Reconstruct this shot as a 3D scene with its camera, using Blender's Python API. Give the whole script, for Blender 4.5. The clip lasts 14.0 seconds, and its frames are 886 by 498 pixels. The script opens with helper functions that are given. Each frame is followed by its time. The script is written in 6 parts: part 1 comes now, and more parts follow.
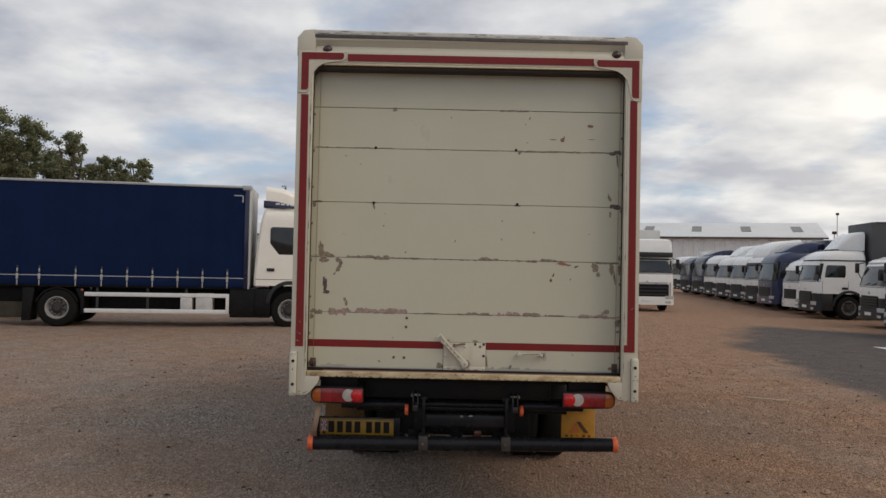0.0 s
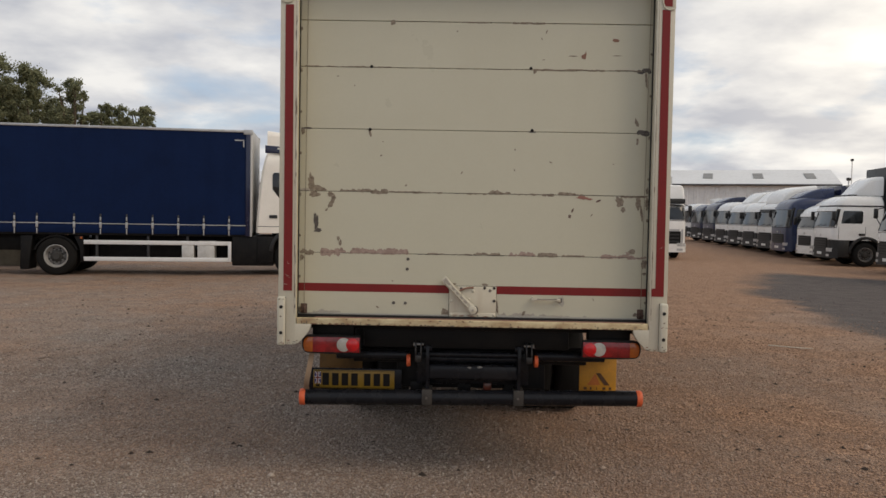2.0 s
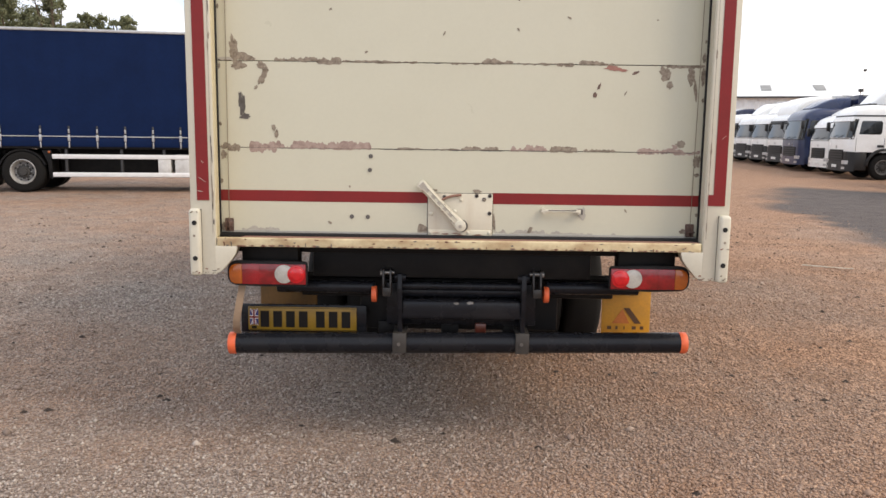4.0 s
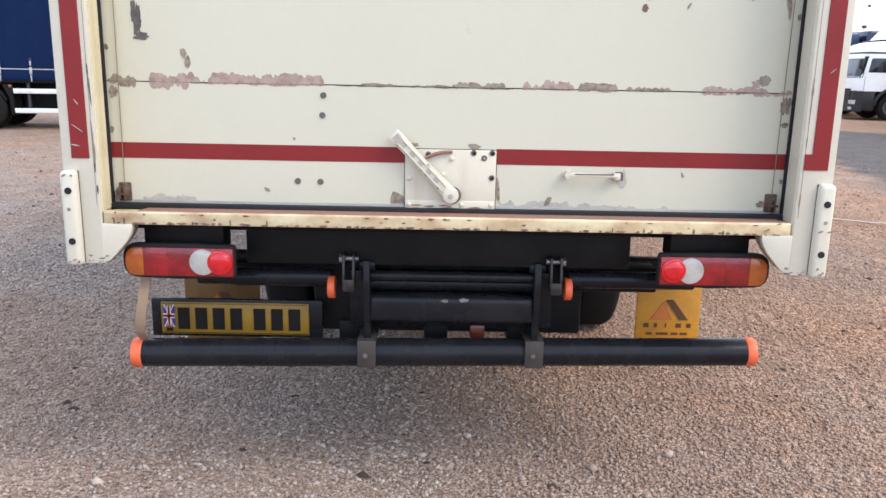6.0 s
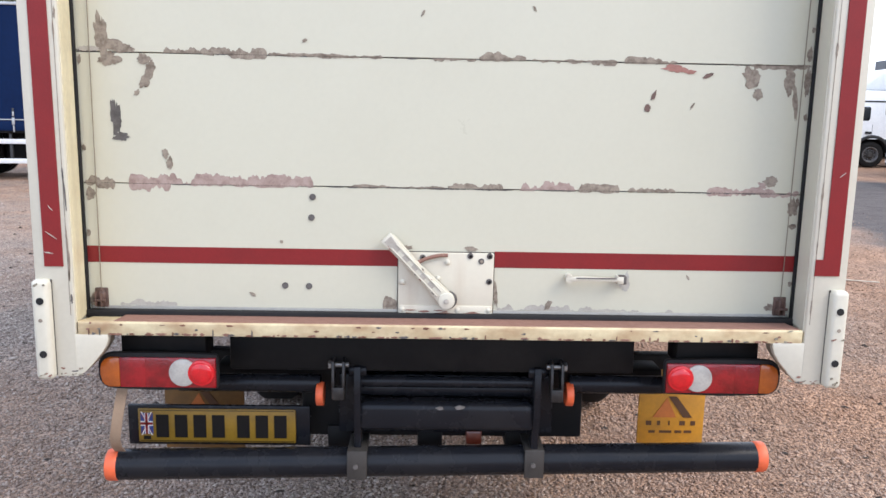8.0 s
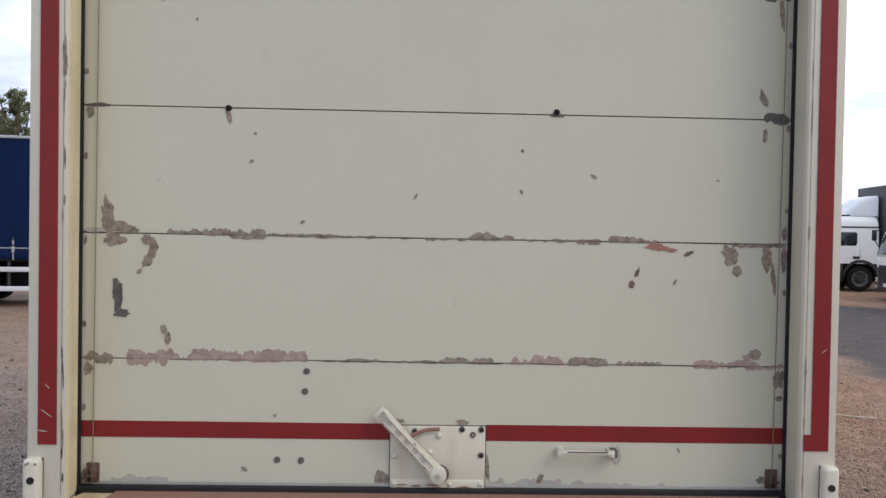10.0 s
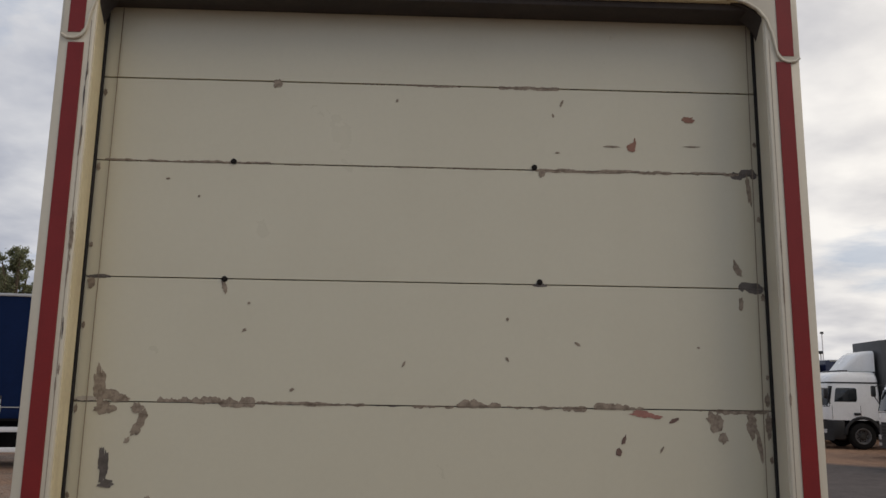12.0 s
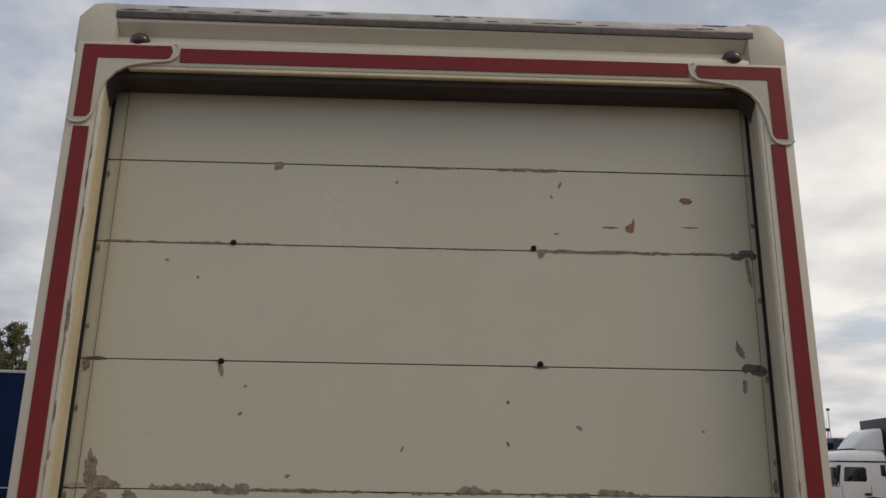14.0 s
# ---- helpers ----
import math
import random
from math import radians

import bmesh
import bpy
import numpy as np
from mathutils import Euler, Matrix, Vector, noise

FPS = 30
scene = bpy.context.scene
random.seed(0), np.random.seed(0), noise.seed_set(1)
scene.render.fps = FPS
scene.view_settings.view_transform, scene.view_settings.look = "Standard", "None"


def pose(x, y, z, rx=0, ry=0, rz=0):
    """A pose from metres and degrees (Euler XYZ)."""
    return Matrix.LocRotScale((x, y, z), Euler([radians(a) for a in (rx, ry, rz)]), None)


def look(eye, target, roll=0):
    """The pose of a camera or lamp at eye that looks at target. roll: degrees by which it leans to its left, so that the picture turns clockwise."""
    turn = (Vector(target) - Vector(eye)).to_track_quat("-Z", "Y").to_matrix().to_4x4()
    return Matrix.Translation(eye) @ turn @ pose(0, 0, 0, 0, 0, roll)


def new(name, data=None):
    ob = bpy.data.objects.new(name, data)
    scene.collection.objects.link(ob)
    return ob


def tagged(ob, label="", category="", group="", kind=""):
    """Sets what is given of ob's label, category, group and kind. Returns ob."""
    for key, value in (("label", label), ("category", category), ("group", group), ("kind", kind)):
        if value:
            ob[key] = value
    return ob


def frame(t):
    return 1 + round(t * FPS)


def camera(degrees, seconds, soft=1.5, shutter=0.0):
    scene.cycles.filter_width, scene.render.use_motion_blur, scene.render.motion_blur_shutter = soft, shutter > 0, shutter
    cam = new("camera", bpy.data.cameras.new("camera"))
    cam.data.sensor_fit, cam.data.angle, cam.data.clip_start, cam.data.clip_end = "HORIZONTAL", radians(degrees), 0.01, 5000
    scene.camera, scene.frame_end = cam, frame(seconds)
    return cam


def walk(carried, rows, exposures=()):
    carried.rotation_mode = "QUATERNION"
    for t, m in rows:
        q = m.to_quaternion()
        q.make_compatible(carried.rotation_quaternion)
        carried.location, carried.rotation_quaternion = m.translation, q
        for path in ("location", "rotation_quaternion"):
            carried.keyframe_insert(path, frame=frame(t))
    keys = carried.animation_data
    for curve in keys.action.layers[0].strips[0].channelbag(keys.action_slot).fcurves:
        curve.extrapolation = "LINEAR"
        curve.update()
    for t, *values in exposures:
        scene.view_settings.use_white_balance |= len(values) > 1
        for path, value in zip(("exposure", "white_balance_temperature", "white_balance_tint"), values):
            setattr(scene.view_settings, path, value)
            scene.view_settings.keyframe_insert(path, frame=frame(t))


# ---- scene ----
cam = camera(58.5, 14.0)
PATH = [
    (0, (-0.156, -5.695, 1.891), (-0.16, -3.696, 1.937), 1.2),
    (0.5, (-0.143, -5.679, 1.883), (-0.147, -3.679, 1.923), 1.1),
    (1, (-0.099, -5.593, 1.864), (-0.102, -3.593, 1.889), 1.1),
    (1.5, (-0.123, -5.381, 1.84), (-0.136, -3.381, 1.829), 1.0),
    (2, (-0.14, -5.057, 1.795), (-0.161, -3.059, 1.713), 1.0),
    (2.5, (-0.064, -4.716, 1.757), (-0.084, -2.723, 1.586), 1.0),
    (3, (-0.05, -4.327, 1.709), (-0.065, -2.344, 1.446), 1.0),
    (3.2, (-0.06, -4.207, 1.688), (-0.076, -2.226, 1.417), 0.7),
    (5.3, (-0.009, -2.788, 1.581), (-0.017, -0.823, 1.208), 1.0),
    (5.5, (-0.022, -2.708, 1.593), (-0.013, -0.748, 1.197), 1.2),
    (6, (-0.028, -2.549, 1.602), (-0.018, -0.599, 1.16), 1.1),
    (6.5, (-0.08, -2.443, 1.641), (-0.055, -0.494, 1.192), 1.1),
    (7, (-0.071, -2.39, 1.694), (-0.035, -0.439, 1.257), 1.1),
    (7.5, (-0.061, -2.375, 1.736), (-0.019, -0.417, 1.332), 1.0),
    (8, (-0.065, -2.379, 1.783), (-0.018, -0.408, 1.444), 1.1),
    (8.5, (-0.065, -2.381, 1.824), (-0.016, -0.398, 1.566), 1.0),
    (9, (-0.06, -2.398, 1.862), (-0.009, -0.404, 1.711), 1.0),
    (9.2, (-0.062, -2.396, 1.894), (-0.009, -0.402, 1.756), 1.0),
    (11.3, (-0.03, -2.493, 1.986), (0.021, -0.509, 2.227), 1.0),
    (11.5, (-0.025, -2.492, 1.987), (0.024, -0.512, 2.267), 1.0),
    (12, (-0.035, -2.505, 2.002), (0.024, -0.537, 2.353), 0.9),
    (12.5, (-0.024, -2.509, 2.006), (0.03, -0.552, 2.413), 0.9),
    (13, (-0.021, -2.502, 2.021), (0.03, -0.555, 2.475), 1.0),
    (13.5, (-0.032, -2.497, 2.023), (0.025, -0.56, 2.516), 0.9),
    (14, (-0.032, -2.499, 2.025), (0.022, -0.573, 2.56), 0.9),
]
EXPOSURES = [(0.0, -0.2, 6700, 9), (1.5, -0.17, 6850, 9), (3.2, 0.57, 7080, 11), (5.3, 1.38, 5830, 10), (7.5, 1.47, 5760, 10), (8.5, 1.23, 5680, 10), (9.2, 0.97, 5650, 10), (11.3, -0.22, 6500, 11), (14.0, -0.41, 6600, 10)]
walk(cam, [(t, look(eye, target, roll)) for t, eye, target, roll in PATH], EXPOSURES)

# ---- world and sun ----
SUN_AZ, SUN_EL = radians(122), radians(42)
VEIL_AZ = radians(62)      # where the cloud is thinnest
world = bpy.data.worlds.new("world")
scene.world = world
world.use_nodes = True


def build_world():
    nt = world.node_tree
    nt.nodes.clear()
    N, L = nt.nodes.new, nt.links.new
    out = N("ShaderNodeOutputWorld")
    bg = N("ShaderNodeBackground")
    sky = N("ShaderNodeTexSky")
    sky.sky_type = "NISHITA"
    sky.sun_disc = False
    sky.sun_elevation, sky.sun_rotation = SUN_EL, SUN_AZ
    sky.dust_density = 1.5
    tc = N("ShaderNodeTexCoord")
    sep = N("ShaderNodeSeparateXYZ")
    L(tc.outputs["Generated"], sep.inputs[0])
    # project the direction on a flat cloud deck
    zz = N("ShaderNodeMath"); zz.operation = "ADD"; zz.inputs[1].default_value = 0.22
    L(sep.outputs[2], zz.inputs[0])
    zm = N("ShaderNodeMath"); zm.operation = "MAXIMUM"; zm.inputs[1].default_value = 0.05
    L(zz.outputs[0], zm.inputs[0])
    dx = N("ShaderNodeMath"); dx.operation = "DIVIDE"
    dy = N("ShaderNodeMath"); dy.operation = "DIVIDE"
    L(sep.outputs[0], dx.inputs[0]); L(zm.outputs[0], dx.inputs[1])
    L(sep.outputs[1], dy.inputs[0]); L(zm.outputs[0], dy.inputs[1])
    comb = N("ShaderNodeCombineXYZ")
    L(dx.outputs[0], comb.inputs[0]); L(dy.outputs[0], comb.inputs[1])
    n1 = N("ShaderNodeTexNoise"); n1.inputs["Scale"].default_value = 1.6; n1.inputs["Detail"].default_value = 7; n1.inputs["Roughness"].default_value = 0.55
    n1.inputs["Distortion"].default_value = 0.3
    L(comb.outputs[0], n1.inputs["Vector"])
    r1 = N("ShaderNodeValToRGB")
    r1.color_ramp.elements[0].position, r1.color_ramp.elements[1].position = 0.34, 0.52
    L(n1.outputs["Fac"], r1.inputs["Fac"])
    n2 = N("ShaderNodeTexNoise"); n2.inputs["Scale"].default_value = 3.2; n2.inputs["Detail"].default_value = 8
    off = N("ShaderNodeVectorMath"); off.operation = "ADD"; off.inputs[1].default_value = (7.3, 2.1, 4.0)
    L(comb.outputs[0], off.inputs[0]); L(off.outputs[0], n2.inputs["Vector"])
    r2 = N("ShaderNodeValToRGB")
    r2.color_ramp.elements[0].position, r2.color_ramp.elements[1].position = 0.32, 0.68
    r2.color_ramp.elements[0].color = (3.6, 3.9, 4.7, 1)
    r2.color_ramp.elements[1].color = (7.3, 7.4, 7.6, 1)
    L(n2.outputs["Fac"], r2.inputs["Fac"])
    # the cloud veil is brighter and warmer where it is thin
    dot = N("ShaderNodeVectorMath"); dot.operation = "DOT_PRODUCT"
    dot.inputs[1].default_value = (math.sin(VEIL_AZ) * 0.95, math.cos(VEIL_AZ) * 0.95, 0.22)
    L(tc.outputs["Generated"], dot.inputs[0])
    mr = N("ShaderNodeMapRange"); mr.inputs["From Min"].default_value = 0.66; mr.inputs["From Max"].default_value = 1.0
    L(dot.outputs["Value"], mr.inputs["Value"])
    glow = N("ShaderNodeMix"); glow.data_type = "RGBA"; glow.blend_type = "ADD"
    glow.inputs["B"].default_value = (5.2, 4.5, 3.2, 1)
    L(mr.outputs[0], glow.inputs["Factor"]); L(r2.outputs["Color"], glow.inputs["A"])
    # thin high haze in front of the blue
    haze = N("ShaderNodeMix"); haze.data_type = "RGBA"; haze.inputs["Factor"].default_value = 0.55; haze.inputs["B"].default_value = (3.8, 4.8, 6.6, 1)
    L(sky.outputs[0], haze.inputs["A"])
    mix = N("ShaderNodeMix"); mix.data_type = "RGBA"
    cover = N("ShaderNodeMath"); cover.operation = "MULTIPLY_ADD"; cover.use_clamp = True; cover.inputs[1].default_value = 0.9
    L(mr.outputs[0], cover.inputs[0]); L(r1.outputs["Color"], cover.inputs[2])
    L(cover.outputs[0], mix.inputs["Factor"]); L(haze.outputs["Result"], mix.inputs["A"]); L(glow.outputs["Result"], mix.inputs["B"])
    bg.inputs["Strength"].default_value = 0.125
    L(mix.outputs["Result"], bg.inputs["Color"])
    L(bg.outputs[0], out.inputs["Surface"])


build_world()
sun_data = bpy.data.lights.new("sun", "SUN")
sun_data.energy, sun_data.angle, sun_data.color = 1.0, radians(30), (1.0, 0.83, 0.64)
sun = new("sun", sun_data)
sun.matrix_world = look((30 * math.sin(SUN_AZ), 30 * math.cos(SUN_AZ), 30 * math.tan(SUN_EL)), (0, 0, 0))


# ---- materials ----
def material(name, base, rough=0.5, metal=0.0, dark=None, scale=6.0, amount=0.35, fine=60.0, bump=0.15, bump_dist=0.002, spec=0.5, coat=0.0, transmission=0.0, grain=0.25):
    """Procedural surface: base colour, broad stains towards `dark`, fine grain, roughness changes and a small bump."""
    m = bpy.data.materials.new(name)
    m.use_nodes = True
    nt = m.node_tree
    N, L = nt.nodes.new, nt.links.new
    p = nt.nodes["Principled BSDF"]
    tc = N("ShaderNodeTexCoord")
    n1 = N("ShaderNodeTexNoise"); n1.inputs["Scale"].default_value = scale; n1.inputs["Detail"].default_value = 6; n1.inputs["Roughness"].default_value = 0.6
    n2 = N("ShaderNodeTexNoise"); n2.inputs["Scale"].default_value = fine; n2.inputs["Detail"].default_value = 4
    L(tc.outputs["Object"], n1.inputs["Vector"]); L(tc.outputs["Object"], n2.inputs["Vector"])
    r = N("ShaderNodeValToRGB")
    r.color_ramp.elements[0].position, r.color_ramp.elements[1].position = 0.42, 0.72
    r.color_ramp.elements[0].color, r.color_ramp.elements[1].color = (0, 0, 0, 1), (amount, amount, amount, 1)
    L(n1.outputs["Fac"], r.inputs["Fac"])
    mix = N("ShaderNodeMix"); mix.data_type = "RGBA"
    d = dark or tuple(c * 0.6 for c in base)
    mix.inputs["A"].default_value, mix.inputs["B"].default_value = (*base, 1), (*d, 1)
    L(r.outputs["Color"], mix.inputs["Factor"])
    g = N("ShaderNodeMix"); g.data_type = "RGBA"; g.blend_type = "MULTIPLY"; g.inputs["Factor"].default_value = grain
    gr = N("ShaderNodeValToRGB"); gr.color_ramp.elements[0].position, gr.color_ramp.elements[1].position = 0.3, 0.65
    gr.color_ramp.elements[0].color, gr.color_ramp.elements[1].color = (0.55, 0.55, 0.55, 1), (1, 1, 1, 1)
    L(n2.outputs["Fac"], gr.inputs["Fac"]); L(mix.outputs["Result"], g.inputs["A"]); L(gr.outputs["Color"], g.inputs["B"])
    L(g.outputs["Result"], p.inputs["Base Color"])
    mr = N("ShaderNodeMapRange"); mr.inputs["To Min"].default_value, mr.inputs["To Max"].default_value = max(0.02, rough - 0.12), min(1, rough + 0.12)
    L(n1.outputs["Fac"], mr.inputs["Value"]); L(mr.outputs[0], p.inputs["Roughness"])
    p.inputs["Metallic"].default_value = metal
    p.inputs["Specular IOR Level"].default_value = spec
    p.inputs["Coat Weight"].default_value = coat
    p.inputs["Transmission Weight"].default_value = transmission
    if bump:
        b = N("ShaderNodeBump"); b.inputs["Strength"].default_value = bump; b.inputs["Distance"].default_value = bump_dist
        L(n2.outputs["Fac"], b.inputs["Height"]); L(b.outputs[0], p.inputs["Normal"])
    return m


def streaked(name, base, dirt, rough, streak_scale, lo, hi, amount=0.6, grain=0.25, squash=0.12):
    """Painted metal with dirt that has run down in upright streaks, and small specks."""
    m = material(name, base, rough, dark=dirt, scale=3.0, amount=0.25 if grain > 0.1 else 0.1, bump=0.05, grain=grain)
    nt = m.node_tree
    N, L = nt.nodes.new, nt.links.new
    p = nt.nodes["Principled BSDF"]
    src = p.inputs["Base Color"].links[0].from_socket
    tc = N("ShaderNodeTexCoord")
    mp = N("ShaderNodeMapping"); mp.inputs["Scale"].default_value = (streak_scale, streak_scale, streak_scale * squash)
    L(tc.outputs["Object"], mp.inputs["Vector"])
    n = N("ShaderNodeTexNoise"); n.inputs["Scale"].default_value = 1.0; n.inputs["Detail"].default_value = 7
    L(mp.outputs[0], n.inputs["Vector"])
    r = N("ShaderNodeValToRGB"); r.color_ramp.elements[0].position, r.color_ramp.elements[1].position = lo, hi
    r.color_ramp.elements[1].color = (amount, amount, amount, 1)
    L(n.outputs["Fac"], r.inputs["Fac"])
    mix = N("ShaderNodeMix"); mix.data_type = "RGBA"; mix.inputs["B"].default_value = (*dirt, 1)
    L(r.outputs["Color"], mix.inputs["Factor"]); L(src, mix.inputs["A"]); L(mix.outputs["Result"], p.inputs["Base Color"])
    return m


M_DOOR = streaked("door_paint", (0.550, 0.530, 0.415), (0.420, 0.396, 0.296), 0.32, 1.6, 0.50, 0.85, 0.35, grain=0.04)
M_FRAME = streaked("frame_paint", (0.597, 0.563, 0.458), (0.425, 0.384, 0.294), 0.42, 9.0, 0.58, 0.82, 0.45, grain=0.09)
M_CREAM = streaked("cream_and_sunlit_paint", (0.741, 0.665, 0.446), (0.323, 0.237, 0.133), 0.4, 7.0, 0.56, 0.84, 0.45)
M_SILL = streaked("rusty_sill_paint", (0.665, 0.570, 0.351), (0.275, 0.138, 0.057), 0.55, 8.0, 0.43, 0.72, 0.74, grain=0.25, squash=1.6)
M_GRIMESHADE = material("grimy_shaded_paint", (0.30, 0.27, 0.20), 0.7, dark=(0.10, 0.075, 0.05), scale=14, amount=0.8, bump=0.2)
M_STAIN = material("worn_dull_paint", (0.447, 0.426, 0.370), 0.7, scale=12, amount=0.3, bump=0.05)
M_FOOT = material("dull_aluminium_strip", (0.351, 0.335, 0.298), 0.6, scale=10, amount=0.4)
M_FOG = material("dim_orange_lens", (0.120, 0.024, 0.011), 0.3, scale=20, amount=0.4, coat=0.3)
M_LEAFLITTER = material("dead_leaves", (0.045, 0.032, 0.024), 0.9, scale=30, amount=0.5)
M_TWIG = material("bleached_twig", (0.60, 0.55, 0.46), 0.8, scale=30)
M_RUST = material("rust", (0.20, 0.095, 0.06), 0.85, dark=(0.07, 0.035, 0.025), scale=18, amount=0.7, fine=150, bump=0.6)
M_TAPE = material("red_reflective_tape", (0.211, 0.017, 0.017), 0.42, dark=(0.135, 0.015, 0.015), scale=8, amount=0.4, fine=220, bump=0.08, spec=0.3)
M_CHIP = material("grey_primer", (0.30, 0.25, 0.192), 0.8, dark=(0.10, 0.072, 0.052), scale=48, amount=0.95, fine=220, bump=0.3)
M_CHIPR = material("red_primer", (0.39, 0.295, 0.25), 0.8, dark=(0.22, 0.145, 0.12), scale=40, amount=0.9, fine=220, bump=0.3)
M_REDCHIP = material("red_oxide_chip", (0.34, 0.165, 0.13), 0.8, dark=(0.22, 0.11, 0.09), scale=40, amount=0.8, fine=220, bump=0.3)
M_BROWNCHIP = material("brown_chip", (0.16, 0.10, 0.08), 0.8, dark=(0.09, 0.06, 0.05), scale=40, amount=0.8, fine=220, bump=0.3)
M_CABLE = material("thin_brown_cable", (0.22, 0.18, 0.135), 0.6, scale=30)
# draught strip, and the painted shadow in the doorway's upper corners
M_STRIPSHADE = material("worn_strip_and_shade", (0.040, 0.034, 0.032), 0.85, dark=(0.07, 0.058, 0.05), scale=10, amount=0.7, bump=0.2)
M_ANCHOR = material("oily_rusted_fitting", (0.11, 0.062, 0.045), 0.6, dark=(0.035, 0.025, 0.022), scale=45, amount=0.8, fine=200, bump=0.5)
M_PLATE = streaked("lock_plate_paint", (0.604, 0.565, 0.452), (0.327, 0.204, 0.114), 0.62, 14.0, 0.50, 0.78, 0.40, grain=0.06)
M_RUSTCHIP = material("rusty_chip", (0.264, 0.141, 0.101), 0.8, dark=(0.176, 0.088, 0.062), scale=40, amount=0.5, fine=180, bump=0.3)
M_CHIPL = material("light_primer", (0.431, 0.396, 0.339), 0.8, dark=(0.299, 0.264, 0.220), scale=25, amount=0.6, fine=180, bump=0.3)
M_CHIPD = material("bare_steel_patch", (0.123, 0.110, 0.101), 0.75, dark=(0.035, 0.031, 0.026), scale=30, amount=0.6, fine=180, bump=0.3)
M_SEAM = material("seam_dirt_and_shade", (0.07, 0.06, 0.05), 0.9, scale=20)
M_RUBBER = material("black_rubber", (0.018, 0.018, 0.019), 0.7, dark=(0.04, 0.036, 0.032), scale=12, amount=0.4, bump=0.2, spec=0.2)
M_BLACK = material("black_paint", (0.011, 0.0118, 0.015), 0.27, dark=(0.024, 0.023, 0.024), scale=9, amount=0.5, fine=80, bump=0.2, spec=0.2)
M_DIRTBLACK = material("dusty_black_steel", (0.0085, 0.0085, 0.009), 0.5, dark=(0.021, 0.019, 0.017), scale=7, amount=0.6, fine=60, bump=0.3, spec=0.15)
M_STEEL = material("dull_steel", (0.32, 0.32, 0.31), 0.45, metal=0.8, dark=(0.12, 0.10, 0.08), scale=18, amount=0.6, bump=0.2)
M_BRACKET = material("grey_brown_bracket", (0.042, 0.037, 0.032), 0.6, dark=(0.028, 0.022, 0.018), scale=20, amount=0.6, bump=0.3)
M_FORK = material("worn_black_fork", (0.030, 0.029, 0.029), 0.4, metal=0.4, dark=(0.07, 0.062, 0.055), scale=30, amount=0.7, bump=0.3)
M_ALU = material("weathered_aluminium", (0.52, 0.52, 0.50), 0.5, metal=0.2, dark=(0.16, 0.15, 0.14), scale=5, amount=0.6, fine=40, bump=0.15)
M_RAIL = material("chalky_capping_rail", (0.66, 0.65, 0.60), 0.55, metal=0.1, dark=(0.34, 0.32, 0.28), scale=7, amount=0.6, fine=50, bump=0.2)
M_ORANGE = material("orange_plastic", (0.75, 0.13, 0.04), 0.5, dark=(0.45, 0.10, 0.05), scale=20, amount=0.5, bump=0.1)
M_YELLOW = material("yellow_plate", (0.255, 0.148, 0.012), 0.4, dark=(0.165, 0.095, 0.013), scale=20, amount=0.5, fine=120, bump=0.05)
M_FLAP = material("orange_yellow_mudflap", (0.58, 0.27, 0.018), 0.5, dark=(0.35, 0.18, 0.03), scale=10, amount=0.6, bump=0.2)
M_INK = material("black_lettering", (0.012, 0.010, 0.009), 0.6, bump=0, spec=0.15)
M_WHITEINK = material("white_print", (0.75, 0.75, 0.72), 0.5, bump=0)
M_BLUEINK = material("blue_print", (0.03, 0.05, 0.20), 0.5, bump=0)
M_REDLENS = material("red_lens", (0.29, 0.007, 0.012), 0.16, dark=(0.12, 0.004, 0.006), scale=16, amount=0.9, fine=110, bump=0.45, bump_dist=0.003, coat=0.6)
M_BRIGHTRED = material("round_red_lens", (0.62, 0.010, 0.016), 0.12, dark=(0.34, 0.006, 0.010), scale=30, amount=0.6, fine=200, bump=0.1, coat=0.4)
# left mudflap: stained, and darkened in colour for the shade it hangs in
M_FLAPSHADED = material("stained_shaded_mudflap", (0.20, 0.10, 0.022), 0.7, dark=(0.07, 0.045, 0.02), scale=9, amount=0.7)
M_FADED = material("faded_orange_print", (0.50, 0.15, 0.03), 0.6, scale=20)
M_BROWNINK = material("brown_print", (0.10, 0.045, 0.018), 0.6, scale=20)
M_DKREDLENS = material("dark_red_lens", (0.045, 0.012, 0.012), 0.3, scale=14, amount=0.6, fine=200, bump=0.1, coat=0.4)
M_AMBER = material("amber_lens", (0.42, 0.10, 0.012), 0.16, dark=(0.16, 0.04, 0.008), scale=14, amount=0.6, fine=200, bump=0.15, coat=0.6)
M_CLEAR = material("clear_lens", (0.46, 0.44, 0.40), 0.12, dark=(0.25, 0.24, 0.22), scale=16, amount=0.7, fine=150, bump=0.1, coat=0.6)
M_STRAP = material("beige_webbing", (0.33, 0.23, 0.15), 0.85, scale=20, fine=250, bump=0.4)
M_BLUE = material("blue_curtain", (0.0027, 0.013, 0.056), 0.60, dark=(0.0020, 0.009, 0.038), scale=1.2, amount=0.6, fine=12, bump=0.25, bump_dist=0.01, spec=0.12)
M_GUARD = material("bright_aluminium_guard", (0.78, 0.78, 0.77), 0.45, metal=0.1, dark=(0.55, 0.54, 0.52), scale=6, amount=0.4)
M_SILVER = material("galvanised_rail", (0.50, 0.50, 0.50), 0.45, metal=0.5, dark=(0.28, 0.28, 0.27), scale=8, amount=0.5)
M_WHITEGREY = material("off_white_locker", (0.62, 0.62, 0.60), 0.5, dark=(0.35, 0.34, 0.31), scale=5, amount=0.5)
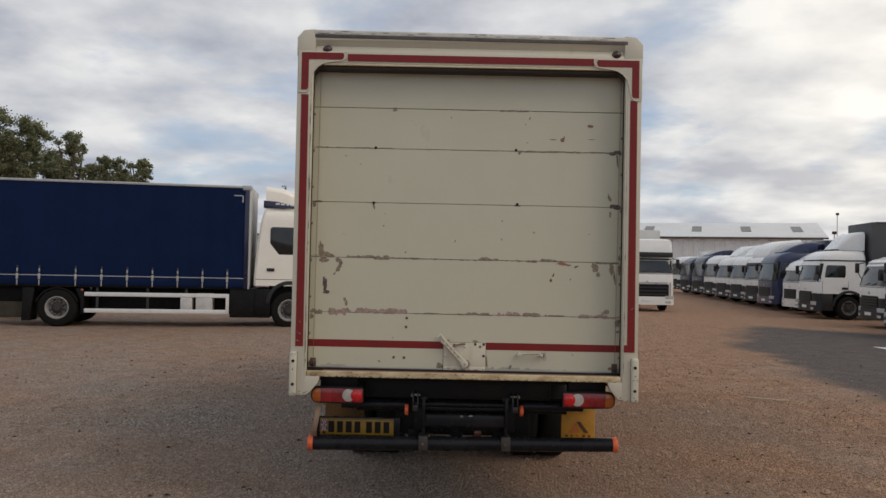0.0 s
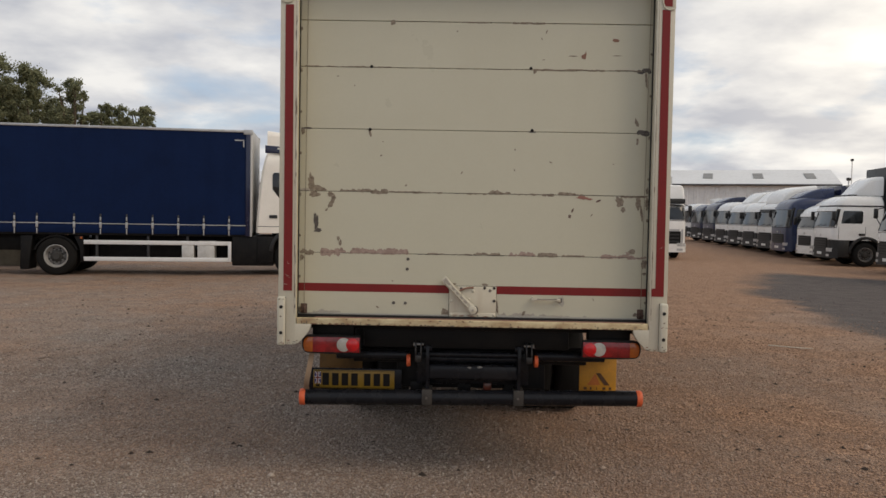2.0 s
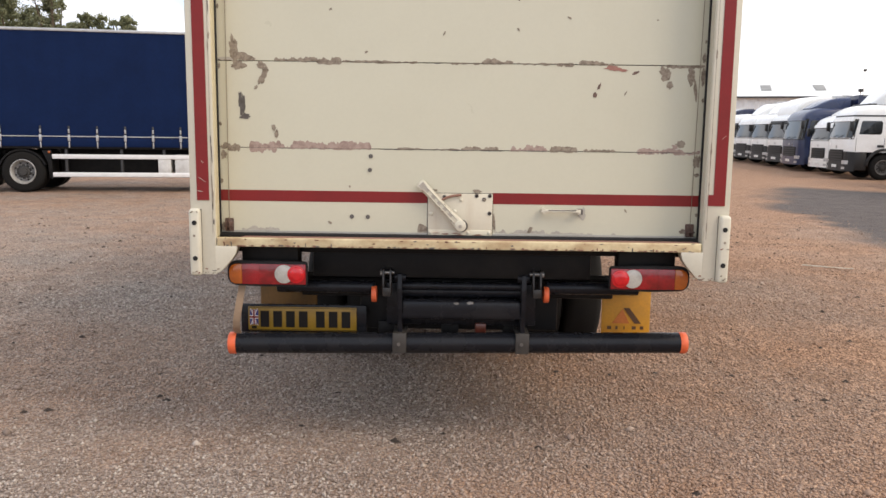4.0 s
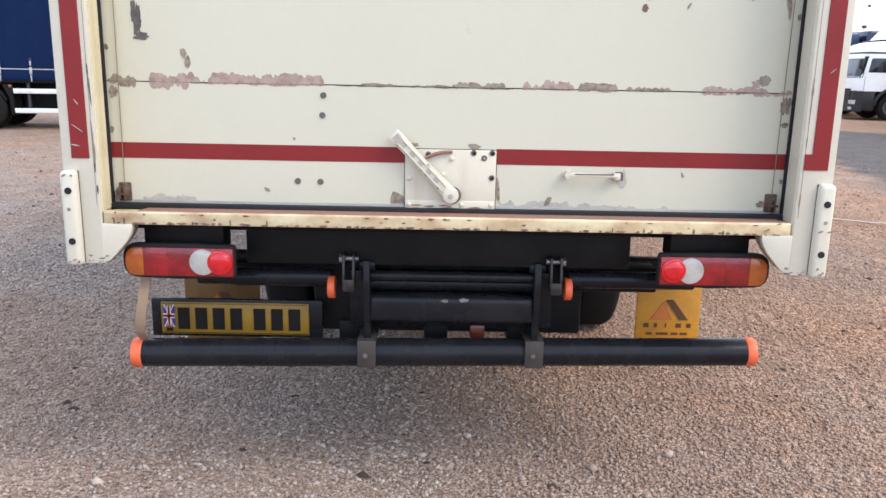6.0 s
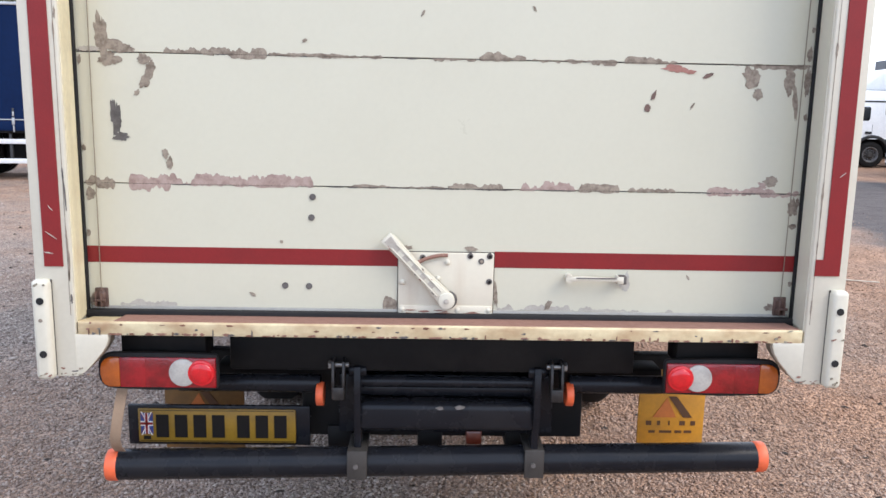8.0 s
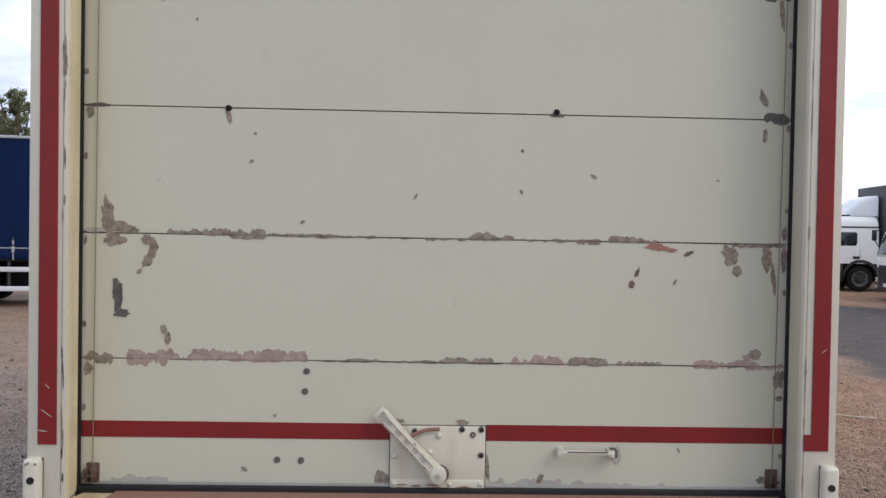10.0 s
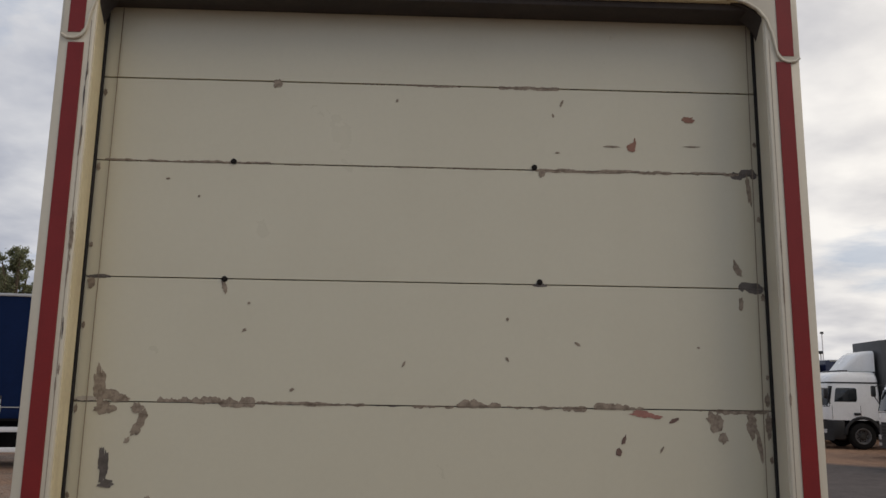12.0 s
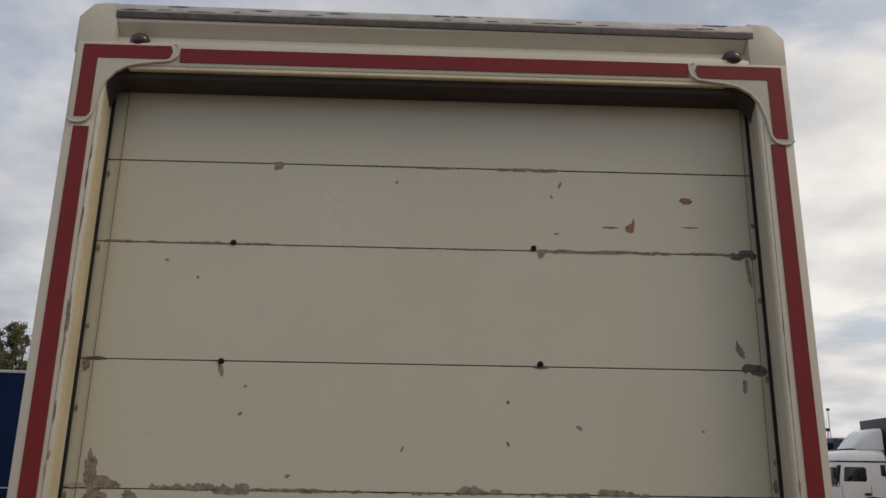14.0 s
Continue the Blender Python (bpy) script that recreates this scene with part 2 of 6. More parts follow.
M_WHITE = material("white_cab_paint", (0.85, 0.85, 0.83), 0.25, dark=(0.66, 0.65, 0.61), scale=1.6, amount=0.4, bump=0.02, coat=0.3)
M_SILVERCAB = material("silver_cab_paint", (0.46, 0.47, 0.48), 0.3, metal=0.3, scale=1.6, bump=0.02, coat=0.3)
M_NAVY = material("navy_cab_paint", (0.012, 0.016, 0.05), 0.25, scale=1.6, bump=0.02, coat=0.3)
M_MIDBLUE = material("blue_cab_paint", (0.018, 0.030, 0.085), 0.3, scale=1.6, bump=0.02, coat=0.3)
M_GREYBODY = material("dark_grey_body", (0.07, 0.072, 0.075), 0.6, scale=1.5)
M_LIGHTBODY = material("pale_grey_body", (0.55, 0.55, 0.54), 0.5, dark=(0.38, 0.37, 0.35), scale=1.5)
M_PLASTIC = material("grey_black_plastic", (0.035, 0.036, 0.038), 0.6, scale=5)
M_BUMPER = material("black_bumper_plastic", (0.012, 0.0125, 0.0135), 0.55, dark=(0.026, 0.024, 0.022), scale=5)
M_HEADLAMP = material("dull_headlamp", (0.55, 0.55, 0.54), 0.15, dark=(0.20, 0.20, 0.20), scale=14, amount=0.7)
M_DULLRIM = material("dark_steel_rim", (0.17, 0.165, 0.16), 0.5, metal=0.3, dark=(0.06, 0.055, 0.05), scale=9, amount=0.6)
M_WARMWHITE = material("warm_white_cab_paint", (0.894, 0.853, 0.770), 0.3, dark=(0.728, 0.686, 0.593), scale=1.6, amount=0.3, bump=0.02, coat=0.2)
M_GLASS = material("tinted_cab_glass", (0.015, 0.018, 0.02), 0.06, scale=2, amount=0.2, bump=0, spec=0.6)
M_TYRE = material("tyre_rubber", (0.010, 0.0095, 0.009), 0.9, dark=(0.016, 0.014, 0.012), scale=9, amount=0.5, bump=0.4, spec=0.2)
M_DISH = material("dark_wheel_dish", (0.035, 0.033, 0.03), 0.6, scale=9)
M_RIM = material("dusty_wheel_rim", (0.50, 0.49, 0.47), 0.42, metal=0.5, dark=(0.10, 0.09, 0.07), scale=9, amount=0.6)
M_SHEDROOF = material("pale_sheet_roof", (0.70, 0.71, 0.71), 0.5, dark=(0.58, 0.58, 0.57), scale=0.3, amount=0.5, fine=4)
M_SHEDWALL = material("grey_sheet_wall", (0.74, 0.75, 0.74), 0.55, dark=(0.64, 0.64, 0.63), scale=0.3, amount=0.5, fine=4)
M_ROOFLIGHT = material("dull_rooflight", (0.20, 0.20, 0.19), 0.5, scale=1)
M_BARK = material("bark", (0.10, 0.075, 0.05), 0.9, scale=5, fine=30, bump=0.6)
M_BLOCK = material("earthy_concrete", (0.20, 0.17, 0.12), 0.9, dark=(0.10, 0.09, 0.06), scale=3, amount=0.7, fine=30, bump=0.5)


def leaf_material(name, a, b):
    m = material(name, a, 0.6, dark=b, scale=0.6, amount=0.9, bump=0)
    nt = m.node_tree
    p = nt.nodes["Principled BSDF"]
    src = p.inputs["Base Color"].links[0].from_socket
    geo = nt.nodes.new("ShaderNodeNewGeometry")
    mx = nt.nodes.new("ShaderNodeMix"); mx.data_type = "RGBA"; mx.blend_type = "MULTIPLY"; mx.inputs["Factor"].default_value = 0.7
    rp = nt.nodes.new("ShaderNodeValToRGB")
    rp.color_ramp.elements[0].color, rp.color_ramp.elements[1].color = (0.45, 0.5, 0.4, 1), (1.3, 1.2, 0.9, 1)
    nt.links.new(geo.outputs["Random Per Island"], rp.inputs["Fac"])
    nt.links.new(src, mx.inputs["A"]); nt.links.new(rp.outputs["Color"], mx.inputs["B"])
    nt.links.new(mx.outputs["Result"], p.inputs["Base Color"])
    thin = nt.nodes.new("ShaderNodeBsdfTranslucent")
    both = nt.nodes.new("ShaderNodeMixShader"); both.inputs["Fac"].default_value = 0.40
    nt.links.new(mx.outputs["Result"], thin.inputs["Color"])
    nt.links.new(p.outputs[0], both.inputs[1]); nt.links.new(thin.outputs[0], both.inputs[2])
    nt.links.new(both.outputs[0], nt.nodes["Material Output"].inputs["Surface"])
    return m


M_LEAF = leaf_material("oak_leaves", (0.225, 0.245, 0.155), (0.140, 0.152, 0.098))
M_LEAFDARK = leaf_material("conifer_leaves", (0.03, 0.045, 0.025), (0.02, 0.03, 0.015))


def ground_material():
    m = bpy.data.materials.new("gravel_yard")
    m.use_nodes = True
    nt = m.node_tree
    N, L = nt.nodes.new, nt.links.new
    p = nt.nodes["Principled BSDF"]
    tc = N("ShaderNodeTexCoord")
    v = N("ShaderNodeTexVoronoi"); v.inputs["Scale"].default_value = 82.0
    L(tc.outputs["Object"], v.inputs["Vector"])
    v2 = N("ShaderNodeTexVoronoi"); v2.inputs["Scale"].default_value = 36.0
    L(tc.outputs["Object"], v2.inputs["Vector"])
    sep = N("ShaderNodeSeparateColor"); L(v.outputs["Color"], sep.inputs[0])
    ramp = N("ShaderNodeValToRGB")
    e = ramp.color_ramp.elements
    e[0].position, e[0].color = 0.0, (0.095, 0.082, 0.072, 1)
    e[1].position, e[1].color = 1.0, (0.574, 0.530, 0.459, 1)
    for pos, c in ((0.3, (0.225, 0.187, 0.162, 1)), (0.6, (0.345, 0.298, 0.257, 1)), (0.85, (0.450, 0.394, 0.341, 1))):
        x = ramp.color_ramp.elements.new(pos); x.color = c
    L(sep.outputs[0], ramp.inputs["Fac"])
    # red-brown earth between the stones in broad patches
    n1 = N("ShaderNodeTexNoise"); n1.inputs["Scale"].default_value = 0.35; n1.inputs["Detail"].default_value = 6; n1.inputs["Roughness"].default_value = 0.65
    L(tc.outputs["Object"], n1.inputs["Vector"])
    r1 = N("ShaderNodeValToRGB"); r1.color_ramp.elements[0].position, r1.color_ramp.elements[1].position = 0.36, 0.66
    r1.color_ramp.elements[0].color, r1.color_ramp.elements[1].color = (0.04, 0.04, 0.04, 1), (0.72, 0.72, 0.72, 1)
    L(n1.outputs["Fac"], r1.inputs["Fac"])
    sy = N("ShaderNodeSeparateXYZ"); L(tc.outputs["Object"], sy.inputs[0])
    bare = N("ShaderNodeMapRange"); bare.interpolation_type = "SMOOTHSTEP"
    bare.inputs["From Min"].default_value, bare.inputs["From Max"].default_value, bare.inputs["To Max"].default_value = 4.0, 16.0, 0.28
    L(sy.outputs[1], bare.inputs["Value"])
    # earth tint grows towards +x, painting in the warmer light on that side
    east_warmth = N("ShaderNodeMapRange"); east_warmth.interpolation_type = "SMOOTHSTEP"
    east_warmth.inputs["From Min"].default_value, east_warmth.inputs["From Max"].default_value, east_warmth.inputs["To Max"].default_value = -0.9, 1.4, 0.50
    L(sy.outputs[0], east_warmth.inputs["Value"])
    earth = N("ShaderNodeMath"); earth.operation = "ADD"
    L(bare.outputs[0], earth.inputs[0]); L(east_warmth.outputs[0], earth.inputs[1])
    worn = N("ShaderNodeMath"); worn.operation = "ADD"; worn.use_clamp = True
    L(r1.outputs["Color"], worn.inputs[0]); L(earth.outputs[0], worn.inputs[1])
    mix = N("ShaderNodeMix"); mix.data_type = "RGBA"
    soil = N("ShaderNodeValToRGB")      # earth differs from grain to grain
    soil.color_ramp.elements[0].color, soil.color_ramp.elements[1].color = (0.145, 0.080, 0.048, 1), (0.620, 0.395, 0.258, 1)
    L(sep.outputs[1], soil.inputs["Fac"]); L(soil.outputs["Color"], mix.inputs["B"])
    L(worn.outputs[0], mix.inputs["Factor"]); L(ramp.outputs["Color"], mix.inputs["A"])
    # the strip of dark tarmac beside the parked lorries
    sx = N("ShaderNodeSeparateXYZ"); L(tc.outputs["Object"], sx.inputs[0])
    n3 = N("ShaderNodeTexNoise"); n3.inputs["Scale"].default_value = 0.5; n3.inputs["Detail"].default_value = 5
    L(tc.outputs["Object"], n3.inputs["Vector"])
    # signed distances to the two long edges of the strip
    def line(ax, ay, c, width):
        d = N("ShaderNodeVectorMath"); d.operation = "DOT_PRODUCT"; d.inputs[1].default_value = (ax, ay, 0)
        L(tc.outputs["Object"], d.inputs[0])
        a = N("ShaderNodeMath"); a.operation = "MULTIPLY_ADD"; a.inputs[1].default_value = 2.4
        L(n3.outputs["Fac"], a.inputs[0]); L(d.outputs["Value"], a.inputs[2])
        q = N("ShaderNodeMapRange"); q.interpolation_type = "SMOOTHSTEP"
        q.inputs["From Min"].default_value, q.inputs["From Max"].default_value = c + 1.2 - width, c + 1.2 + width
        L(a.outputs[0], q.inputs["Value"])
        return q.outputs[0]
    near = line(*TARMAC_A)
    far = line(*TARMAC_B)
    side = line(*TARMAC_C)
    m1 = N("ShaderNodeMath"); m1.operation = "MULTIPLY"; L(near, m1.inputs[0]); L(far, m1.inputs[1])
    m2 = N("ShaderNodeMath"); m2.operation = "MULTIPLY"; L(m1.outputs[0], m2.inputs[0]); L(side, m2.inputs[1])
    m3 = N("ShaderNodeMath"); m3.operation = "MULTIPLY"; m3.inputs[1].default_value = 0.92; L(m2.outputs[0], m3.inputs[0])
    tar = N("ShaderNodeMix"); tar.data_type = "RGBA"; tar.inputs["B"].default_value = (0.106, 0.099, 0.098, 1)
    L(m3.outputs[0], tar.inputs["Factor"]); L(mix.outputs["Result"], tar.inputs["A"])
    # fine dirt
    n4 = N("ShaderNodeTexNoise"); n4.inputs["Scale"].default_value = 2.2; n4.inputs["Detail"].default_value = 8; n4.inputs["Roughness"].default_value = 0.7
    L(tc.outputs["Object"], n4.inputs["Vector"])
    r4 = N("ShaderNodeValToRGB"); r4.color_ramp.elements[0].position, r4.color_ramp.elements[1].position = 0.3, 0.7
    r4.color_ramp.elements[0].color, r4.color_ramp.elements[1].color = (0.66, 0.64, 0.63, 1), (1.1, 1.08, 1.07, 1)
    L(n4.outputs["Fac"], r4.inputs["Fac"])
    mul = N("ShaderNodeMix"); mul.data_type = "RGBA"; mul.blend_type = "MULTIPLY"; mul.inputs["Factor"].default_value = 1
    L(tar.outputs["Result"], mul.inputs["A"]); L(r4.outputs["Color"], mul.inputs["B"])
    L(mul.outputs["Result"], p.inputs["Base Color"])
    p.inputs["Roughness"].default_value = 0.92
    p.inputs["Specular IOR Level"].default_value = 0.25
    h = N("ShaderNodeMath"); h.operation = "MULTIPLY_ADD"; h.inputs[1].default_value = 0.6
    L(v2.outputs["Distance"], h.inputs[0]); L(v.outputs["Distance"], h.inputs[2])
    b = N("ShaderNodeBump"); b.inputs["Strength"].default_value = 0.72; b.inputs["Distance"].default_value = 0.022; b.invert = True
    L(h.outputs[0], b.inputs["Height"]); L(b.outputs[0], p.inputs["Normal"])
    return m


TARMAC_A = (1.0, -0.10, 6.05, 0.45)     # normal x, normal y, offset, softness
TARMAC_B = (1.0, -0.467, 0.2, 0.9)
TARMAC_C = (-0.66, -0.75, -24.6, 0.9)
M_GROUND = ground_material()


def stone_material():
    m = bpy.data.materials.new("loose_stones")
    m.use_nodes = True
    nt = m.node_tree
    N, L = nt.nodes.new, nt.links.new
    p = nt.nodes["Principled BSDF"]
    geo = N("ShaderNodeNewGeometry")
    ramp = N("ShaderNodeValToRGB")
    e = ramp.color_ramp.elements
    e[0].position, e[0].color = 0.0, (0.161, 0.138, 0.121, 1)
    e[1].position, e[1].color = 1.0, (0.535, 0.490, 0.432, 1)
    for pos, c in ((0.25, (0.217, 0.183, 0.161, 1)), (0.55, (0.328, 0.280, 0.247, 1)), (0.85, (0.429, 0.379, 0.333, 1))):
        x = ramp.color_ramp.elements.new(pos); x.color = c
    L(geo.outputs["Random Per Island"], ramp.inputs["Fac"])
    tc = N("ShaderNodeTexCoord")
    n1 = N("ShaderNodeTexNoise"); n1.inputs["Scale"].default_value = 0.35; n1.inputs["Detail"].default_value = 6; n1.inputs["Roughness"].default_value = 0.65
    L(tc.outputs["Object"], n1.inputs["Vector"])
    r1 = N("ShaderNodeValToRGB"); r1.color_ramp.elements[0].position, r1.color_ramp.elements[1].position = 0.36, 0.66
    r1.color_ramp.elements[0].color, r1.color_ramp.elements[1].color = (0.05, 0.05, 0.05, 1), (0.50, 0.50, 0.50, 1)
    L(n1.outputs["Fac"], r1.inputs["Fac"])
    mix = N("ShaderNodeMix"); mix.data_type = "RGBA"; mix.inputs["B"].default_value = (0.310, 0.185, 0.118, 1)
    sy = N("ShaderNodeSeparateXYZ"); L(tc.outputs["Object"], sy.inputs[0])
    # stones redden towards +x as well, with the same warm light in their colour
    east_warmth = N("ShaderNodeMapRange"); east_warmth.interpolation_type = "SMOOTHSTEP"
    east_warmth.inputs["From Min"].default_value, east_warmth.inputs["From Max"].default_value, east_warmth.inputs["To Max"].default_value = -0.9, 1.4, 0.50
    L(sy.outputs[0], east_warmth.inputs["Value"])
    dust_and_warmth = N("ShaderNodeMath"); dust_and_warmth.operation = "ADD"; dust_and_warmth.use_clamp = True
    L(r1.outputs["Color"], dust_and_warmth.inputs[0]); L(east_warmth.outputs[0], dust_and_warmth.inputs[1])
    L(dust_and_warmth.outputs[0], mix.inputs["Factor"]); L(ramp.outputs["Color"], mix.inputs["A"])
    L(mix.outputs["Result"], p.inputs["Base Color"])
    p.inputs["Roughness"].default_value = 0.85
    return m


M_STONE = stone_material()


# ---- mesh helpers ----
class Mesher:
    """Collects solids in one bmesh."""

    def __init__(self):
        self.bm = bmesh.new()

    def box(self, x0, x1, y0, y1, z0, z1, bevel=0.0, m=None, seg=2):
        r = bmesh.ops.create_cube(self.bm, size=1.0)
        vs = r["verts"]
        bmesh.ops.scale(self.bm, vec=(abs(x1 - x0), abs(y1 - y0), abs(z1 - z0)), verts=vs)
        bmesh.ops.translate(self.bm, vec=((x0 + x1) / 2, (y0 + y1) / 2, (z0 + z1) / 2), verts=vs)
        if bevel:
            es = list({e for v in vs for e in v.link_edges})
            q = bmesh.ops.bevel(self.bm, geom=es, offset=bevel, segments=seg, profile=0.5, affect="EDGES")
            vs = list({v for f in q["faces"] for v in f.verts} | {v for v in vs if v.is_valid})
        if m is not None:
            bmesh.ops.transform(self.bm, matrix=m, verts=vs)
        return self

    def prism(self, pts, axis, a, b, bevel=0.0, seg=2, m=None):
        """Extrude a 2D outline along an axis from a to b. axis y: pts are (x, z); x: (y, z); z: (x, y)."""
        def place(p, d):
            return {"y": (p[0], d, p[1]), "x": (d, p[0], p[1]), "z": (p[0], p[1], d)}[axis]
        lo = [self.bm.verts.new(place(p, a)) for p in pts]
        hi = [self.bm.verts.new(place(p, b)) for p in pts]
        fs = [self.bm.faces.new(lo), self.bm.faces.new(hi[::-1])]
        n = len(pts)
        for i in range(n):
            fs.append(self.bm.faces.new((lo[i], hi[i], hi[(i + 1) % n], lo[(i + 1) % n])))
        bmesh.ops.recalc_face_normals(self.bm, faces=fs)
        vs = lo + hi
        if bevel:
            es = list({e for f in fs for e in f.edges})
            q = bmesh.ops.bevel(self.bm, geom=es, offset=bevel, segments=seg, profile=0.5, affect="EDGES", clamp_overlap=True)
            vs = list({v for f in q["faces"] for v in f.verts} | {v for v in vs if v.is_valid})
        if m is not None:
            bmesh.ops.transform(self.bm, matrix=m, verts=vs)
        return self

    def loft(self, rings):
        """Skin a stack of closed rings of equal length and cap both ends."""
        vs = [[self.bm.verts.new(p) for p in r] for r in rings]
        fs = [self.bm.faces.new(vs[0]), self.bm.faces.new(vs[-1])]
        n = len(vs[0])
        for a, b in zip(vs, vs[1:]):
            for i in range(n):
                fs.append(self.bm.faces.new((a[i], a[(i + 1) % n], b[(i + 1) % n], b[i])))
        bmesh.ops.recalc_face_normals(self.bm, faces=fs)
        return self

    def rod(self, p0, p1, r, n=16, r2=None, bevel=0.0):
        p0, p1 = Vector(p0), Vector(p1)
        d = p1 - p0
        q = bmesh.ops.create_cone(self.bm, cap_ends=True, segments=n, radius1=r, radius2=r if r2 is None else r2, depth=d.length)
        vs = q["verts"]
        if bevel:
            es = list({e for v in vs for e in v.link_edges if len(e.link_faces) == 2 and max(len(f.verts) for f in e.link_faces) > 4})
            k = bmesh.ops.bevel(self.bm, geom=es, offset=bevel, segments=2, profile=0.5, affect="EDGES")
            vs = list({v for f in k["faces"] for v in f.verts} | {v for v in vs if v.is_valid})
        rot = d.to_track_quat("Z", "Y").to_matrix().to_4x4()
        bmesh.ops.transform(self.bm, matrix=Matrix.Translation((p0 + p1) / 2) @ rot, verts=vs)
        return self

    def ball(self, c, r, sx=1, sy=1, sz=1, sub=2):
        q = bmesh.ops.create_icosphere(self.bm, subdivisions=sub, radius=r)
        bmesh.ops.scale(self.bm, vec=(sx, sy, sz), verts=q["verts"])
        bmesh.ops.translate(self.bm, vec=c, verts=q["verts"])
        return self

    def lathe(self, profile, centre, axis="y", n=32, caps=True):
        """Revolve a profile of (along, radius) pairs round an axis through centre."""
        rings = []
        for a, r in profile:
            ring = []
            for i in range(n):
                t = 2 * math.pi * i / n
                u, w = r * math.cos(t), r * math.sin(t)
                o = {"y": (u, a, w), "x": (a, u, w), "z": (u, w, a)}[axis]
                ring.append(self.bm.verts.new(Vector(centre) + Vector(o)))
            rings.append(ring)
        fs = []
        for r0, r1 in zip(rings, rings[1:]):
            for i in range(n):
                fs.append(self.bm.faces.new((r0[i], r0[(i + 1) % n], r1[(i + 1) % n], r1[i])))
        if caps:
            fs.append(self.bm.faces.new(rings[0][::-1])); fs.append(self.bm.faces.new(rings[-1]))
        bmesh.ops.recalc_face_normals(self.bm, faces=fs)
        return self

    def tube(self, pts, w, t, n=10):
        """A flat strap through points: width w along x, thickness t."""
        pts = [Vector(p) for p in pts]
        rings = []
        for i, p in enumerate(pts):
            d = (pts[min(i + 1, len(pts) - 1)] - pts[max(i - 1, 0)]).normalized()
            side = Vector((1, 0, 0)); side = (side - d * side.dot(d)).normalized()
            nrm = d.cross(side)
            rings.append([self.bm.verts.new(p + side * a * w / 2 + nrm * b * t / 2) for a, b in ((-1, -1), (1, -1), (1, 1), (-1, 1))])
        fs = [self.bm.faces.new(rings[0]), self.bm.faces.new(rings[-1][::-1])]
        for r0, r1 in zip(rings, rings[1:]):
            for i in range(4):
                fs.append(self.bm.faces.new((r0[i], r0[(i + 1) % 4], r1[(i + 1) % 4], r1[i])))
        bmesh.ops.recalc_face_normals(self.bm, faces=fs)
        return self


def finish(name, mesher, mat, smooth=35):
    me = bpy.data.meshes.new(name)
    mesher.bm.to_mesh(me)
    mesher.bm.free()
    me.materials.append(mat)
    if smooth:
        me.polygons.foreach_set("use_smooth", [True] * len(me.polygons))
        me.set_sharp_from_angle(angle=radians(smooth))
    return me


def part(name, mesher, mat, parent, label="", smooth=35):
    ob = new(name, finish(name, mesher, mat, smooth))
    ob.parent = parent
    if label:
        tagged(ob, label)
    return ob


def thing(name, m, label, category, group="", kind=""):
    ob = new(name)
    ob.empty_display_size = 0.2
    ob.matrix_world = m
    return tagged(ob, label, category, group, kind)


def arc(cx, cz, r, a0, a1, n):
    return [(cx + r * math.cos(radians(a0 + (a1 - a0) * i / n)), cz + r * math.sin(radians(a0 + (a1 - a0) * i / n))) for i in range(n + 1)]


# ---- ground ----
def lie(x, y):
    """Height of the yard: level round the box lorry, falling a little to the far left, rising slightly beyond."""
    a = min(1.0, max(0.0, (-3.0 - x) / 5.0)) * min(1.0, max(0.0, (y - 8.0) / 6.0))
    return -0.08 * a + 0.0048 * min(40.0, max(0.0, y - 26.0))


def ground():
    xs = [-400, -150, -60, -30, -20, -15, -12, -10, -8, -6.5, -5, -4, -3, 0, 4, 8, 15, 30, 60, 150, 400]
    ys = [-400, -150, -60, -20, -8, -3, 0, 3, 6, 8, 9.5, 11, 12.5, 14, 17, 22, 26, 32, 45, 60, 66, 90, 150, 400]
    bm = bmesh.new()
    grid = [[bm.verts.new((x, y, lie(x, y))) for x in xs] for y in ys]
    for r0, r1 in zip(grid, grid[1:]):
        for i in range(len(xs) - 1):
            bm.faces.new((r0[i], r0[i + 1], r1[i + 1], r1[i]))
    me = bpy.data.meshes.new("ground")
    bm.to_mesh(me); bm.free()
    me.materials.append(M_GROUND)
    return tagged(new("ground", me), "pinkish-grey loose gravel yard with reddish earth patches", "ground", kind="structure")


ground()


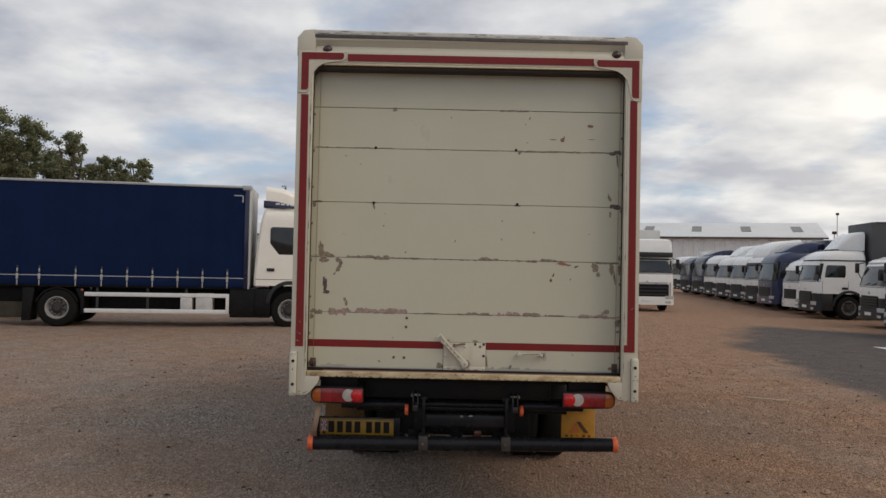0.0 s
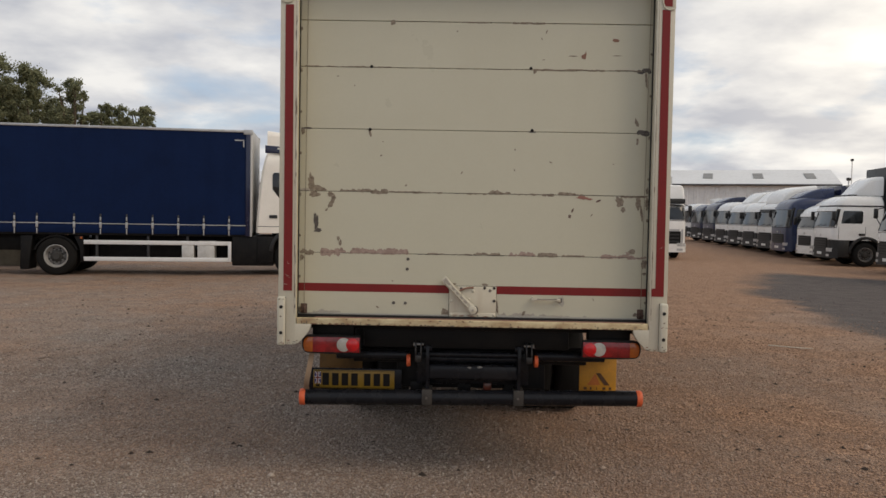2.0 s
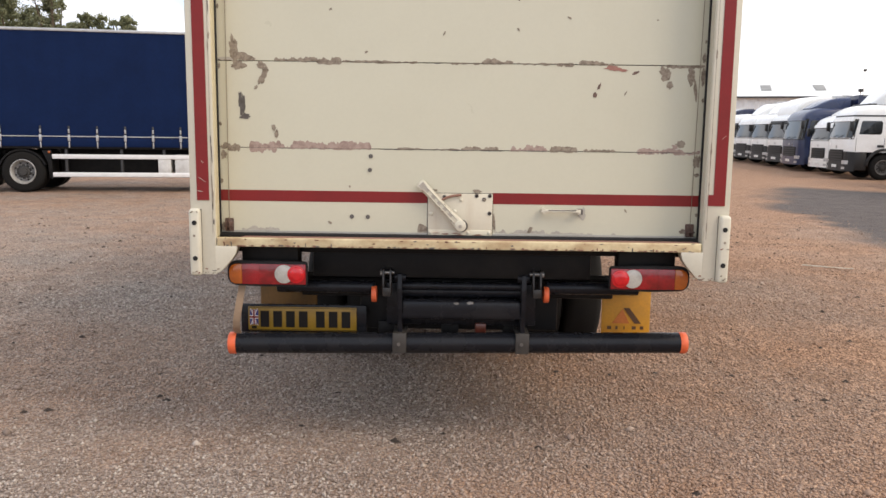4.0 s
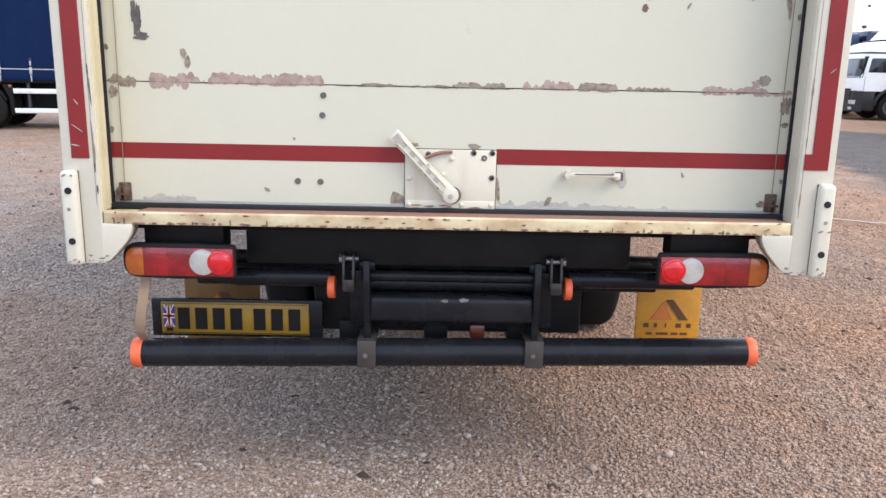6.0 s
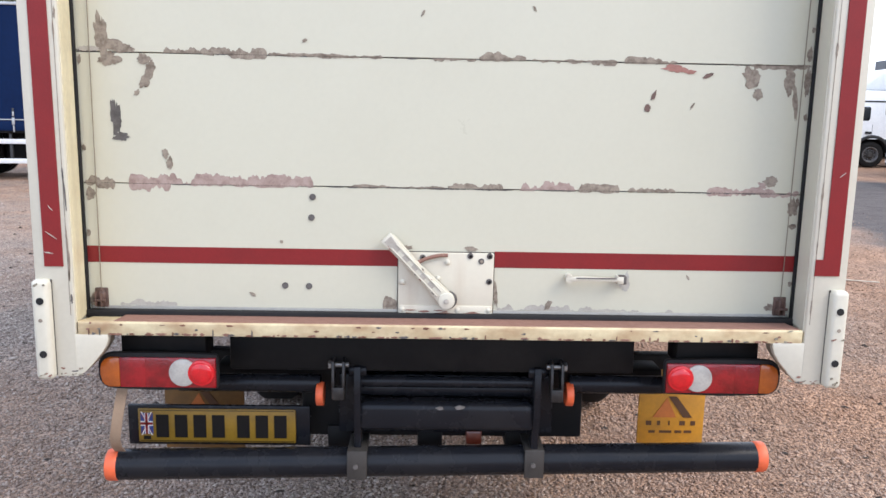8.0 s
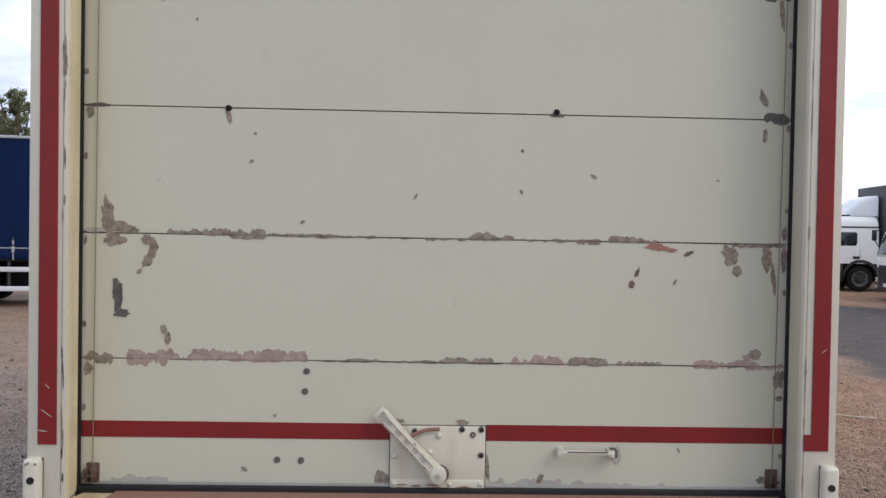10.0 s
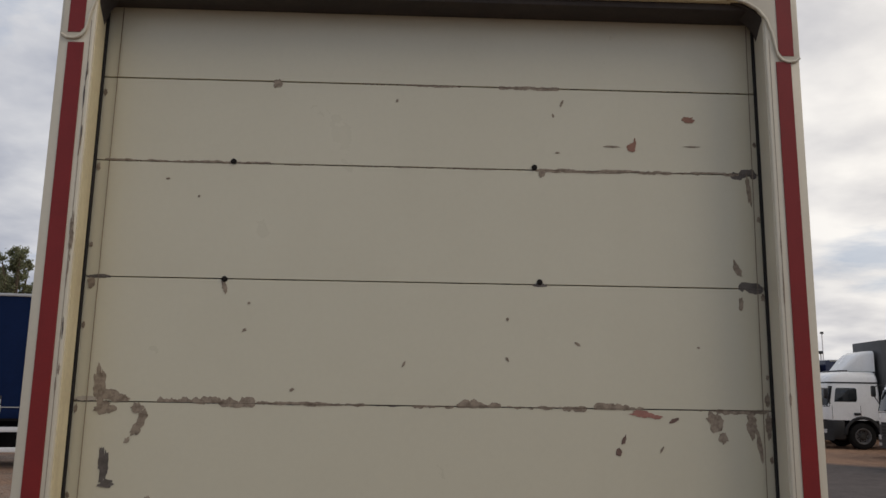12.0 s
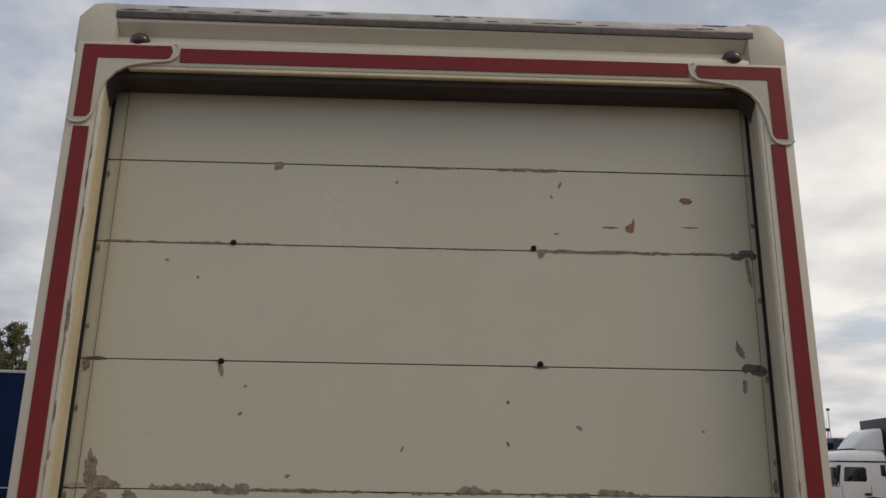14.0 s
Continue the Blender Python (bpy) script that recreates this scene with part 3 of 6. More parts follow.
def loose_stones(name, count, x0, x1, y0, y1, lo, hi, seed, thin=1.0):
    """Loose stones as small flattened octahedra, one joined mesh."""
    rng = np.random.default_rng(seed)
    u = np.clip(rng.normal(0, 0.42, count), -1, 1)          # thinning out to the sides
    c = np.stack([(x0 + x1) / 2 + u * (x1 - x0) / 2, y0 + (y1 - y0) * rng.random(count) ** thin], 1)
    c[:, 1] -= 0.45 * rng.exponential(1.0, count) * (rng.random(count) < 0.3)     # ragged edge behind
    on_tarmac = (c[:, 0] > 6.3 + 0.10 * c[:, 1] + 0.45 * rng.standard_normal(count)) & (c[:, 0] > 0.4 + 0.467 * c[:, 1])
    c[on_tarmac, 0] *= -1
    size = lo + (hi - lo) * rng.random(count) ** 2.5
    turn = rng.uniform(0, 2 * np.pi, count)
    sx, sy, sz = size * rng.uniform(0.85, 1.25, count), size * rng.uniform(0.75, 1.1, count), size * rng.uniform(0.55, 0.95, count)
    base = np.array([(1, 0, 0.1), (0.1, 1, -0.1), (-1, 0.1, 0), (0, -1, 0.15), (0.15, -0.1, 1), (0, 0, -0.8)])
    v = base[None] * (1 + 0.25 * rng.standard_normal((count, 6, 3)))
    v = v * np.stack([sx, sy, sz], 1)[:, None]
    ct, st = np.cos(turn)[:, None], np.sin(turn)[:, None]
    X = v[..., 0] * ct - v[..., 1] * st + c[:, 0:1]
    Y = v[..., 0] * st + v[..., 1] * ct + c[:, 1:2]
    drop = np.clip((-3.0 - c[:, 0]) / 5.0, 0, 1) * np.clip((c[:, 1] - 8.0) / 6.0, 0, 1) * 0.08
    Z = v[..., 2] + (sz * 0.35 - drop)[:, None]
    co = np.stack([X, Y, Z], 2).reshape(-1, 3)
    f = np.array([(0, 1, 4), (1, 2, 4), (2, 3, 4), (3, 0, 4), (1, 0, 5), (2, 1, 5), (3, 2, 5), (0, 3, 5)])
    faces = (np.arange(count)[:, None, None] * 6 + f[None]).reshape(-1, 3)
    me = bpy.data.meshes.new(name)
    me.vertices.add(len(co)); me.vertices.foreach_set("co", co.ravel())
    me.loops.add(faces.size); me.loops.foreach_set("vertex_index", faces.ravel().astype(np.int32))
    me.polygons.add(len(faces)); me.polygons.foreach_set("loop_start", np.arange(0, faces.size, 3, dtype=np.int32))
    me.update(calc_edges=True); me.validate()
    me.materials.append(M_STONE)
    return tagged(new(name, me), "pale pink and grey loose gravel stones scattered over the yard", "gravel", kind="stuff")


loose_stones("gravel_stones", 215000, -5.6, 5.6, -1.0, 6.8, 0.004, 0.0132, 1, 1.45)
loose_stones("gravel_stones", 80000, -12.0, 12.0, 3.4, 24.0, 0.006, 0.017, 2, 1.9)
loose_stones("gravel_pebbles", 620, -7.0, 7.0, 0.0, 14.0, 0.014, 0.035, 3)


def leaf_litter(count, seed):
    """Small curled dead leaves and clods that lie about the yard."""
    rng = random.Random(seed)
    me = Mesher()
    for i in range(count):
        x, y = rng.uniform(-8, 9), rng.uniform(-0.6, 14)
        s = rng.uniform(0.010, 0.030)
        a = rng.uniform(0, 6.28)
        pts = [(x + s * k * math.cos(a + t), y + s * k * 0.7 * math.sin(a + t)) for t, k in ((0, 1.3), (1.1, 0.8), (2.2, 0.9), (3.3, 1.2), (4.4, 0.7), (5.4, 0.9))]
        lo = [me.bm.verts.new((p[0], p[1], lie(*p) + 0.004)) for p in pts]
        top = me.bm.verts.new((x, y, lie(x, y) + s * rng.uniform(0.5, 1.0)))
        for k in range(6):
            me.bm.faces.new((lo[k], lo[(k + 1) % 6], top))
    ob = new("dead_leaves", finish("dead_leaves", me, M_LEAFLITTER))
    return tagged(ob, "dark dead leaves and clods scattered on the gravel", "leaf litter", kind="stuff")


leaf_litter(640, 9)
twig = tagged(new("twig", finish("twig", Mesher().rod((4.48, 6.40, 0.015), (4.72, 6.22, 0.02), 0.008, 6).rod((4.72, 6.22, 0.02), (5.02, 6.16, 0.012), 0.006, 6), M_TWIG)), "pale bent twig lying on the gravel", "twig")

# worn white paint stroke on the tarmac
mark = Mesher().prism([(11.36, 15.55), (11.66, 15.40), (11.62, 11.6), (11.32, 11.6)], "z", 0.002, 0.006)
tagged(new("road_marking", finish("road_marking", mark, M_WHITEINK)), "worn white paint stroke on the tarmac", "road marking", kind="structure")


# ---- vehicle parts shared by all lorries ----
def wheel(parent, x, y, r=0.48, w=0.28, out=-1, name="wheel", steel=M_RIM):
    """Road wheel with its axle along y; `out` is the side that shows the rim."""
    a0, a1 = (y - w / 2, y + w / 2)
    e = w / 2
    t = Mesher().lathe([(-e * 0.8, r * 0.58), (-e, r * 0.64), (-e, r * 0.86), (-e * 0.86, r * 0.95), (-e * 0.6, r), (e * 0.6, r), (e * 0.86, r * 0.95), (e, r * 0.86), (e, r * 0.64), (e * 0.8, r * 0.58)], (x, y, r), "y", 36, False)
    wh = part(name, t, M_TYRE, parent)
    s = out
    rim = Mesher()
    rim.lathe([(s * e * 0.95, r * 0.60), (s * e * 0.99, r * 0.57), (s * e * 0.80, r * 0.53), (s * e * 0.25, r * 0.47)], (x, y, r), "y", 32, False)
    part("rim", rim, steel, wh)
    part("dish", Mesher().lathe([(s * e * 0.25, r * 0.47), (s * e * 0.22, r * 0.30)], (x, y, r), "y", 32, False), M_DULLRIM, wh)
    part("hub", Mesher().lathe([(-s * e * 0.9, r * 0.56), (-s * e * 0.88, r * 0.50), (s * e * 0.2, r * 0.40), (s * e * 0.26, r * 0.30), (s * e * 0.50, r * 0.28), (s * e * 0.56, r * 0.20), (s * e * 0.85, r * 0.17), (s * e * 0.86, r * 0.02)], (x, y, r), "y", 24), M_DISH, wh)
    nuts = Mesher()
    for i in range(10):
        t = 2 * math.pi * i / 10
        cx, cz = x + r * 0.335 * math.cos(t), r + r * 0.335 * math.sin(t)
        nuts.rod((cx, y + s * e * 0.35, cz), (cx, y + s * e * 0.62, cz), r * 0.028, 6)
    tagged(part("wheel_nuts", nuts, M_STEEL, wh), kind="stuff")
    holes = Mesher()
    for i in range(8):
        t = 2 * math.pi * (i + 0.5) / 8
        cx, cz = x + r * 0.425 * math.cos(t), r + r * 0.425 * math.sin(t)
        holes.rod((cx, y + s * e * 0.10, cz), (cx, y + s * e * 0.30, cz), r * 0.045, 10)
    tagged(part("hand_holes", holes, M_DIRTBLACK, wh), kind="stuff")
    return wh


def cab(parent, paint, width=2.3, roof="plain", z0=0.0, length=2.15, height=2.75, deflector=None, low_grey=True, win_back=1.12, axle=1.32, glass=(1.40, None), grille=(0.62, 1.06, 0.60), rear_round=0.06, roof_gap=None, win_cut=(0.05, 0.09), surround=None, door_low=0.0, foot_box=False, lean=0.0, deflector_back=0.0, rear_gap=True):
    """Forward-control lorry cab facing +x: front at x = 0, standing on z0. Parts hang on `parent`."""
    h, L, w = height, length, width / 2
    ax, ra = -axle, 0.60
    zb, zt = glass[0], glass[1] or h - 0.50
    rake = 0.20 / (h - 1.75)

    def front(z):
        """Front of the cab, half width and rear edge at height z."""
        fx = 0.0 if z < zb else -rake * (z - zb) - max(0.0, z - (h - 0.34)) ** 2 * 3.6
        k = max(0.0, z - (h - 0.30)) / 0.32
        return fx, w - 0.05 * max(0.0, z - 1.5) / (h - 1.5) - 0.16 * k ** 2.5, -L + rear_round * max(0.0, (z - 1.9) / (h - 1.9)) ** 3 + lean * max(0.0, (z - 1.3) / (h - 1.3))

    def point(z, u, off=0.0):
        """Point of the front at height z; u runs from -1 to 1 round the corners."""
        fx, hw, bk = front(z)
        rc = 0.26
        flat = 0.72
        if abs(u) <= flat:
            y = (hw - rc) * u / flat
            return (fx + 0.03 * (1 - (u / flat) ** 2) + off, y, z + z0)
        t = (abs(u) - flat) / (1 - flat) * math.pi / 2
        sy = 1 if u > 0 else -1
        return (fx - rc + (rc + off) * math.cos(t), sy * (hw - rc + (rc + off) * math.sin(t)), z + z0)

    U = [-1, -0.93, -0.86, -0.79, -0.72, -0.4, 0, 0.4, 0.72, 0.79, 0.86, 0.93, 1]

    def ring(z, off=0.0):
        fx, hw, bk = front(z)
        return [point(z, u, off) for u in U] + [(bk + 0.06, hw, z + z0), (bk, hw - 0.06, z + z0), (bk, -hw + 0.06, z + z0), (bk + 0.06, -hw, z + z0)]

    def patch(zs, us, off, depth=0.03):
        """A curved pad lying on the cab's front."""
        me = Mesher()
        g = [[me.bm.verts.new(point(z, u, off)) for u in us] for z in zs]
        k = [[me.bm.verts.new(point(z, u, off - depth)) for u in us] for z in zs]
        fs = []
        for i in range(len(zs) - 1):
            for j in range(len(us) - 1):
                fs.append(me.bm.faces.new((g[i][j], g[i][j + 1], g[i + 1][j + 1], g[i + 1][j])))
        n, mq = len(zs) - 1, len(us) - 1
        for j in range(mq):
            fs.append(me.bm.faces.new((k[0][j], k[0][j + 1], g[0][j + 1], g[0][j]))); fs.append(me.bm.faces.new((g[n][j], g[n][j + 1], k[n][j + 1], k[n][j])))
        for i in range(n):
            fs.append(me.bm.faces.new((k[i][0], g[i][0], g[i + 1][0], k[i + 1][0]))); fs.append(me.bm.faces.new((g[i][mq], k[i][mq], k[i + 1][mq], g[i + 1][mq])))
        bmesh.ops.recalc_face_normals(me.bm, faces=fs)
        return me

    def span(a, b, n):
        return [a + (b - a) * i / n for i in range(n + 1)]
    zs = [0.98, 1.20, zb, (zb + zt) / 2, zt, h - 0.34, h - 0.22, h - 0.13, h - 0.06, h - 0.015, h + 0.01]
    part("cab_shell", Mesher().loft([ring(z) for z in zs]), paint, parent)
    part("screen_surround", patch(span(zb - 0.05, zt + 0.04, 4), [u * 0.95 for u in U], 0.004), M_RUBBER, parent)
    part("windscreen", patch(span(zb, zt, 4), [u * 0.90 for u in U], 0.012), M_GLASS, parent)
    for y in (-0.45, 0.2):
        ux = y / w * 0.8
        part("wiper", Mesher().rod(point(zb + 0.01, ux, 0.03), point(zb + 0.10, ux + 0.35, 0.03), 0.009, 6), M_RUBBER, parent)
    part("sun_visor", patch([zt - 0.03, zt + 0.06, zt + 0.10], [u * 0.86 for u in U], 0.09 if roof == "high" else 0.055, 0.06), M_BUMPER if roof == "high" else paint, parent)
    # front below the screen: grille, bumper, headlights
    ga, gb, gw = grille
    if surround:
        part("grille_surround", patch(span(ga - 0.07, gb + 0.09, 2), [u * (gw + 0.07) for u in span(-1, 1, 6)], 0.008, 0.05), surround, parent, "silver grille surround")
    g = part("grille", patch(span(ga, gb, 2), [u * gw for u in span(-1, 1, 6)], 0.012, 0.06), M_DIRTBLACK, parent)
    for i in range(4):
        z = ga + 0.03 + (gb - ga - 0.05) / 4 * i
        part("grille_slat", patch([z, z + (gb - ga) * 0.11], [u * gw * 0.94 for u in span(-1, 1, 6)], 0.026, 0.02), M_BUMPER, g)
    part("lower_front", patch([0.60, 0.80, 1.0], U, 0.0, 0.30), paint if not low_grey else M_BUMPER, parent)
    part("bumper", patch([0.26, 0.34, 0.50, 0.62], U, 0.035, 0.35), M_BUMPER if low_grey else paint, parent)
    for s in (-1, 1):
        part("headlight", patch([0.52, 0.66], [s * u for u in span(0.60, 0.86, 4)], 0.042, 0.05), M_HEADLAMP, parent)
        part("fog_lamp", patch([0.33, 0.42], [s * u for u in span(0.60, 0.78, 3)], 0.042, 0.05), M_HEADLAMP, parent)
    part("number_plate", Mesher().box(0.062, 0.072, -0.26, 0.26, 0.38 + z0, 0.49 + z0, 0.003), M_WHITEINK, parent)
    part("badge", Mesher().rod((0.02, 0, gb + 0.10 + z0), (0.045, 0, gb + 0.10 + z0), 0.05, 16), M_SILVER, parent)
    for s in (-1, 1):
        def side(z, k=0.0):
            return s * (front(z)[1] + k)
        win = [(-0.34, zb + 0.03 - door_low), (-0.33, zb + 0.10 - door_low), (-0.43, zt - 0.07), (-0.47, zt - 0.02), (-win_back + 0.05, zt - 0.02), (-win_back, zt - 0.07), (-win_back, zb + 0.13 + win_cut[1]), (-win_back + win_cut[0], zb + 0.13 - win_cut[0] * 0.2), (-0.72, zb + 0.02 - door_low * 0.4)]
        zc = (zb + zt) / 2
        part("side_window", Mesher().prism([(x, z + z0) for x, z in win], "y", side(zc, -0.03), side(zc, 0.008), 0.004), M_GLASS, parent)
        part("door_handle", Mesher().box(-win_back - 0.08, -win_back + 0.14, s * w - 0.03, s * w + 0.03, zb - 0.22 - door_low + z0, zb - 0.13 - door_low + z0, 0.01), M_BUMPER, parent)
        gap = Mesher()
        for x in (-0.27, -win_back - 0.10) if rear_gap else (-0.27,):
            gap.box(x - 0.007, x + 0.007, s * w - 0.03, s * w + 0.002, 1.0 + z0, zb + z0)
        part("door_gap", gap, M_BUMPER, parent)
        lip = [(ax + (ra + 0.06) * math.cos(radians(a)), 0.47 + z0 + (ra + 0.06) * math.sin(radians(a))) for a in range(0, 181, 12)]
        lip += [(ax + (ra - 0.05) * math.cos(radians(a)), 0.47 + z0 + (ra - 0.05) * math.sin(radians(a))) for a in range(180, -1, -12)]
        part("wheel_arch", Mesher().prism(lip, "y", s * (w - 0.26), s * (w + 0.018), 0.012), M_BUMPER, parent)
        part("wheel_well", Mesher().box(ax - ra, ax + ra, s * 0.1, s * (w - 0.34), 0.50 + z0, 1.06 + z0), M_DIRTBLACK, parent)
        part("cab_step", Mesher().box(-axle + ra + 0.02, -0.24, s * (w - 0.25), s * (w + 0.002), 0.30 + z0, 0.99 + z0, 0.03), M_BUMPER if low_grey else paint, parent)
        mi = part("mirror", Mesher().box(-0.10, 0.03, s * (w + 0.05), s * (w + 0.20), zt - 0.40 + z0, zt - 0.04 + z0, 0.04), M_BUMPER, parent)
        part("mirror_arm", Mesher().rod((-0.30, s * (w - 0.06), zt + z0), (-0.04, s * (w + 0.12), zt - 0.08 + z0), 0.016, 8), M_BUMPER, mi)
        part("mirror_arm", Mesher().rod((-0.24, s * (w - 0.04), zb + 0.04 + z0), (-0.04, s * (w + 0.12), zt - 0.36 + z0), 0.016, 8), M_BUMPER, mi)

    if roof_gap:
        part("roof_seam", Mesher().loft([[(x + (0.006 if x > -1 else -0.006), y * 1.008, z) for x, y, z in ring(zz)] for zz in (roof_gap, roof_gap + 0.055)]), M_BUMPER, parent, "dark seam below the roof cap")

    def wedge(x, hw, z, low):
        """Rounded cross-section of a roof fairing."""
        r = min(0.16, hw * 0.45, max(0.02, (z - low) * 0.5))
        pts = [(x, -hw, low + z0)]
        for a in range(180, 89, -22):
            pts.append((x, -hw + r + r * math.cos(radians(a)), z - r + r * math.sin(radians(a)) + z0))
        for a in range(90, -1, -22):
            pts.append((x, hw - r + r * math.cos(radians(a)), z - r + r * math.sin(radians(a)) + z0))
        return pts + [(x, hw, low + z0)]
    if roof == "high":
        rows = [(-0.42, w - 0.18, h + 0.02), (-0.50, w - 0.10, h + 0.24), (-0.68, w - 0.07, h + 0.46), (-1.0, w - 0.06, h + 0.64), (-1.5, w - 0.05, h + 0.76), (-L + 0.02, w - 0.05, h + 0.82)]
        part("high_roof", Mesher().loft([wedge(x, hw, z, h - 0.22) for x, hw, z in rows]), paint, parent)
    if roof == "box":
        rows = [(-0.22, w - 0.08, h - 0.02), (-0.30, w - 0.06, h + 0.34), (-0.36, w - 0.06, h + 0.56), (-0.46, w - 0.07, h + 0.62), (-L + 0.02, w - 0.05, h + 0.66)]
        part("high_roof", Mesher().loft([wedge(x, hw, z, h - 0.22) for x, hw, z in rows]), paint, parent)
        part("roof_visor", Mesher().box(-0.16, 0.02, -w + 0.10, w - 0.10, h - 0.20 + z0, h + 0.02 + z0, 0.03), M_BUMPER, parent, "dark sun visor")
    if deflector:
        dh = deflector
        rows = [(-0.62, w * 0.40, h + 0.03), (-0.78, w * 0.58, h + dh * 0.22), (-1.0, w * 0.70, h + dh * 0.50), (-1.28, w * 0.78, h + dh * 0.76), (-1.55, w * 0.84, h + dh * 0.92), (-L + deflector_back, w * 0.90, h + dh)]
        rows = [r for r in rows if r[0] > -L + deflector_back + 0.15] + rows[-1:]
        if foot_box:
            rows = [(-0.80, w * 0.44, h + 0.03), (-0.98, w * 0.60, h + dh * 0.24), (-1.24, w * 0.70, h + dh * 0.60), (-1.46, w * 0.75, h + dh * 0.85), (-1.66, w * 0.78, h + dh * 0.98), (-L, w * 0.80, h + dh * 1.01)]
            part("deflector_foot", Mesher().box(-1.02, -0.72, -w * 0.72, w * 0.72, h - 0.03 + z0, h + 0.07 + z0, 0.02), M_BUMPER, parent, "black foot of the roof deflector")
            part("deflector_seam", Mesher().box(-L - 0.01, -1.0, -w * 0.83, w * 0.83, h - 0.02 + z0, h + 0.02 + z0, 0.005), M_BUMPER, parent)
        part("roof_deflector", Mesher().loft([wedge(x, hw, z, h - 0.06) for x, hw, z in rows]), paint, parent)
    return parent


def chassis(parent, x0, x1, z=0.72, width=0.86):
    for s in (-1, 1):
        part("chassis_rail", Mesher().box(x0, x1, s * width / 2 - 0.04, s * width / 2 + 0.04, z, z + 0.24, 0.008), M_DIRTBLACK, parent)


# ---- the box lorry in the middle of the yard ----
truck = thing("box_lorry", Matrix.Identity(4), "cream-white box lorry with chipped paint, standing on gravel", "lorry")

HW = 1.247          # half width of the body
# body shell: sides, roof, floor, bulkhead
LB = 7.0
for s in (-1, 1):
    b = Mesher().box(s * (HW - 0.035), s * (HW - 0.004), 0.10, LB, 1.10, 3.53, 0.004)
    side = part("body_side", b, M_FRAME, truck)
    part("side_rail", Mesher().box(s * (HW - 0.06), s * (HW + 0.002), 0.10, LB, 1.02, 1.16, 0.01), M_ALU, side)
    part("top_rail", Mesher().box(s * (HW - 0.05), s * (HW + 0.0), 0.10, LB, 3.46, 3.57, 0.02), M_ALU, side)
part("roof", Mesher().box(-HW + 0.03, HW - 0.03, 0.10, LB, 3.545, 3.575, 0.004), M_FRAME, truck)
part("bulkhead", Mesher().box(-HW + 0.01, HW - 0.01, LB - 0.04, LB, 1.05, 3.54, 0.004), M_FRAME, truck)
part("load_floor", Mesher().box(-HW + 0.04, HW - 0.04, 0.17, LB - 0.05, 1.04, 1.115, 0.004), M_DIRTBLACK, truck)

# rear frame: two posts, header, sill
frame_ob = part("rear_frame", Mesher().box(-1.10, 1.10, 0.012, 0.10, 3.40, 3.455, 0.006), M_FRAME, truck, "cream painted steel door frame with worn edges")
for s in (-1, 1):
    # post with its inner return
    post = [(s * HW, 0.0), (s * 1.136, 0.0), (s * 1.132, 0.005), (s * 1.154, 0.135), (s * HW, 0.135)]
    part("post", Mesher().prism(post, "z", 0.955, 3.52, 0.004), M_FRAME, frame_ob)
    # the left return gets a brighter, yellower paint for the sunlight on it
    part("inner_return", Mesher().prism([(s * 1.1295, 0.008), (s * 1.1345, 0.008), (s * 1.1535, 0.122), (s * 1.1485, 0.122)], "z", 1.125, 3.36), M_CREAM if s < 0 else M_FRAME, frame_ob, "cream painted door reveal with dirt streaks, the left one coloured as sunlit")
    part("groove", Mesher().box(s * 1.1445, s * 1.1460, -0.001, 0.01, 1.15, 3.20), M_CHIP, frame_ob)
    part("rubber_seal", Mesher().box(s * 1.1435, s * 1.153, 0.127, 0.142, 1.115, 3.34, 0.003), M_RUBBER, frame_ob)
    # corner casting with cut corner
    up = 0.008 if s < 0 else 0.0
    cc = [(s * 1.12, 3.40), (s * (HW + 0.006), 3.40), (s * (HW + 0.006), 3.530 + up), (s * 1.205, 3.583 + up), (s * 1.12, 3.590 + up)]
    part("corner_casting", Mesher().prism(cc, "y", -0.001, 0.13, 0.006), M_FRAME, frame_ob)
    # gusset below the sill
    curve = [(1.036, 1.090), (1.037, 1.072), (1.044, 1.052), (1.058, 1.030), (1.076, 1.008), (1.096, 0.985), (1.114, 0.967), (1.132, 0.958), (1.150, 0.954)]
    gs = [(s * x, z) for x, z in curve] + [(s * 1.205, 0.954), (s * 1.205, 1.090)]
    part("gusset", Mesher().prism(gs, "y", 0.0008, 0.026, 0.003), M_FRAME, frame_ob)
    rim = [(s * (x + 0.001), z + 0.001) for x, z in curve] + [(s * (x + 0.006), z + 0.006) for x, z in curve[::-1]]
    # the rim's dark colour paints in the shadow along the gusset's edge
    part("gusset_rim", Mesher().prism(rim, "y", 0.0022, 0.062), M_GRIMESHADE, frame_ob, "grimy folded rim of the gusset, darkened for its shadow")
    # buffer block with bolt holes
    bf = part("buffer", Mesher().box(s * 1.198, s * 1.250, -0.030, 0.06, 0.950, 1.264, 0.015, seg=4), M_FRAME, frame_ob, "painted buffer block with two recessed bolts")
    for z in (1.200, 1.034):
        part("bolt", Mesher().rod((s * 1.222, -0.033, z), (s * 1.222, -0.02, z), 0.0112, 14), M_RUBBER, bf)
    part("bolt", Mesher().rod((s * 1.224, -0.032, 1.14), (s * 1.224, -0.02, 1.14), 0.006, 10), M_CHIP, bf)
    part("buffer_gap", Mesher().box(s * 1.1965, s * 1.2005, -0.003, 0.01, 0.96, 1.262), M_SEAM, frame_ob)
part("header", Mesher().box(-1.12, 1.12, 0.0, 0.13, 3.352, 3.445, 0.008), M_FRAME, frame_ob)
part("header_edge", Mesher().box(-1.06, 1.06, 0.003, 0.026, 3.340, 3.353, 0.003), M_CREAM, frame_ob)
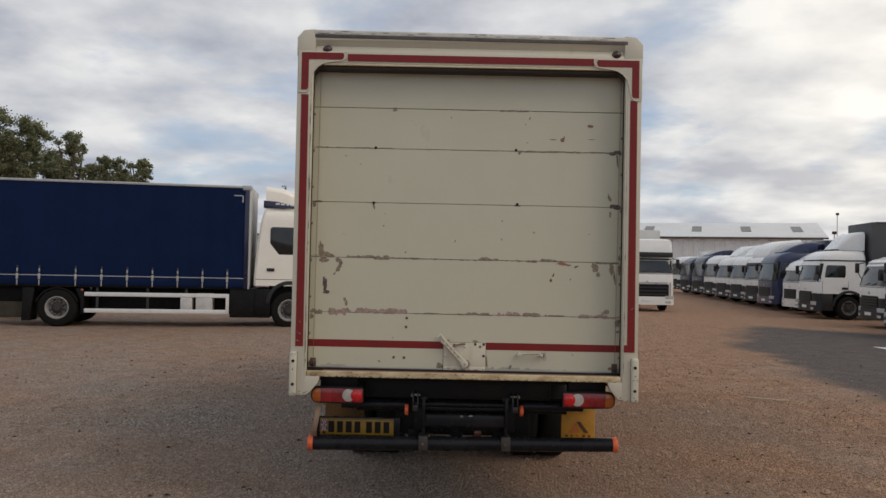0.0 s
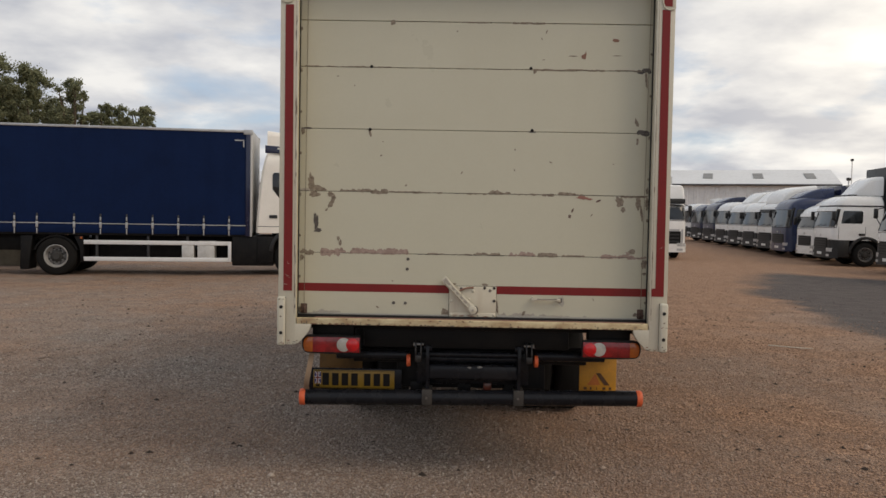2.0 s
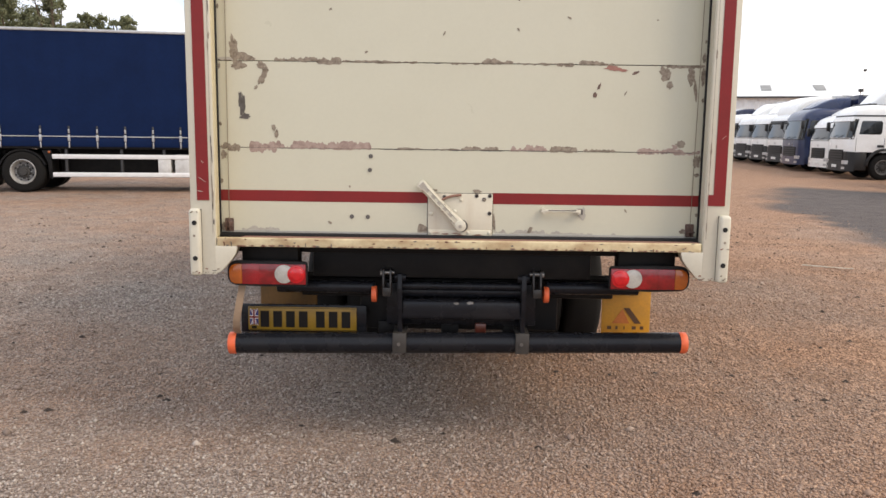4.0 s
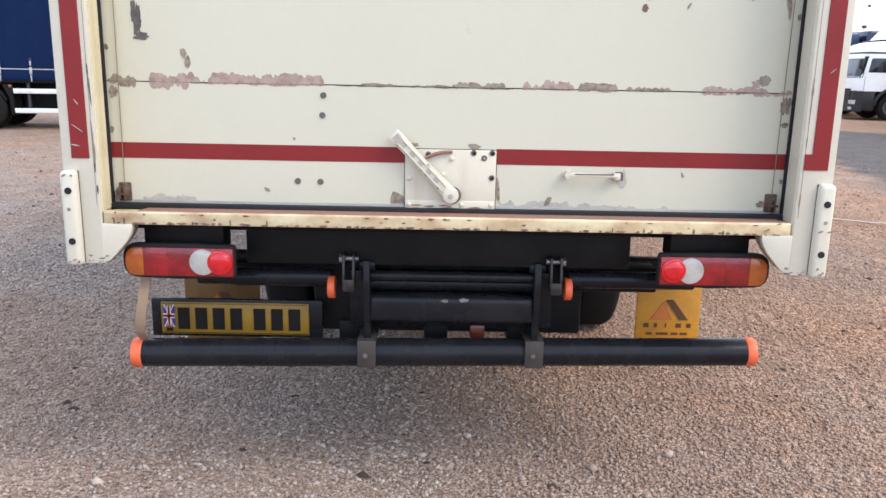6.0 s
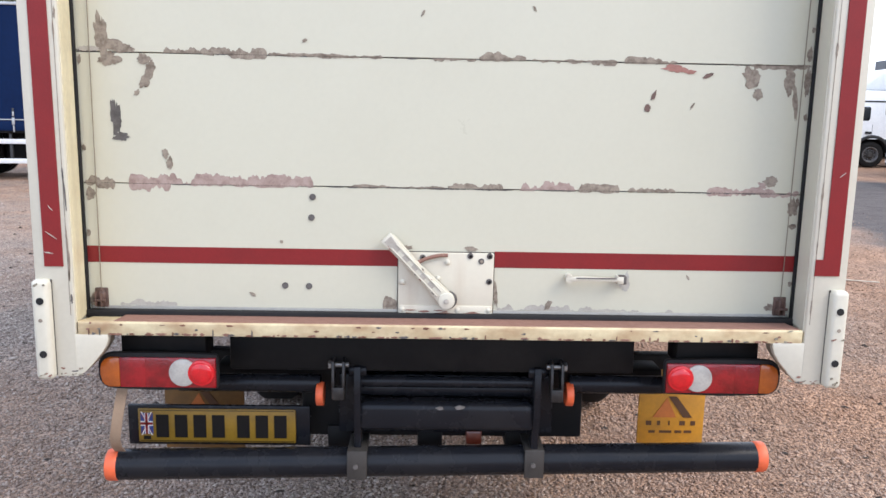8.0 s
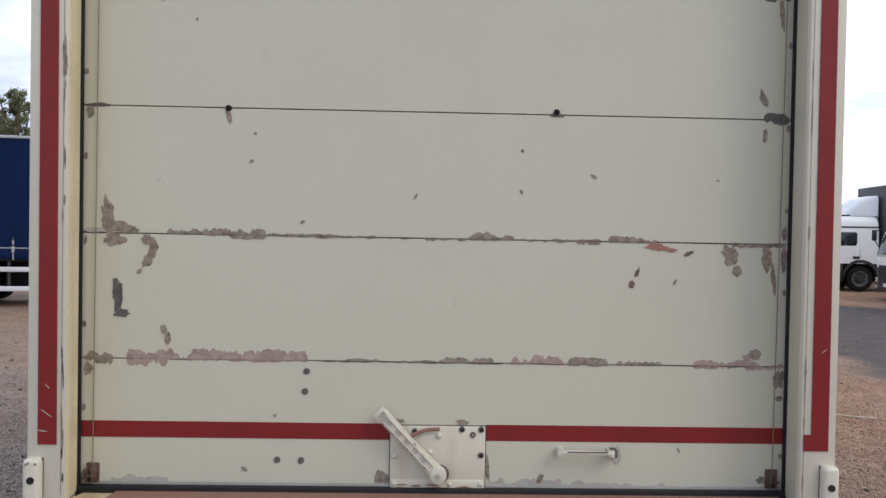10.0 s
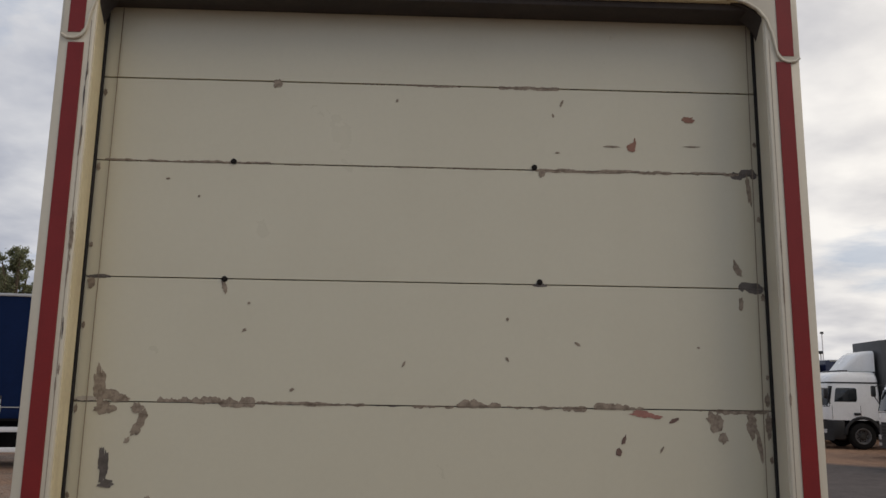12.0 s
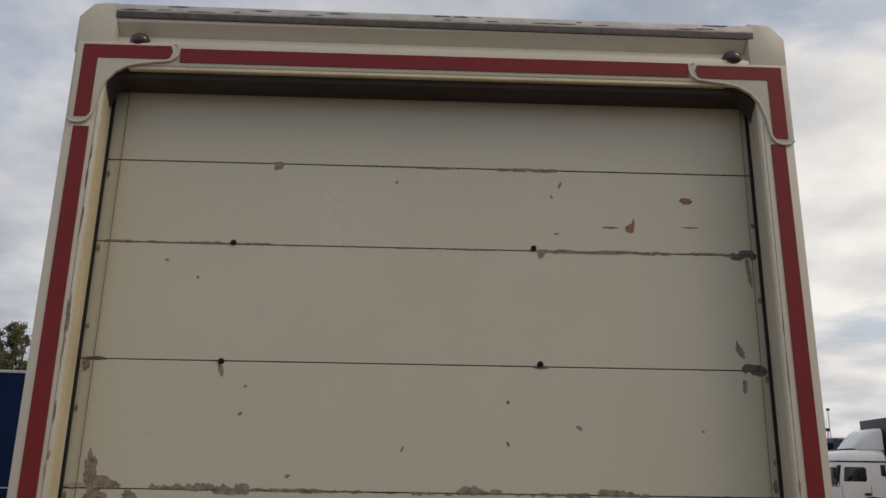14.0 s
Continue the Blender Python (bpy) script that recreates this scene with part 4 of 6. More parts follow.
part("header_recess", Mesher().prism([(0.003, 3.43), (0.036, 3.482), (0.042, 3.486), (0.004, 3.524), (0.004, 3.545), (0.12, 3.545), (0.12, 3.43)], "x", -1.12, 1.12, 0.002), M_FRAME, frame_ob)
rail = part("roof_rail", Mesher().prism([(0.0, 3.548), (-0.004, 3.552), (-0.004, 3.577), (0.01, 3.586), (0.14, 3.586), (0.14, 3.548)], "x", -1.128, 1.143, 0.003), M_RAIL, frame_ob, "weathered aluminium capping rail")
part("rail_lip", Mesher().box(-1.126, 1.141, -0.0025, 0.05, 3.526, 3.5500, 0.002), M_CHIPD, rail)
for x in (-1.035, 1.062):
    mk = part("marker_lamp", Mesher().ball((x, 0.012, 3.453), 0.034, 1, 0.8, 0.85, 3), M_DKREDLENS, frame_ob, "dull dark red marker lamp")
    part("lamp_base", Mesher().rod((x, 0.012, 3.453), (x, 0.05, 3.453), 0.032, 20), M_RUBBER, mk)

# flaked patches on the capping rail
for i in range(20):
    rg = random.Random(2200 + i)
    x, w, z, h = rg.uniform(-1.10, 1.12), rg.uniform(0.015, 0.10), rg.choice((3.556, 3.559, 3.573, 3.568)), rg.uniform(0.002, 0.005)
    n = 14
    ring = [(x + w / 2 * math.cos(6.2832 * k / n) * rg.uniform(0.75, 1.1), z + h / 2 * math.sin(6.2832 * k / n) * rg.uniform(0.6, 1.3)) for k in range(n)]
    part("flaked_patch", Mesher().prism(ring, "y", -0.0052 - 0.0001 * i / 34, -0.002), M_CHIPD, rail, smooth=0)

for ob in [rail] + list(rail.children):
    ob.data.transform(Matrix(((1, 0, 0, 0), (0, 1, 0, 0), (-0.0052, 0, 1, 0.0058), (0, 0, 0, 1))))

# corner overlays with the bead round their edges
for s in (-1, 1):
    x_end = 0.905
    outer = [(s * 1.238, 3.140)] + [(s * 1.238, 3.432)] + [(s * x_end, 3.432)]
    tip_h = [(s * (x_end - 0.014), 3.422), (s * (x_end - 0.017), 3.405), (s * (x_end - 0.010), 3.380), (s * (x_end + 0.01), 3.366)]
    inner = [(s * 1.02, 3.352), (s * 1.06, 3.342), (s * 1.10, 3.318), (s * 1.128, 3.282), (s * 1.146, 3.230), (s * 1.156, 3.175)]
    tip_v = [(s * 1.162, 3.150), (s * 1.176, 3.134), (s * 1.195, 3.128), (s * 1.220, 3.130)]
    dx, dz = (0.010, -0.008) if s > 0 else (-0.002, 0.006)
    outer, tip_h, inner, tip_v = ([(x + dx, z + dz) for x, z in run] for run in (outer, tip_h, inner, tip_v))
    loop = outer + tip_h + inner + tip_v
    part("corner_overlay", Mesher().prism(loop, "y", -0.006, 0.012, 0.004, 3), M_FRAME, frame_ob)
    bead = Mesher()
    pts = [(s * x_end + dx, 3.430 + dz)] + tip_h + inner + tip_v + [(s * 1.236 + dx, 3.142 + dz)]
    for a, b in zip(pts, pts[1:]):
        bead.rod((a[0], -0.005, a[1]), (b[0], -0.005, b[1]), 0.0048, 8)
    part("edge_bead", bead, M_FRAME, frame_ob)
    # dark fill behind the overlay that rounds the doorway, drawn for the corner's shadow
    part("corner_web", Mesher().prism([(s * 1.18 + dx, 3.175), (s * 1.18 + dx, 3.36), (s * 1.00, 3.36)] + [(x - s * 0.004, z - 0.004) for x, z in inner], "y", 0.013, 0.10), M_STRIPSHADE, frame_ob)
    # red tape in an L on the overlay
    tape = [(s * 1.215, 3.148), (s * 1.215, 3.420), (s * 0.915, 3.420), (s * 0.908, 3.400), (s * 0.916, 3.376), (s * 0.93, 3.370), (s * 1.163, 3.370), (s * 1.163, 3.165), (s * 1.175, 3.148)]
    tape = [(x + dx, z + dz) for x, z in tape]
    part("red_tape", Mesher().prism(tape, "y", -0.0085, -0.004, 0.0), M_TAPE, frame_ob, smooth=0)
    # straight tape down the post
    if s < 0:
        down = [(-1.215, 3.12), (-1.163, 3.12), (-1.158, 1.303), (-1.214, 1.303)]
    else:
        down = [(1.215, 3.12), (1.165, 3.12), (1.168, 1.358), (1.144, 1.358), (1.144, 1.307), (1.222, 1.307)]
    part("red_tape", Mesher().prism(down, "y", -0.004, 0.004, 0.0), M_TAPE, frame_ob, smooth=0)
part("red_tape", Mesher().box(-0.885, 0.895, -0.0045, 0.006, 3.368, 3.420), M_TAPE, frame_ob, smooth=0)

# sill: rusty top plate and painted front face
sill = part("sill", Mesher().prism([(0.0015, 1.088), (0.0015, 1.126), (0.008, 1.131), (0.140, 1.114), (0.140, 1.088)], "x", -1.128, 1.128, 0.002), M_SILL, frame_ob, "yellowed, rust-stained steel sill")
part("sill_top", Mesher().prism([(0.007, 1.128), (0.009, 1.1330), (0.120, 1.1240), (0.120, 1.115)], "x", -1.02, 1.12, 0.0), M_RUSTCHIP, sill, "worn brown sill tread")
part("bottom_seal", Mesher().box(-1.150, 1.150, 0.114, 0.142, 1.113, 1.1385, 0.004), M_RUBBER, frame_ob)
part("top_seal", Mesher().box(-1.150, 1.150, 0.026, 0.144, 3.318, 3.354, 0.006), M_STRIPSHADE, frame_ob, "black rubber draught strip")

# ---- the shutter door: six hinged panels ----
DY = 0.145
door = thing("shutter_door", Matrix.Identity(4), "closed cream-white sectional shutter door with chipped paint along its joints", "shutter door")
SEAMS = [1.122, 1.545, 1.949, 2.358, 2.760, 3.060, 3.400]
panels = []
for z0, z1 in zip(SEAMS, SEAMS[1:]):
    panels.append(part("door_panel", Mesher().box(-1.150, 1.150, DY, DY + 0.022, z0 + 0.0017, z1 - (0.0017 if z1 < 3.0 else 0.0026), 0.0012, seg=1), M_DOOR, door))
part("door_backing", Mesher().box(-1.14, 1.14, DY + 0.018, DY + 0.03, 1.13, 3.39), M_SEAM, door)


def ragged(x0, x1, z, up, down, seed, mat, panel, gap=0.25, step=0.0015):
    """Flaked paint along a joint: long low islands with frayed edges above and below it."""
    def height(x, row):
        h = 0.62 + 0.55 * noise.noise((x * 11, seed * 2.3, row)) + 0.42 * noise.noise((x * 34, seed * 1.3, row + 3)) + 0.24 * noise.noise((x * 95, seed, row + 5)) + 0.09 * noise.noise((x * 290, seed, row + 9))
        return min(0.84 + 0.20 * noise.noise((x * 45, seed, row)) + 0.07 * noise.noise((x * 210, seed, row + 2)), (h - gap * 1.1) * 1.35)
    me = Mesher()
    n = max(4, int((x1 - x0) / step))
    for sign, tall, row in ((1, up, 0.5), (-1, down, 7.5)):
        run = []
        for i in range(n + 2):
            x = x0 + (x1 - x0) * min(i, n) / n
            e = min(1.0, (x - x0) / 0.010, (x1 - x) / 0.010)
            h = tall * (height(x, row) if sign > 0 else height(x, row) - 0.18) * e ** 0.5 if i <= n and e > 0 else 0.0
            if h > 0.0004:
                run.append((x, h))
                continue
            if len(run) > 2:
                base = [(p, z + sign * 0.0005) for p, q in run]
                edge = [(p, z + sign * (0.0005 + q)) for p, q in run]
                ring = base + edge[::-1] if sign > 0 else edge + base[::-1]
                me.prism(ring, "y", DY - 0.0007 - 0.00007 * (seed % 9), DY + 0.002)
            run = []
    if me.bm.faces:
        part("flaked_paint", me, mat, panel, smooth=0)
    else:
        me.bm.free()


def chip(x, z, w, h, tilt, seed, mat, panel, y=None):
    """A single flake: an uneven blob of w by h metres, turned by tilt degrees."""
    rng = random.Random(seed)
    n = 44
    pts = []
    for i in range(n):
        a = 2 * math.pi * i / n
        k = 1 + 0.42 * noise.noise((math.cos(a) * 1.3, math.sin(a) * 1.3, seed * 3.7)) + 0.28 * noise.noise((math.cos(a) * 3.6, math.sin(a) * 3.6, seed * 1.7)) + 0.17 * noise.noise((math.cos(a) * 9.0, math.sin(a) * 9.0, seed * 2.9)) + rng.uniform(-0.08, 0.08)
        u, v = w / 2 * math.cos(a) * k, h / 2 * math.sin(a) * k
        c, s = math.cos(radians(tilt)), math.sin(radians(tilt))
        pts.append((x + u * c - v * s, z + u * s + v * c))
    part("paint_chip", Mesher().prism(pts, "y", (DY if y is None else y) - 0.0014 - 0.00008 * (seed % 11), (DY if y is None else y) + 0.002), mat, panel, smooth=0)


P1, P2, P3, P4, P5, P6 = panels
# joint between the first and second panel
ragged(-1.142, -1.045, 1.545, 0.030, 0.030, 1, M_CHIP, P2, 0.15)
ragged(-1.005, -0.870, 1.545, 0.036, 0.036, 2, M_CHIPR, P2, 0.10)
ragged(-0.880, -0.420, 1.545, 0.040, 0.010, 3, M_CHIPR, P2, 0.12)
ragged(-0.30, 0.0, 1.545, 0.010, 0.006, 4, M_CHIP, P2, 0.25)
ragged(0.005, 0.185, 1.545, 0.022, 0.003, 5, M_CHIP, P2, 0.10)
ragged(0.235, 0.420, 1.545, 0.036, 0.004, 6, M_CHIPR, P2, 0.05)
ragged(0.425, 0.560, 1.545, 0.026, 0.010, 7, M_CHIP, P2, 0.12)
ragged(0.585, 0.740, 1.545, 0.020, 0.003, 8, M_CHIP, P2, 0.15)
ragged(0.840, 1.142, 1.545, 0.022, 0.018, 9, M_CHIPR, P2, 0.12)
chip(1.045, 1.583, 0.045, 0.030, 10, 11, M_CHIP, P2)
chip(1.020, 1.572, 0.030, 0.020, -30, 12, M_CHIPR, P2)
chip(1.125, 1.500, 0.030, 0.060, 5, 13, M_CHIP, P1)
chip(1.130, 1.440, 0.022, 0.016, 5, 14, M_CHIP, P1)
chip(-1.125, 1.508, 0.026, 0.050, 0, 15, M_CHIP, P1)
# joint between the second and third panel
ragged(-1.142, -1.080, 1.949, 0.020, 0.004, 21, M_CHIPD, P3, 0.15)
chip(-1.066, 1.992, 0.036, 0.135, 3, 22, M_CHIP, P3)
chip(-1.040, 1.972, 0.085, 0.036, -12, 23, M_CHIP, P3)
chip(-1.108, 1.958, 0.060, 0.018, 0, 20, M_CHIPL, P3)
chip(-1.005, 1.960, 0.070, 0.024, 0, 24, M_CHIP, P3)
chip(-1.045, 1.926, 0.062, 0.044, 0, 25, M_CHIP, P2)
chip(-0.938, 1.930, 0.042, 0.030, -10, 26, M_CHIP, P2)
chip(-0.922, 1.898, 0.030, 0.050, -12, 27, M_CHIP, P2)
chip(-0.940, 1.862, 0.026, 0.050, -35, 28, M_CHIP, P2)
chip(-0.965, 1.828, 0.014, 0.022, -40, 29, M_CHIP, P2)
ragged(-0.880, -0.560, 1.949, 0.024, 0.020, 30, M_CHIP, P3, 0.20)
ragged(-0.560, -0.20, 1.949, 0.009, 0.009, 31, M_CHIP, P3, 0.22)
ragged(-0.05, 0.09, 1.949, 0.003, 0.012, 32, M_CHIP, P3, 0.15)
ragged(0.095, 0.245, 1.949, 0.026, 0.006, 33, M_CHIP, P3, 0.12)
ragged(0.26, 0.53, 1.949, 0.008, 0.016, 34, M_CHIP, P3, 0.22)
ragged(0.55, 0.72, 1.949, 0.022, 0.004, 35, M_CHIP, P3, 0.12)
chip(0.715, 1.934, 0.075, 0.022, -6, 36, M_REDCHIP, P2)
chip(0.755, 1.926, 0.050, 0.012, -8, 37, M_REDCHIP, P2)
chip(0.818, 1.914, 0.032, 0.013, 20, 38, M_BROWNCHIP, P2)
chip(0.650, 1.850, 0.012, 0.030, -20, 39, M_BROWNCHIP, P2)
chip(0.632, 1.810, 0.018, 0.026, -20, 40, M_BROWNCHIP, P2)
ragged(0.90, 1.142, 1.949, 0.006, 0.020, 41, M_CHIP, P3, 0.12)
chip(0.955, 1.915, 0.050, 0.062, 4, 42, M_CHIP, P2)
chip(0.980, 1.860, 0.030, 0.034, 0, 43, M_CHIP, P2)
chip(1.078, 1.905, 0.034, 0.085, 4, 44, M_CHIP, P2)
chip(1.100, 1.842, 0.016, 0.100, 6, 45, M_CHIP, P2)
chip(1.135, 1.90, 0.018, 0.090, 0, 46, M_CHIP, P2)
chip(1.135, 1.985, 0.016, 0.040, 0, 47, M_CHIP, P3)
for x0, x1, z, seed in ((-0.42, 0.62, 1.545, 161), (-1.0, -0.42, 1.545, 162), (0.66, 1.1, 1.545, 163), (-0.9, 0.1, 1.949, 164), (0.1, 1.05, 1.949, 165)):
    ragged(x0, x1, z, 0.0015, 0.0055, seed, M_CHIPD, P1 if z < 1.6 else P2, 0.42)
# single knocks on the second panel
chip(-1.034, 1.748, 0.030, 0.120, 2, 57, M_CHIPD, P2)
chip(-1.022, 1.690, 0.044, 0.024, 0, 52, M_CHIPD, P2)
chip(-0.885, 1.640, 0.018, 0.034, 10, 53, M_CHIP, P2)
chip(-0.872, 1.612, 0.018, 0.036, -8, 54, M_CHIP, P2)
# along the foot of the door
ragged(-1.050, -0.865, 1.150, 0.022, 0.012, 61, M_CHIPL, P1, 0.10)
ragged(-0.20, -0.148, 1.150, 0.040, 0.012, 62, M_CHIP, P1, 0.0)
ragged(0.175, 0.42, 1.148, 0.024, 0.010, 63, M_CHIPL, P1, 0.22)
ragged(0.42, 0.76, 1.148, 0.018, 0.008, 64, M_CHIPL, P1, 0.28)
chip(0.345, 1.168, 0.018, 0.034, -20, 65, M_CHIP, P1)
chip(0.170, 1.20, 0.014, 0.080, 8, 66, M_CHIP, P1)
chip(-1.135, 1.165, 0.022, 0.040, 0, 67, M_CHIP, P1)
chip(0.592, 1.246, 0.034, 0.055, 0, 69, M_STAIN, P1)
chip(1.075, 1.17, 0.03, 0.022, 20, 70, M_CHIP, P1)
chip(-0.125, 1.352, 0.045, 0.016, 0, 71, M_CHIP, P1)
chip(0.085, 1.350, 0.04, 0.016, -10, 72, M_CHIP, P1)
# higher joints
ragged(-1.142, -1.06, 2.358, 0.008, 0.008, 81, M_CHIPD, P4, 0.05)
ragged(-1.05, 1.05, 2.358, 0.0012, 0.0016, 82, M_CHIPD, P4, 0.6)
chip(-1.125, 2.338, 0.022, 0.040, 0, 83, M_CHIP, P3)
ragged(1.055, 1.142, 2.358, 0.026, 0.026, 84, M_CHIPD, P4, 0.02)
chip(1.055, 2.425, 0.022, 0.050, 25, 85, M_CHIP, P4)
chip(1.062, 2.305, 0.016, 0.050, 0, 86, M_CHIP, P3)
ragged(-1.12, -0.55, 2.760, 0.008, 0.004, 87, M_CHIP, P5, 0.25)
ragged(-0.60, 0.36, 2.760, 0.003, 0.006, 88, M_CHIP, P5, 0.5)
ragged(0.36, 1.08, 2.760, 0.009, 0.010, 89, M_CHIP, P5, 0.20)
ragged(1.045, 1.142, 2.760, 0.026, 0.026, 90, M_CHIPD, P5, 0.05)
chip(1.11, 2.705, 0.014, 0.110, 4, 91, M_CHIP, P4)
ragged(-0.25, 0.10, 3.060, 0.003, 0.010, 92, M_CHIP, P6, 0.18)
ragged(0.23, 0.45, 3.060, 0.006, 0.012, 93, M_CHIP, P6, 0.12)
ragged(0.45, 1.10, 3.060, 0.002, 0.002, 94, M_CHIPD, P6, 0.6)
chip(-0.545, 3.052, 0.030, 0.034, -30, 95, M_CHIP, P5)
chip(0.905, 2.957, 0.042, 0.022, 0, 96, M_RUSTCHIP, P5)
chip(0.700, 2.850, 0.028, 0.036, -25, 97, M_RUSTCHIP, P5)
chip(0.712, 2.866, 0.010, 0.034, -10, 98, M_RUSTCHIP, P5)
chip(0.630, 2.852, 0.050, 0.007, 0, 99, M_CHIP, P5)
chip(0.915, 2.858, 0.050, 0.005, 0, 100, M_CHIP, P5)
chip(0.455, 3.005, 0.010, 0.026, -25, 101, M_CHIP, P5)
chip(0.425, 2.960, 0.008, 0.014, 0, 102, M_CHIP, P5)
chip(-0.125, 3.000, 0.008, 0.014, -30, 103, M_CHIP, P5)
chip(0.440, 2.825, 0.014, 0.006, 0, 104, M_CHIP, P5)
chip(-0.90, 2.70, 0.012, 0.007, 0, 105, M_CHIP, P4)
chip(-0.79, 2.64, 0.008, 0.008, 0, 106, M_CHIP, P4)
for i, (x, z) in enumerate([(-0.60, 2.278), (-0.61, 2.188), (-0.08, 2.085), (0.265, 2.24), (0.265, 2.105), (0.50, 2.16), (0.91, 2.155), (-0.445, 1.995), (0.775, 1.82), (-0.525, 1.365), (0.80, 1.265), (-0.62, 1.19)]):
    chip(x, z, 0.010 + 0.006 * (i % 3), 0.007 + 0.003 * (i % 2), 30 * i, 120 + i, M_CHIP, P3 if z > 1.95 else P2 if z > 1.545 else P1)
for i in range(14):
    z = 1.25 + 0.135 * i
    chip(-1.138 if i % 2 else 1.139, z, 0.012, 0.018 + 0.004 * (i % 3), 0, 150 + i, M_CHIP, panels[min(5, sum(z > s for s in SEAMS) - 1)])

# scuffs on the frame posts, the overlays' edges and the sill
for i in range(22):
    rg = random.Random(900 + i)
    z = rg.uniform(1.2, 3.05)
    chip(-1.144 + rg.uniform(-0.004, 0.005), z, rg.uniform(0.002, 0.006), rg.uniform(0.02, 0.10), rg.uniform(-3, 3), 300 + i, M_CHIPD if i % 3 == 0 else M_CHIP, frame_ob, 0.0)
for i in range(8):
    rg = random.Random(950 + i)
    chip(1.145, rg.uniform(1.2, 2.9), rg.uniform(0.003, 0.007), rg.uniform(0.03, 0.10), 0, 330 + i, M_CHIP, frame_ob, 0.0)
for i in range(44):
    rg = random.Random(1000 + i)
    chip(rg.uniform(-1.05, 1.10), rg.choice((1.091, 1.092, 1.094, 1.122, 1.108)), rg.uniform(0.004, 0.02), rg.uniform(0.002, 0.007), 0, 350 + i, rg.choice((M_RUST, M_RUST, M_CHIPD)), sill, 0.0015)
for i in range(70):
    # rust runs up from the sill's lower edge
    rg = random.Random(2700 + i)
    h = rg.uniform(0.003, 0.009) if rg.random() < 0.88 else rg.uniform(0.010, 0.020)
    chip(-1.10 + 2.2 * (i + rg.random()) / 70, 1.0895 + h * 0.45, rg.uniform(0.003, 0.007) if h > 0.01 else rg.uniform(0.008, 0.030), h, 0, 520 + i, rg.choice((M_RUST, M_RUSTCHIP, M_RUSTCHIP, M_CHIPD)), sill, 0.0015)
for i in range(10):
    rg = random.Random(1100 + i)
    s = -1 if i % 2 else 1
    chip(s * rg.uniform(1.05, 1.18), rg.uniform(0.97, 1.085), rg.uniform(0.004, 0.014), rg.uniform(0.004, 0.010), rg.uniform(0, 90), 380 + i, M_CHIPD, frame_ob, 0.004)
for i, (x, z, w, h, t) in enumerate([(-1.19, 1.40, 0.04, 0.002, -35), (-1.20, 1.345, 0.03, 0.003, -10), (-1.185, 1.48, 0.02, 0.002, -50), (1.20, 1.62, 0.02, 0.0015, 40)]):
    chip(x, z, w, h, t, 395 + i, M_STAIN, frame_ob, -0.0036)

for i in range(34):
    rg = random.Random(1300 + i)
    s = -1 if i % 2 else 1
    low = i < 26
    x = rg.uniform(1.085, 1.19) if low else rg.uniform(1.04, 1.14)
    z = 0.957 + rg.random() ** 2 * 0.03 + max(0.0, 1.10 - x) * 0.9 if low else rg.uniform(1.086, 1.13)
    chip(s * x, z, rg.uniform(0.005, 0.018), rg.uniform(0.002, 0.007), rg.uniform(-20, 20), 500 + i, rg.choice((M_GRIMESHADE, M_RUSTCHIP, M_CHIPD)), frame_ob, 0.0008 if low else 0.0)
for i in range(12):
    rg = random.Random(1400 + i)
    s = -1 if i % 2 else 1
    chip(s * rg.uniform(1.205, 1.243), rg.choice((0.966, 0.972, 0.985, 1.25, 1.11)), rg.uniform(0.005, 0.016), rg.uniform(0.003, 0.008), rg.uniform(0, 60), 560 + i, rg.choice((M_GRIMESHADE, M_RUSTCHIP)), frame_ob, -0.030)

# tape across the door, in two lengths either side of the lock plate
for x0, x1 in ((-1.148, -0.150), (0.163, 1.148)):
    part("red_tape", Mesher().box(x0, x1, DY - 0.0012, DY + 0.004, 1.290, 1.343), M_TAPE, P1, smooth=0)
part("foot_rail", Mesher().box(-1.141, 1.141, DY - 0.003, DY + 0.01, 1.126, 1.147, 0.002), M_FOOT, P1, "dull aluminium foot rail")

# rivet holes and bolts
for x, z in ((-0.424, 1.511), (-0.428, 1.445), (-0.515, 1.221), (-0.438, 1.220)):
    part("bolt_hole", Mesher().rod((x, DY - 0.003, z), (x, DY + 0.004, z), 0.0105, 14), M_CHIPD, P1)
for x, z, p in ((-0.686, 2.357, P4), (0.374, 2.367, P4), (-0.68, 2.765, P5), (0.358, 2.769, P5)):
    part("hinge_bolt", Mesher().rod((x, DY - 0.006, z), (x, DY + 0.004, z), 0.0100, 14, bevel=0.002), M_INK, p)
chip(-0.684, 2.330, 0.016, 0.040, 20, 171, M_CHIP, P3)
chip(0.374, 2.357, 0.045, 0.012, 0, 172, M_CHIPD, P4)
chip(0.385, 2.748, 0.022, 0.026, 0, 173, M_CHIP, P4)

